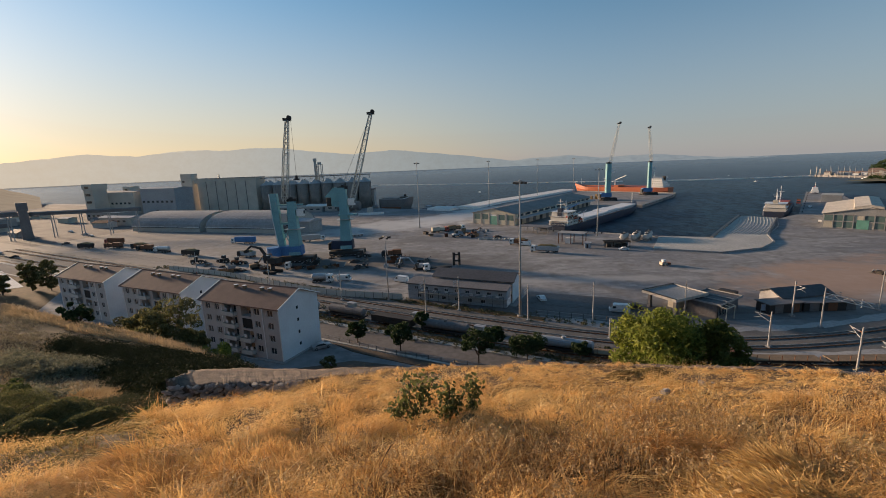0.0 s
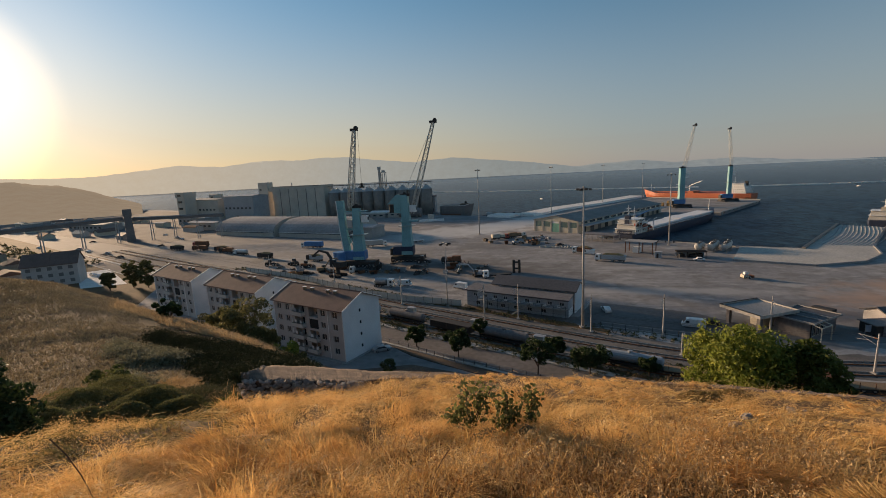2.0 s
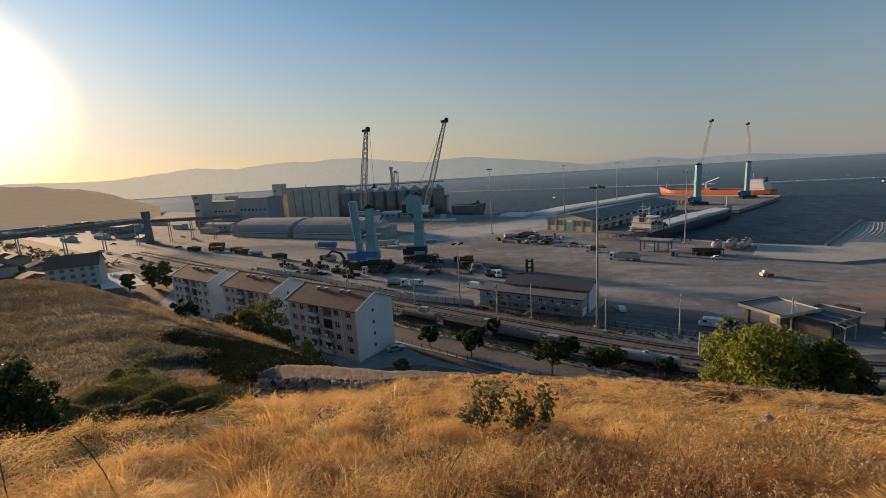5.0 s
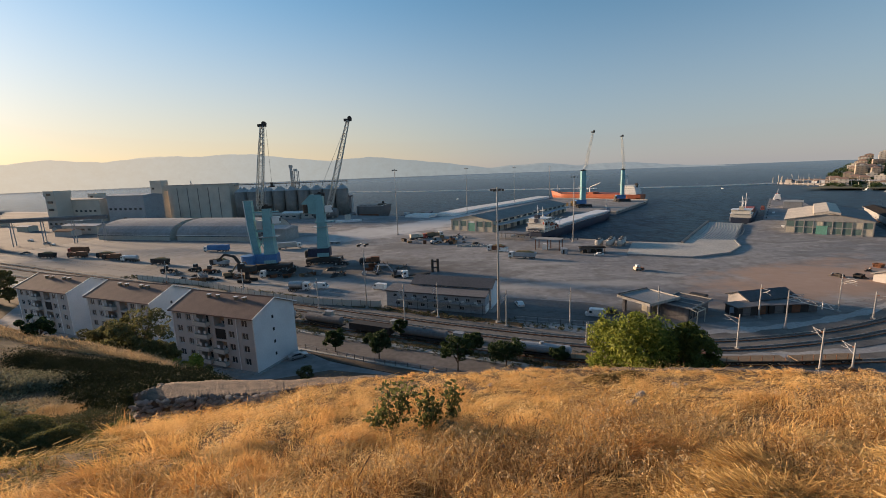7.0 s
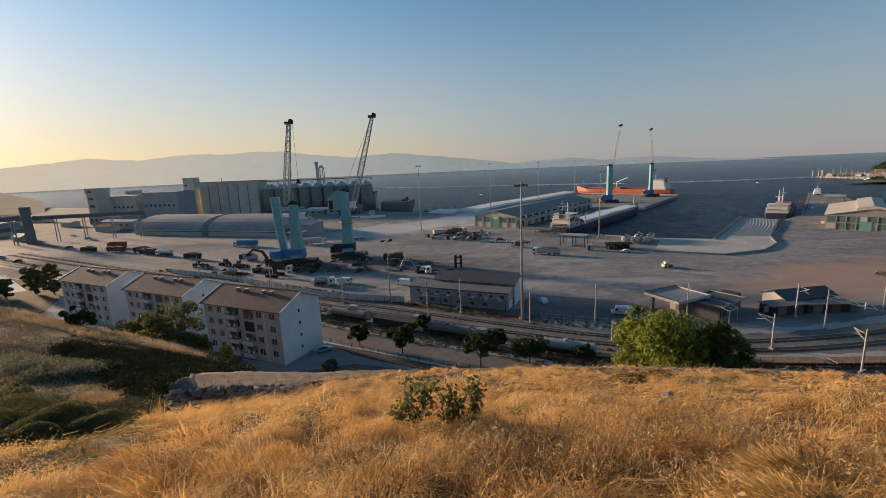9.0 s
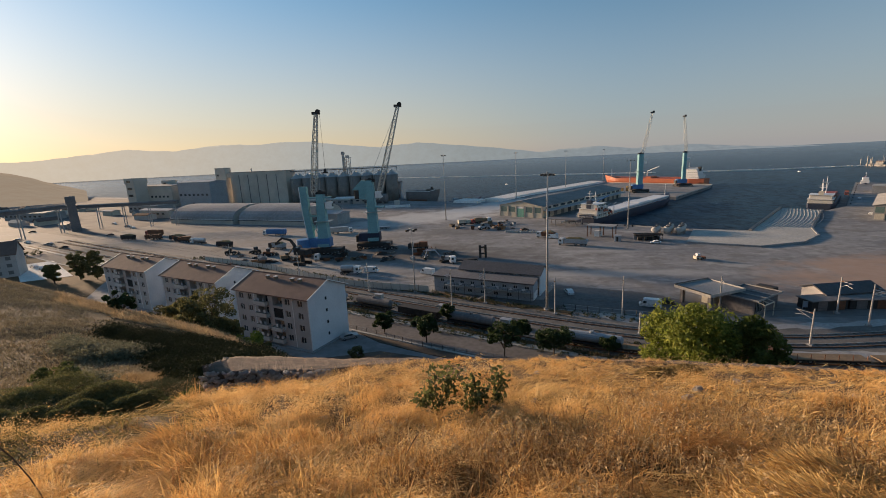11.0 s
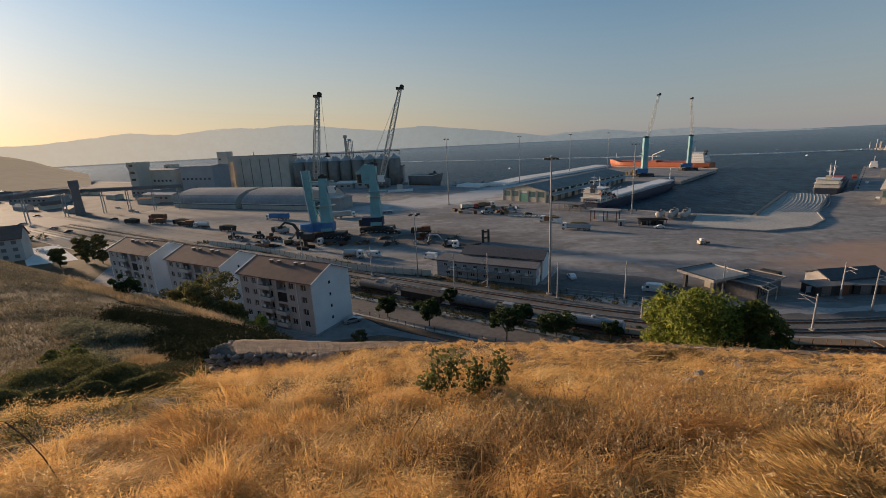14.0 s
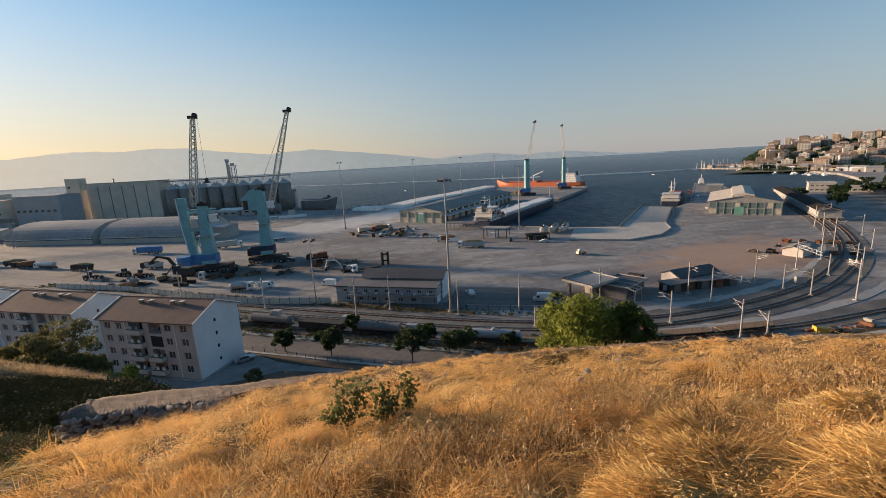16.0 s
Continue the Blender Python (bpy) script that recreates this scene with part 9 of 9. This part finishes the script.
def wall_top(az):
    """Near and far distance and the added height of the wall's far side."""
    e, n = edge_distance(az), near_edge(az)
    far = e + 0.1
    return n, np.where(az < -32.9, n + (far - n) * np.clip((az + 35.7) / 2.8, 0.05, 1), far), 0.2 * np.clip((-19 - az) / 13, 0, 1)


az = np.concatenate([np.linspace(-35.7, -18, 260), np.linspace(-17.8, 62, 240)])
n, far, rise_by = wall_top(az)
n = n + 0.05 * fbm(az, az * 0, 2.3, 1.0) + 0.03 * fbm(az, az * 0, 7.1, 4.0)
s_, c_ = np.sin(np.radians(az)), np.cos(np.radians(az))
rows = []
across = (0.0, 0.0, 0.02, 0.1, 0.2, 0.32, 0.45, 0.58, 0.72, 0.86, 1.0, 1.01)
for j, k in enumerate(across):
    dd = n + (far - n) * k
    x, y = dd * s_, dd * c_
    z = terrace(x, y) + 0.01 + rise_by * k ** 0.8 + 0.022 * fbm(x, y, 5.0, 2.0) + 0.016 * fbm(x, y, 13.0, 5.0) + 0.010 * fbm(x, y, 31.0, 7.0)
    if j in (0, len(across) - 1):
        z = z - 1.3
    elif j == 1:
        z = z - 0.05
    rows.append(np.stack([x, y, z], 1))
v = np.concatenate(rows)
m = len(az)
i = (np.arange(len(across) - 1)[:, None] * m + np.arange(m - 1)[None]).ravel()
part("wall_top", cloud_mesh("wall_top", v, np.stack([i, i + 1, i + m + 1, i + m], 1), M["pale_earth"], True), None, wall, "trodden brown earth on the wall top")
rs = random.Random(5)
STONES = []
for k in range(8):
    g = Geo()
    pr = [(math.cos(t) * rs.uniform(0.75, 1.15), math.sin(t) * rs.uniform(0.7, 1.1)) for t in [2 * math.pi * j / 6 + rs.uniform(-.2, .2) for j in range(6)]]
    g.loft([[(a * s + rs.uniform(-.08, .08), b * s + rs.uniform(-.08, .08), z) for a, b in pr] for s, z in ((0.8, -0.5), (1.0, -0.15), (0.95, 0.3), (0.65, 0.5))])
    STONES.append(g.mesh("stone", M["stone"]))
for i in range(298):
    az = rs.uniform(-35.8, -20.5)
    row = i % 5
    if i % 7 == 0:
        az = -35.6 + 2.7 * rs.random()
    n, far, up = (float(q) for q in wall_top(np.array(az)))
    d = far + 0.02 if i % 7 == 0 else n - 0.03 - 0.035 * row - rs.uniform(0, 0.05)
    x, y = d * math.sin(math.radians(az)), d * math.cos(math.radians(az))
    z = float(terrace(x, y)) + (up if i % 7 == 0 else 0)
    s = part("stone", STONES[i % 8], None, wall)
    k = rs.uniform(0.035, 0.085) * (1 if row < 4 else 1.2)
    s.matrix_basis = Matrix.LocRotScale((x, y, z - 0.03 - 0.085 * row * min(1, max(0.25, (-20 - az) / 9)) + rs.uniform(-.03, .02)), Euler((rs.uniform(-.6, .6), rs.uniform(-.6, .6), rs.uniform(0, 6))), (k * 1.5, k, k * 0.8))
for i in range(40):
    x, y = rs.uniform(-6.5, 7), rs.uniform(3.0, 8.5)
    z = float(hill(x, y))
    s = thing("loose_stone", (0, 0, 0), 0, "pale loose stone lying in the grass", "stone", "loose stones")
    s.matrix_world = Matrix.LocRotScale((x, y, z), Euler((rs.uniform(-.5, .5), rs.uniform(-.5, .5), rs.uniform(0, 6))), (1, 1, 1))
    st = part("rock", STONES[i % 8], None, s)
    k = rs.uniform(0.03, 0.08)
    st.scale = (k * 1.3, k, k)
for x, y, k in ((0.3, 5.42, 0.09), (0.18, 5.15, 0.07), (3.4, 6.1, 0.08), (3.0, 5.6, 0.07), (4.3, 6.6, 0.07), (-2.9, 7.9, 0.06)):
    s = thing("loose_stone", (0, 0, 0), 0, "pale grey stone half hidden in dry grass", "stone", "loose stones")
    s.matrix_world = pose(x, y, float(hill(x, y)) + 0.06, 20, 10, 60 * x)
    st = part("rock", STONES[int(100 * k) % 8], None, s)
    st.scale = (k * 1.3, k, k)

# ---- town on the cape ----
def town_height(az, d):
    top = np.interp(az, [43.5, 45.0, 46.2, 47.2, 49, 51.5, 55, 60, 75], [0, 5, 20, 28, 32, 36, 37, 41, 50])
    k = np.clip((d - 770) / 330, 0, 1)
    return top * k * k * (3 - 2 * k)


azs, ds = np.linspace(43, 76, 60), np.linspace(740, 1500, 40)
dd, aa = np.meshgrid(ds, azs, indexing="ij")
aa = np.maximum(aa, np.interp(dd, [740, 780, 1000, 1200, 1500], [43.2, 44.5, 46.6, 47.6, 48.4]))
v = np.stack([dd * np.sin(np.radians(aa)), dd * np.cos(np.radians(aa)), town_height(aa, dd) + 0.06], -1).reshape(-1, 3)
i = (np.arange(39)[:, None] * 60 + np.arange(59)[None]).ravel()
tagged(new("town_hill", cloud_mesh("town_hill", v, np.stack([i, i + 60, i + 61, i + 1], 1), M["town_ground"], True)), "built-up hill of the town on the cape", "hill", kind="structure")
M["house_a"] = mat("white_house_render", (0.44, 0.42, 0.395), (0.34, 0.325, 0.31), 0.9, scale=0.1)
M["house_b"] = mat("peach_house_render", (0.34, 0.27, 0.22), (0.28, 0.225, 0.185), 0.9, scale=0.1)
M["house_c"] = mat("cream_house_render", (0.35, 0.30, 0.24), (0.28, 0.24, 0.195), 0.9, scale=0.1)
M["roof_red"] = mat("terracotta_roof", (0.29, 0.19, 0.145), (0.22, 0.15, 0.12), 0.9, scale=0.2)
M["house_window"] = mat("hazy_house_window", (0.14, 0.135, 0.13), (0.18, 0.17, 0.165), 0.4)
WIN = Geo().box(-0.8, -0.05, 0, 0.8, 0.05, 1.5).mesh("window", M["house_window"])
rt = random.Random(31)
placed = []
tries = 0
while len(placed) < 135 and tries < 4000:
    tries += 1
    az = rt.uniform(45.3, 61)
    d = rt.uniform(800, 1140)
    if az < 46.5 and d > 900 or (d > 1110 and az < 46.6):
        continue
    x, y = d * math.sin(math.radians(az)), d * math.cos(math.radians(az))
    if any(math.hypot(x - p, y - q) < 13.5 for p, q in placed):
        continue
    placed.append((x, y))
    w, dp_, fl = rt.uniform(9, 17), rt.uniform(8, 11), rt.choice([2, 2, 3, 3, 4, 4, 5])
    if az < 46.6:
        fl = rt.choice([2, 3])
    h = 3.0 * fl
    z = float(town_height(az, d)) - 0.6
    b = thing("town_house", (x, y, z), -az + rt.uniform(-12, 12), rt.choice(["pale rendered apartment house on the town hill", "multi-storey town house with tiled roof", "cream apartment house stepping up the hill"]), "house", "town houses")
    wallm = M[rt.choice(["house_a", "house_a", "house_b", "house_c"])]
    part("wall", Geo().box(-w / 2, -dp_ / 2, -3, w / 2, dp_ / 2, h), wallm, b)
    if rt.random() < 0.6:
        part("roof", Geo().loft([[(-w / 2 - 0.5, -dp_ / 2 - 0.5, h), (w / 2 + 0.5, -dp_ / 2 - 0.5, h), (w / 2 + 0.5, dp_ / 2 + 0.5, h), (-w / 2 - 0.5, dp_ / 2 + 0.5, h)], [(-w / 2 + 3.5, -0.4, h + 2.4), (w / 2 - 3.5, -0.4, h + 2.4), (w / 2 - 3.5, 0.4, h + 2.4), (-w / 2 + 3.5, 0.4, h + 2.4)]]), M["roof_red"], b, "terracotta hipped roof")
    else:
        part("roof", Geo().box(-w / 2 - 0.3, -dp_ / 2 - 0.3, h, w / 2 + 0.3, dp_ / 2 + 0.3, h + 0.6).box(-2, -2, h + 0.6, 2, 2, h + 2.8), M["pale_concrete"], b, "flat concrete roof with stair head")
    for k in range(fl):
        n = max(2, int(w / 4))
        for j in range(n):
            part("window", WIN, None, b, at=(-w / 2 + w * (j + 0.5) / n, -dp_ / 2 - 0.06, 3 * k + 0.9))
        if rt.random() < 0.7:
            part("balcony", Geo().box(-w * 0.32, -dp_ / 2 - 1.3, 3 * k - 0.1, w * 0.32, -dp_ / 2 - 0.11, 3 * k + 0.8), wallm, b)
# sheds and low houses by the marina
for i in range(26):
    k = i / 26
    x, y = 566 + 70 * k + rt.uniform(2, 22), 405 + 235 * k + rt.uniform(-10, 10)
    w = rt.uniform(8, 18)
    b = thing("quayside_house", (x, y, 0), -50 + rt.uniform(-15, 15), "low pale quayside building by the marina", "house", "quayside houses")
    part("wall", Geo().box(-w / 2, -4, 0, w / 2, 4, rt.uniform(3, 5.5)), M[rt.choice(["house_a", "house_c", "wall_white"])], b)
    part("roof", Geo().prism([(-4.5, 5.4), (4.5, 5.4), (0, 7.0)], "x", -w / 2 - 0.4, w / 2 + 0.4), M[rt.choice(["roof_red", "roof_pale"])], b)
    part("door", Geo().box(-1, -4.06, 0, 1, -4.003, 2.4), M["glass"], b)
for i in range(24):
    k = i / 24
    x, y = 618 + 26 * k + rt.uniform(-2, 26), 690 - 95 * k + rt.uniform(-8, 8)
    w = rt.uniform(6, 13)
    h = rt.uniform(2.6, 4.5)
    b = thing("boat_shed", (x, y, 0), -50 + rt.uniform(-25, 25), "low weathered boat shed on the marina spit", "shed", "boat sheds")
    part("wall", Geo().box(-w / 2, -3, 0, w / 2, 3, h), M[rt.choice(["house_a", "house_b", "house_c", "bluegrey"])], b)
    part("roof", Geo().prism([(-3.4, h - 0.05), (3.4, h - 0.05), (0, h + 1.3)], "x", -w / 2 - 0.3, w / 2 + 0.3), M[rt.choice(["roof_red", "roof_pale", "roof_brown"])], b)
# town greenery
r = np.random.default_rng(77)
n = 900
az, d = r.uniform(45.2, 62, n), r.uniform(765, 1080, n)
pts = []
for a, q in zip(az, d):
    s = r.uniform(3, 6.5)
    p = r.normal(size=(46, 3))
    p /= np.linalg.norm(p, axis=1, keepdims=True)
    p *= r.uniform(0.4, 1, (46, 1))
    p[:, 2] = np.abs(p[:, 2])
    c = np.array([q * math.sin(math.radians(a)), q * math.cos(math.radians(a)), float(town_height(a, q)) - 0.3])
    pts.append(c + p * s)
v, f = leaves(np.concatenate(pts), 0.8, r)
tagged(new("town_trees", cloud_mesh("town_trees", v, f, M["dark_leaf"])), "dark green trees between the town houses", "trees", kind="stuff")
for i in range(14):
    k = i / 13
    p = thing("harbour_pile", (610 + rt.uniform(-3, 3) - 12 * k, 704 - 95 * k, 0), 0, "tall pale mooring pile at the marina mouth", "pile", "harbour piles")
    part("post", Geo().tube((0, 0, -3), (0, 0, rt.uniform(9, 16)), 0.7 if i < 4 else 0.35, 0.5 if i < 4 else 0.12, 8), M["pale_concrete"], p)
# trees behind the sheds on the right
for i, (x, y) in enumerate(((372, 268), (380, 276), (362, 262), (395, 262), (420, 270), (300, 250), (440, 290), (318, 240), (331, 250), (344, 256), (303, 226), (284, 213), (352, 244), (368, 238))):
    tree("harbour_tree", (x, y, 0), 7.5, 5, M["dark_leaf"], "dark green tree by the harbour offices", 1400, 0.35, 200 + i, 0.3, 0.2, "harbour trees")
# houses in the hazy valley
for i in range(30):
    x, y = rt.uniform(-330, -150), 0
    x = -150 - 11 * i + rt.uniform(-6, 6)
    y = 150 - (x + 150) * 0.42 + rt.uniform(-22, 8)
    if x > -185 or (i % 3 and x > -330):
        continue
    w = rt.uniform(9, 16)
    b = thing("valley_house", (x, y, 0), -25 + rt.uniform(-10, 10), "low tile-roofed house in the hazy valley", "house", "valley houses")
    h = rt.uniform(3, 6)
    part("wall", Geo().box(-w / 2, -5, 0, w / 2, 5, h), M[rt.choice(["house_a", "house_c", "house_b"])], b)
    part("roof", Geo().prism([(-5.5, h - 0.05), (5.5, h - 0.05), (0, h + 2.0)], "x", -w / 2 - 0.4, w / 2 + 0.4), M["roof_brown"], b)
    for j in range(3):
        part("window", WIN, None, b, at=(-w / 3 + w / 3 * j, -5.06, 1.0))
r = np.random.default_rng(78)
pts = []
for i in range(190):
    x = r.uniform(-620, -225)
    y = r.uniform(132 - (x + 120) * 0.3, 158 - (x + 120) * 0.48)
    s = r.uniform(1.5, 4.2)
    p = r.normal(size=(50, 3))
    p /= np.linalg.norm(p, axis=1, keepdims=True)
    p *= r.uniform(0.4, 1, (50, 1))
    p[:, 2] = np.abs(p[:, 2]) * 1.1
    pts.append(np.array([x, y, 0.0]) + p * s)
v, f = leaves(np.concatenate(pts), 0.5, r)
tagged(new("valley_trees", cloud_mesh("valley_trees", v, f, M["scrub_leaf"])), "dusty trees and hedges in the hazy valley", "trees", kind="stuff")

vb = gable_shed("valley_block", (-205, 152, 0), 36.0, 19.0, 12.5, 9.6, 14.2, "grey three-storey block with hipped roof in evening haze", "apartment building", "wall_cream", "roof_brown")
for k in range(3):
    for j in range(5):
        part("window", WIN, None, vb, at=(2.2 + 3.6 * j, -0.06, 1.2 + 3.0 * k))
solid("paved_lot", Geo().prism([(-214, 183), (-178, 152.5), (-163, 160), (-204, 192)], "z", 0.02, 0.07), M["sea_wall"], "pale paved parking lot below the hill", "pavement")
for i, (x, y) in enumerate(((-192, 175), (-186, 170.5), (-177, 164), (-199, 178))):
    car((x, y, 0.07), 130 + 9 * i, ("white", "dark", "silver")[i % 3], "car parked on the pale paved lot")
for i, (x, y, h) in enumerate(((-154.0, 154.0, 11.5), (-146.0, 153.0, 12.0), (-160, 149, 8.0), (-139, 158, 7.5))):
    tree("valley_tree", (x, y, 0), h, 3.0 if i < 2 else 2.6, M["olive_leaf"], "slender dusty tree at the edge of the lot", 9000, 0.2, 400 + i, 0.25, 0.05, "valley trees")

# trees, cars and stores on the flat land behind the second basin
rh = random.Random(47)
for i in range(34):
    x = rh.uniform(300, 560)
    y = 0.62 * x + rh.uniform(-8, 34) - (26 if x > 420 else 0)
    tree("harbour_tree", (x, y, 0), rh.uniform(4.5, 8.5), rh.uniform(3, 5.5), M["dark_leaf"] if i % 3 else M["olive_leaf"], "dark green tree by the harbour offices", 900, 0.4, 300 + i, 0.25, 0.2, "harbour trees")
for i in range(12):
    x = 320 + 16 * i + rh.uniform(-4, 4)
    car((x, 0.66 * x - rh.uniform(14, 26), 0), 50 + rh.uniform(-10, 10), ("white", "silver", "dark")[i % 3], "car parked by the second basin")
for i in range(9):
    x = 345 + 26 * i
    gable_shed("harbour_store", (x, 0.6 * x - 14 + rh.uniform(-6, 6), 0), rh.choice([48, -42]), rh.uniform(8, 15), rh.uniform(6, 9), 3.2, 4.8, "low pale store by the second basin", "shed", rh.choice(["wall_cream_pale", "cream_panel"]), rh.choice(["roof_grey", "roof_red", "roof_tan"]), None, 0, "harbour stores")
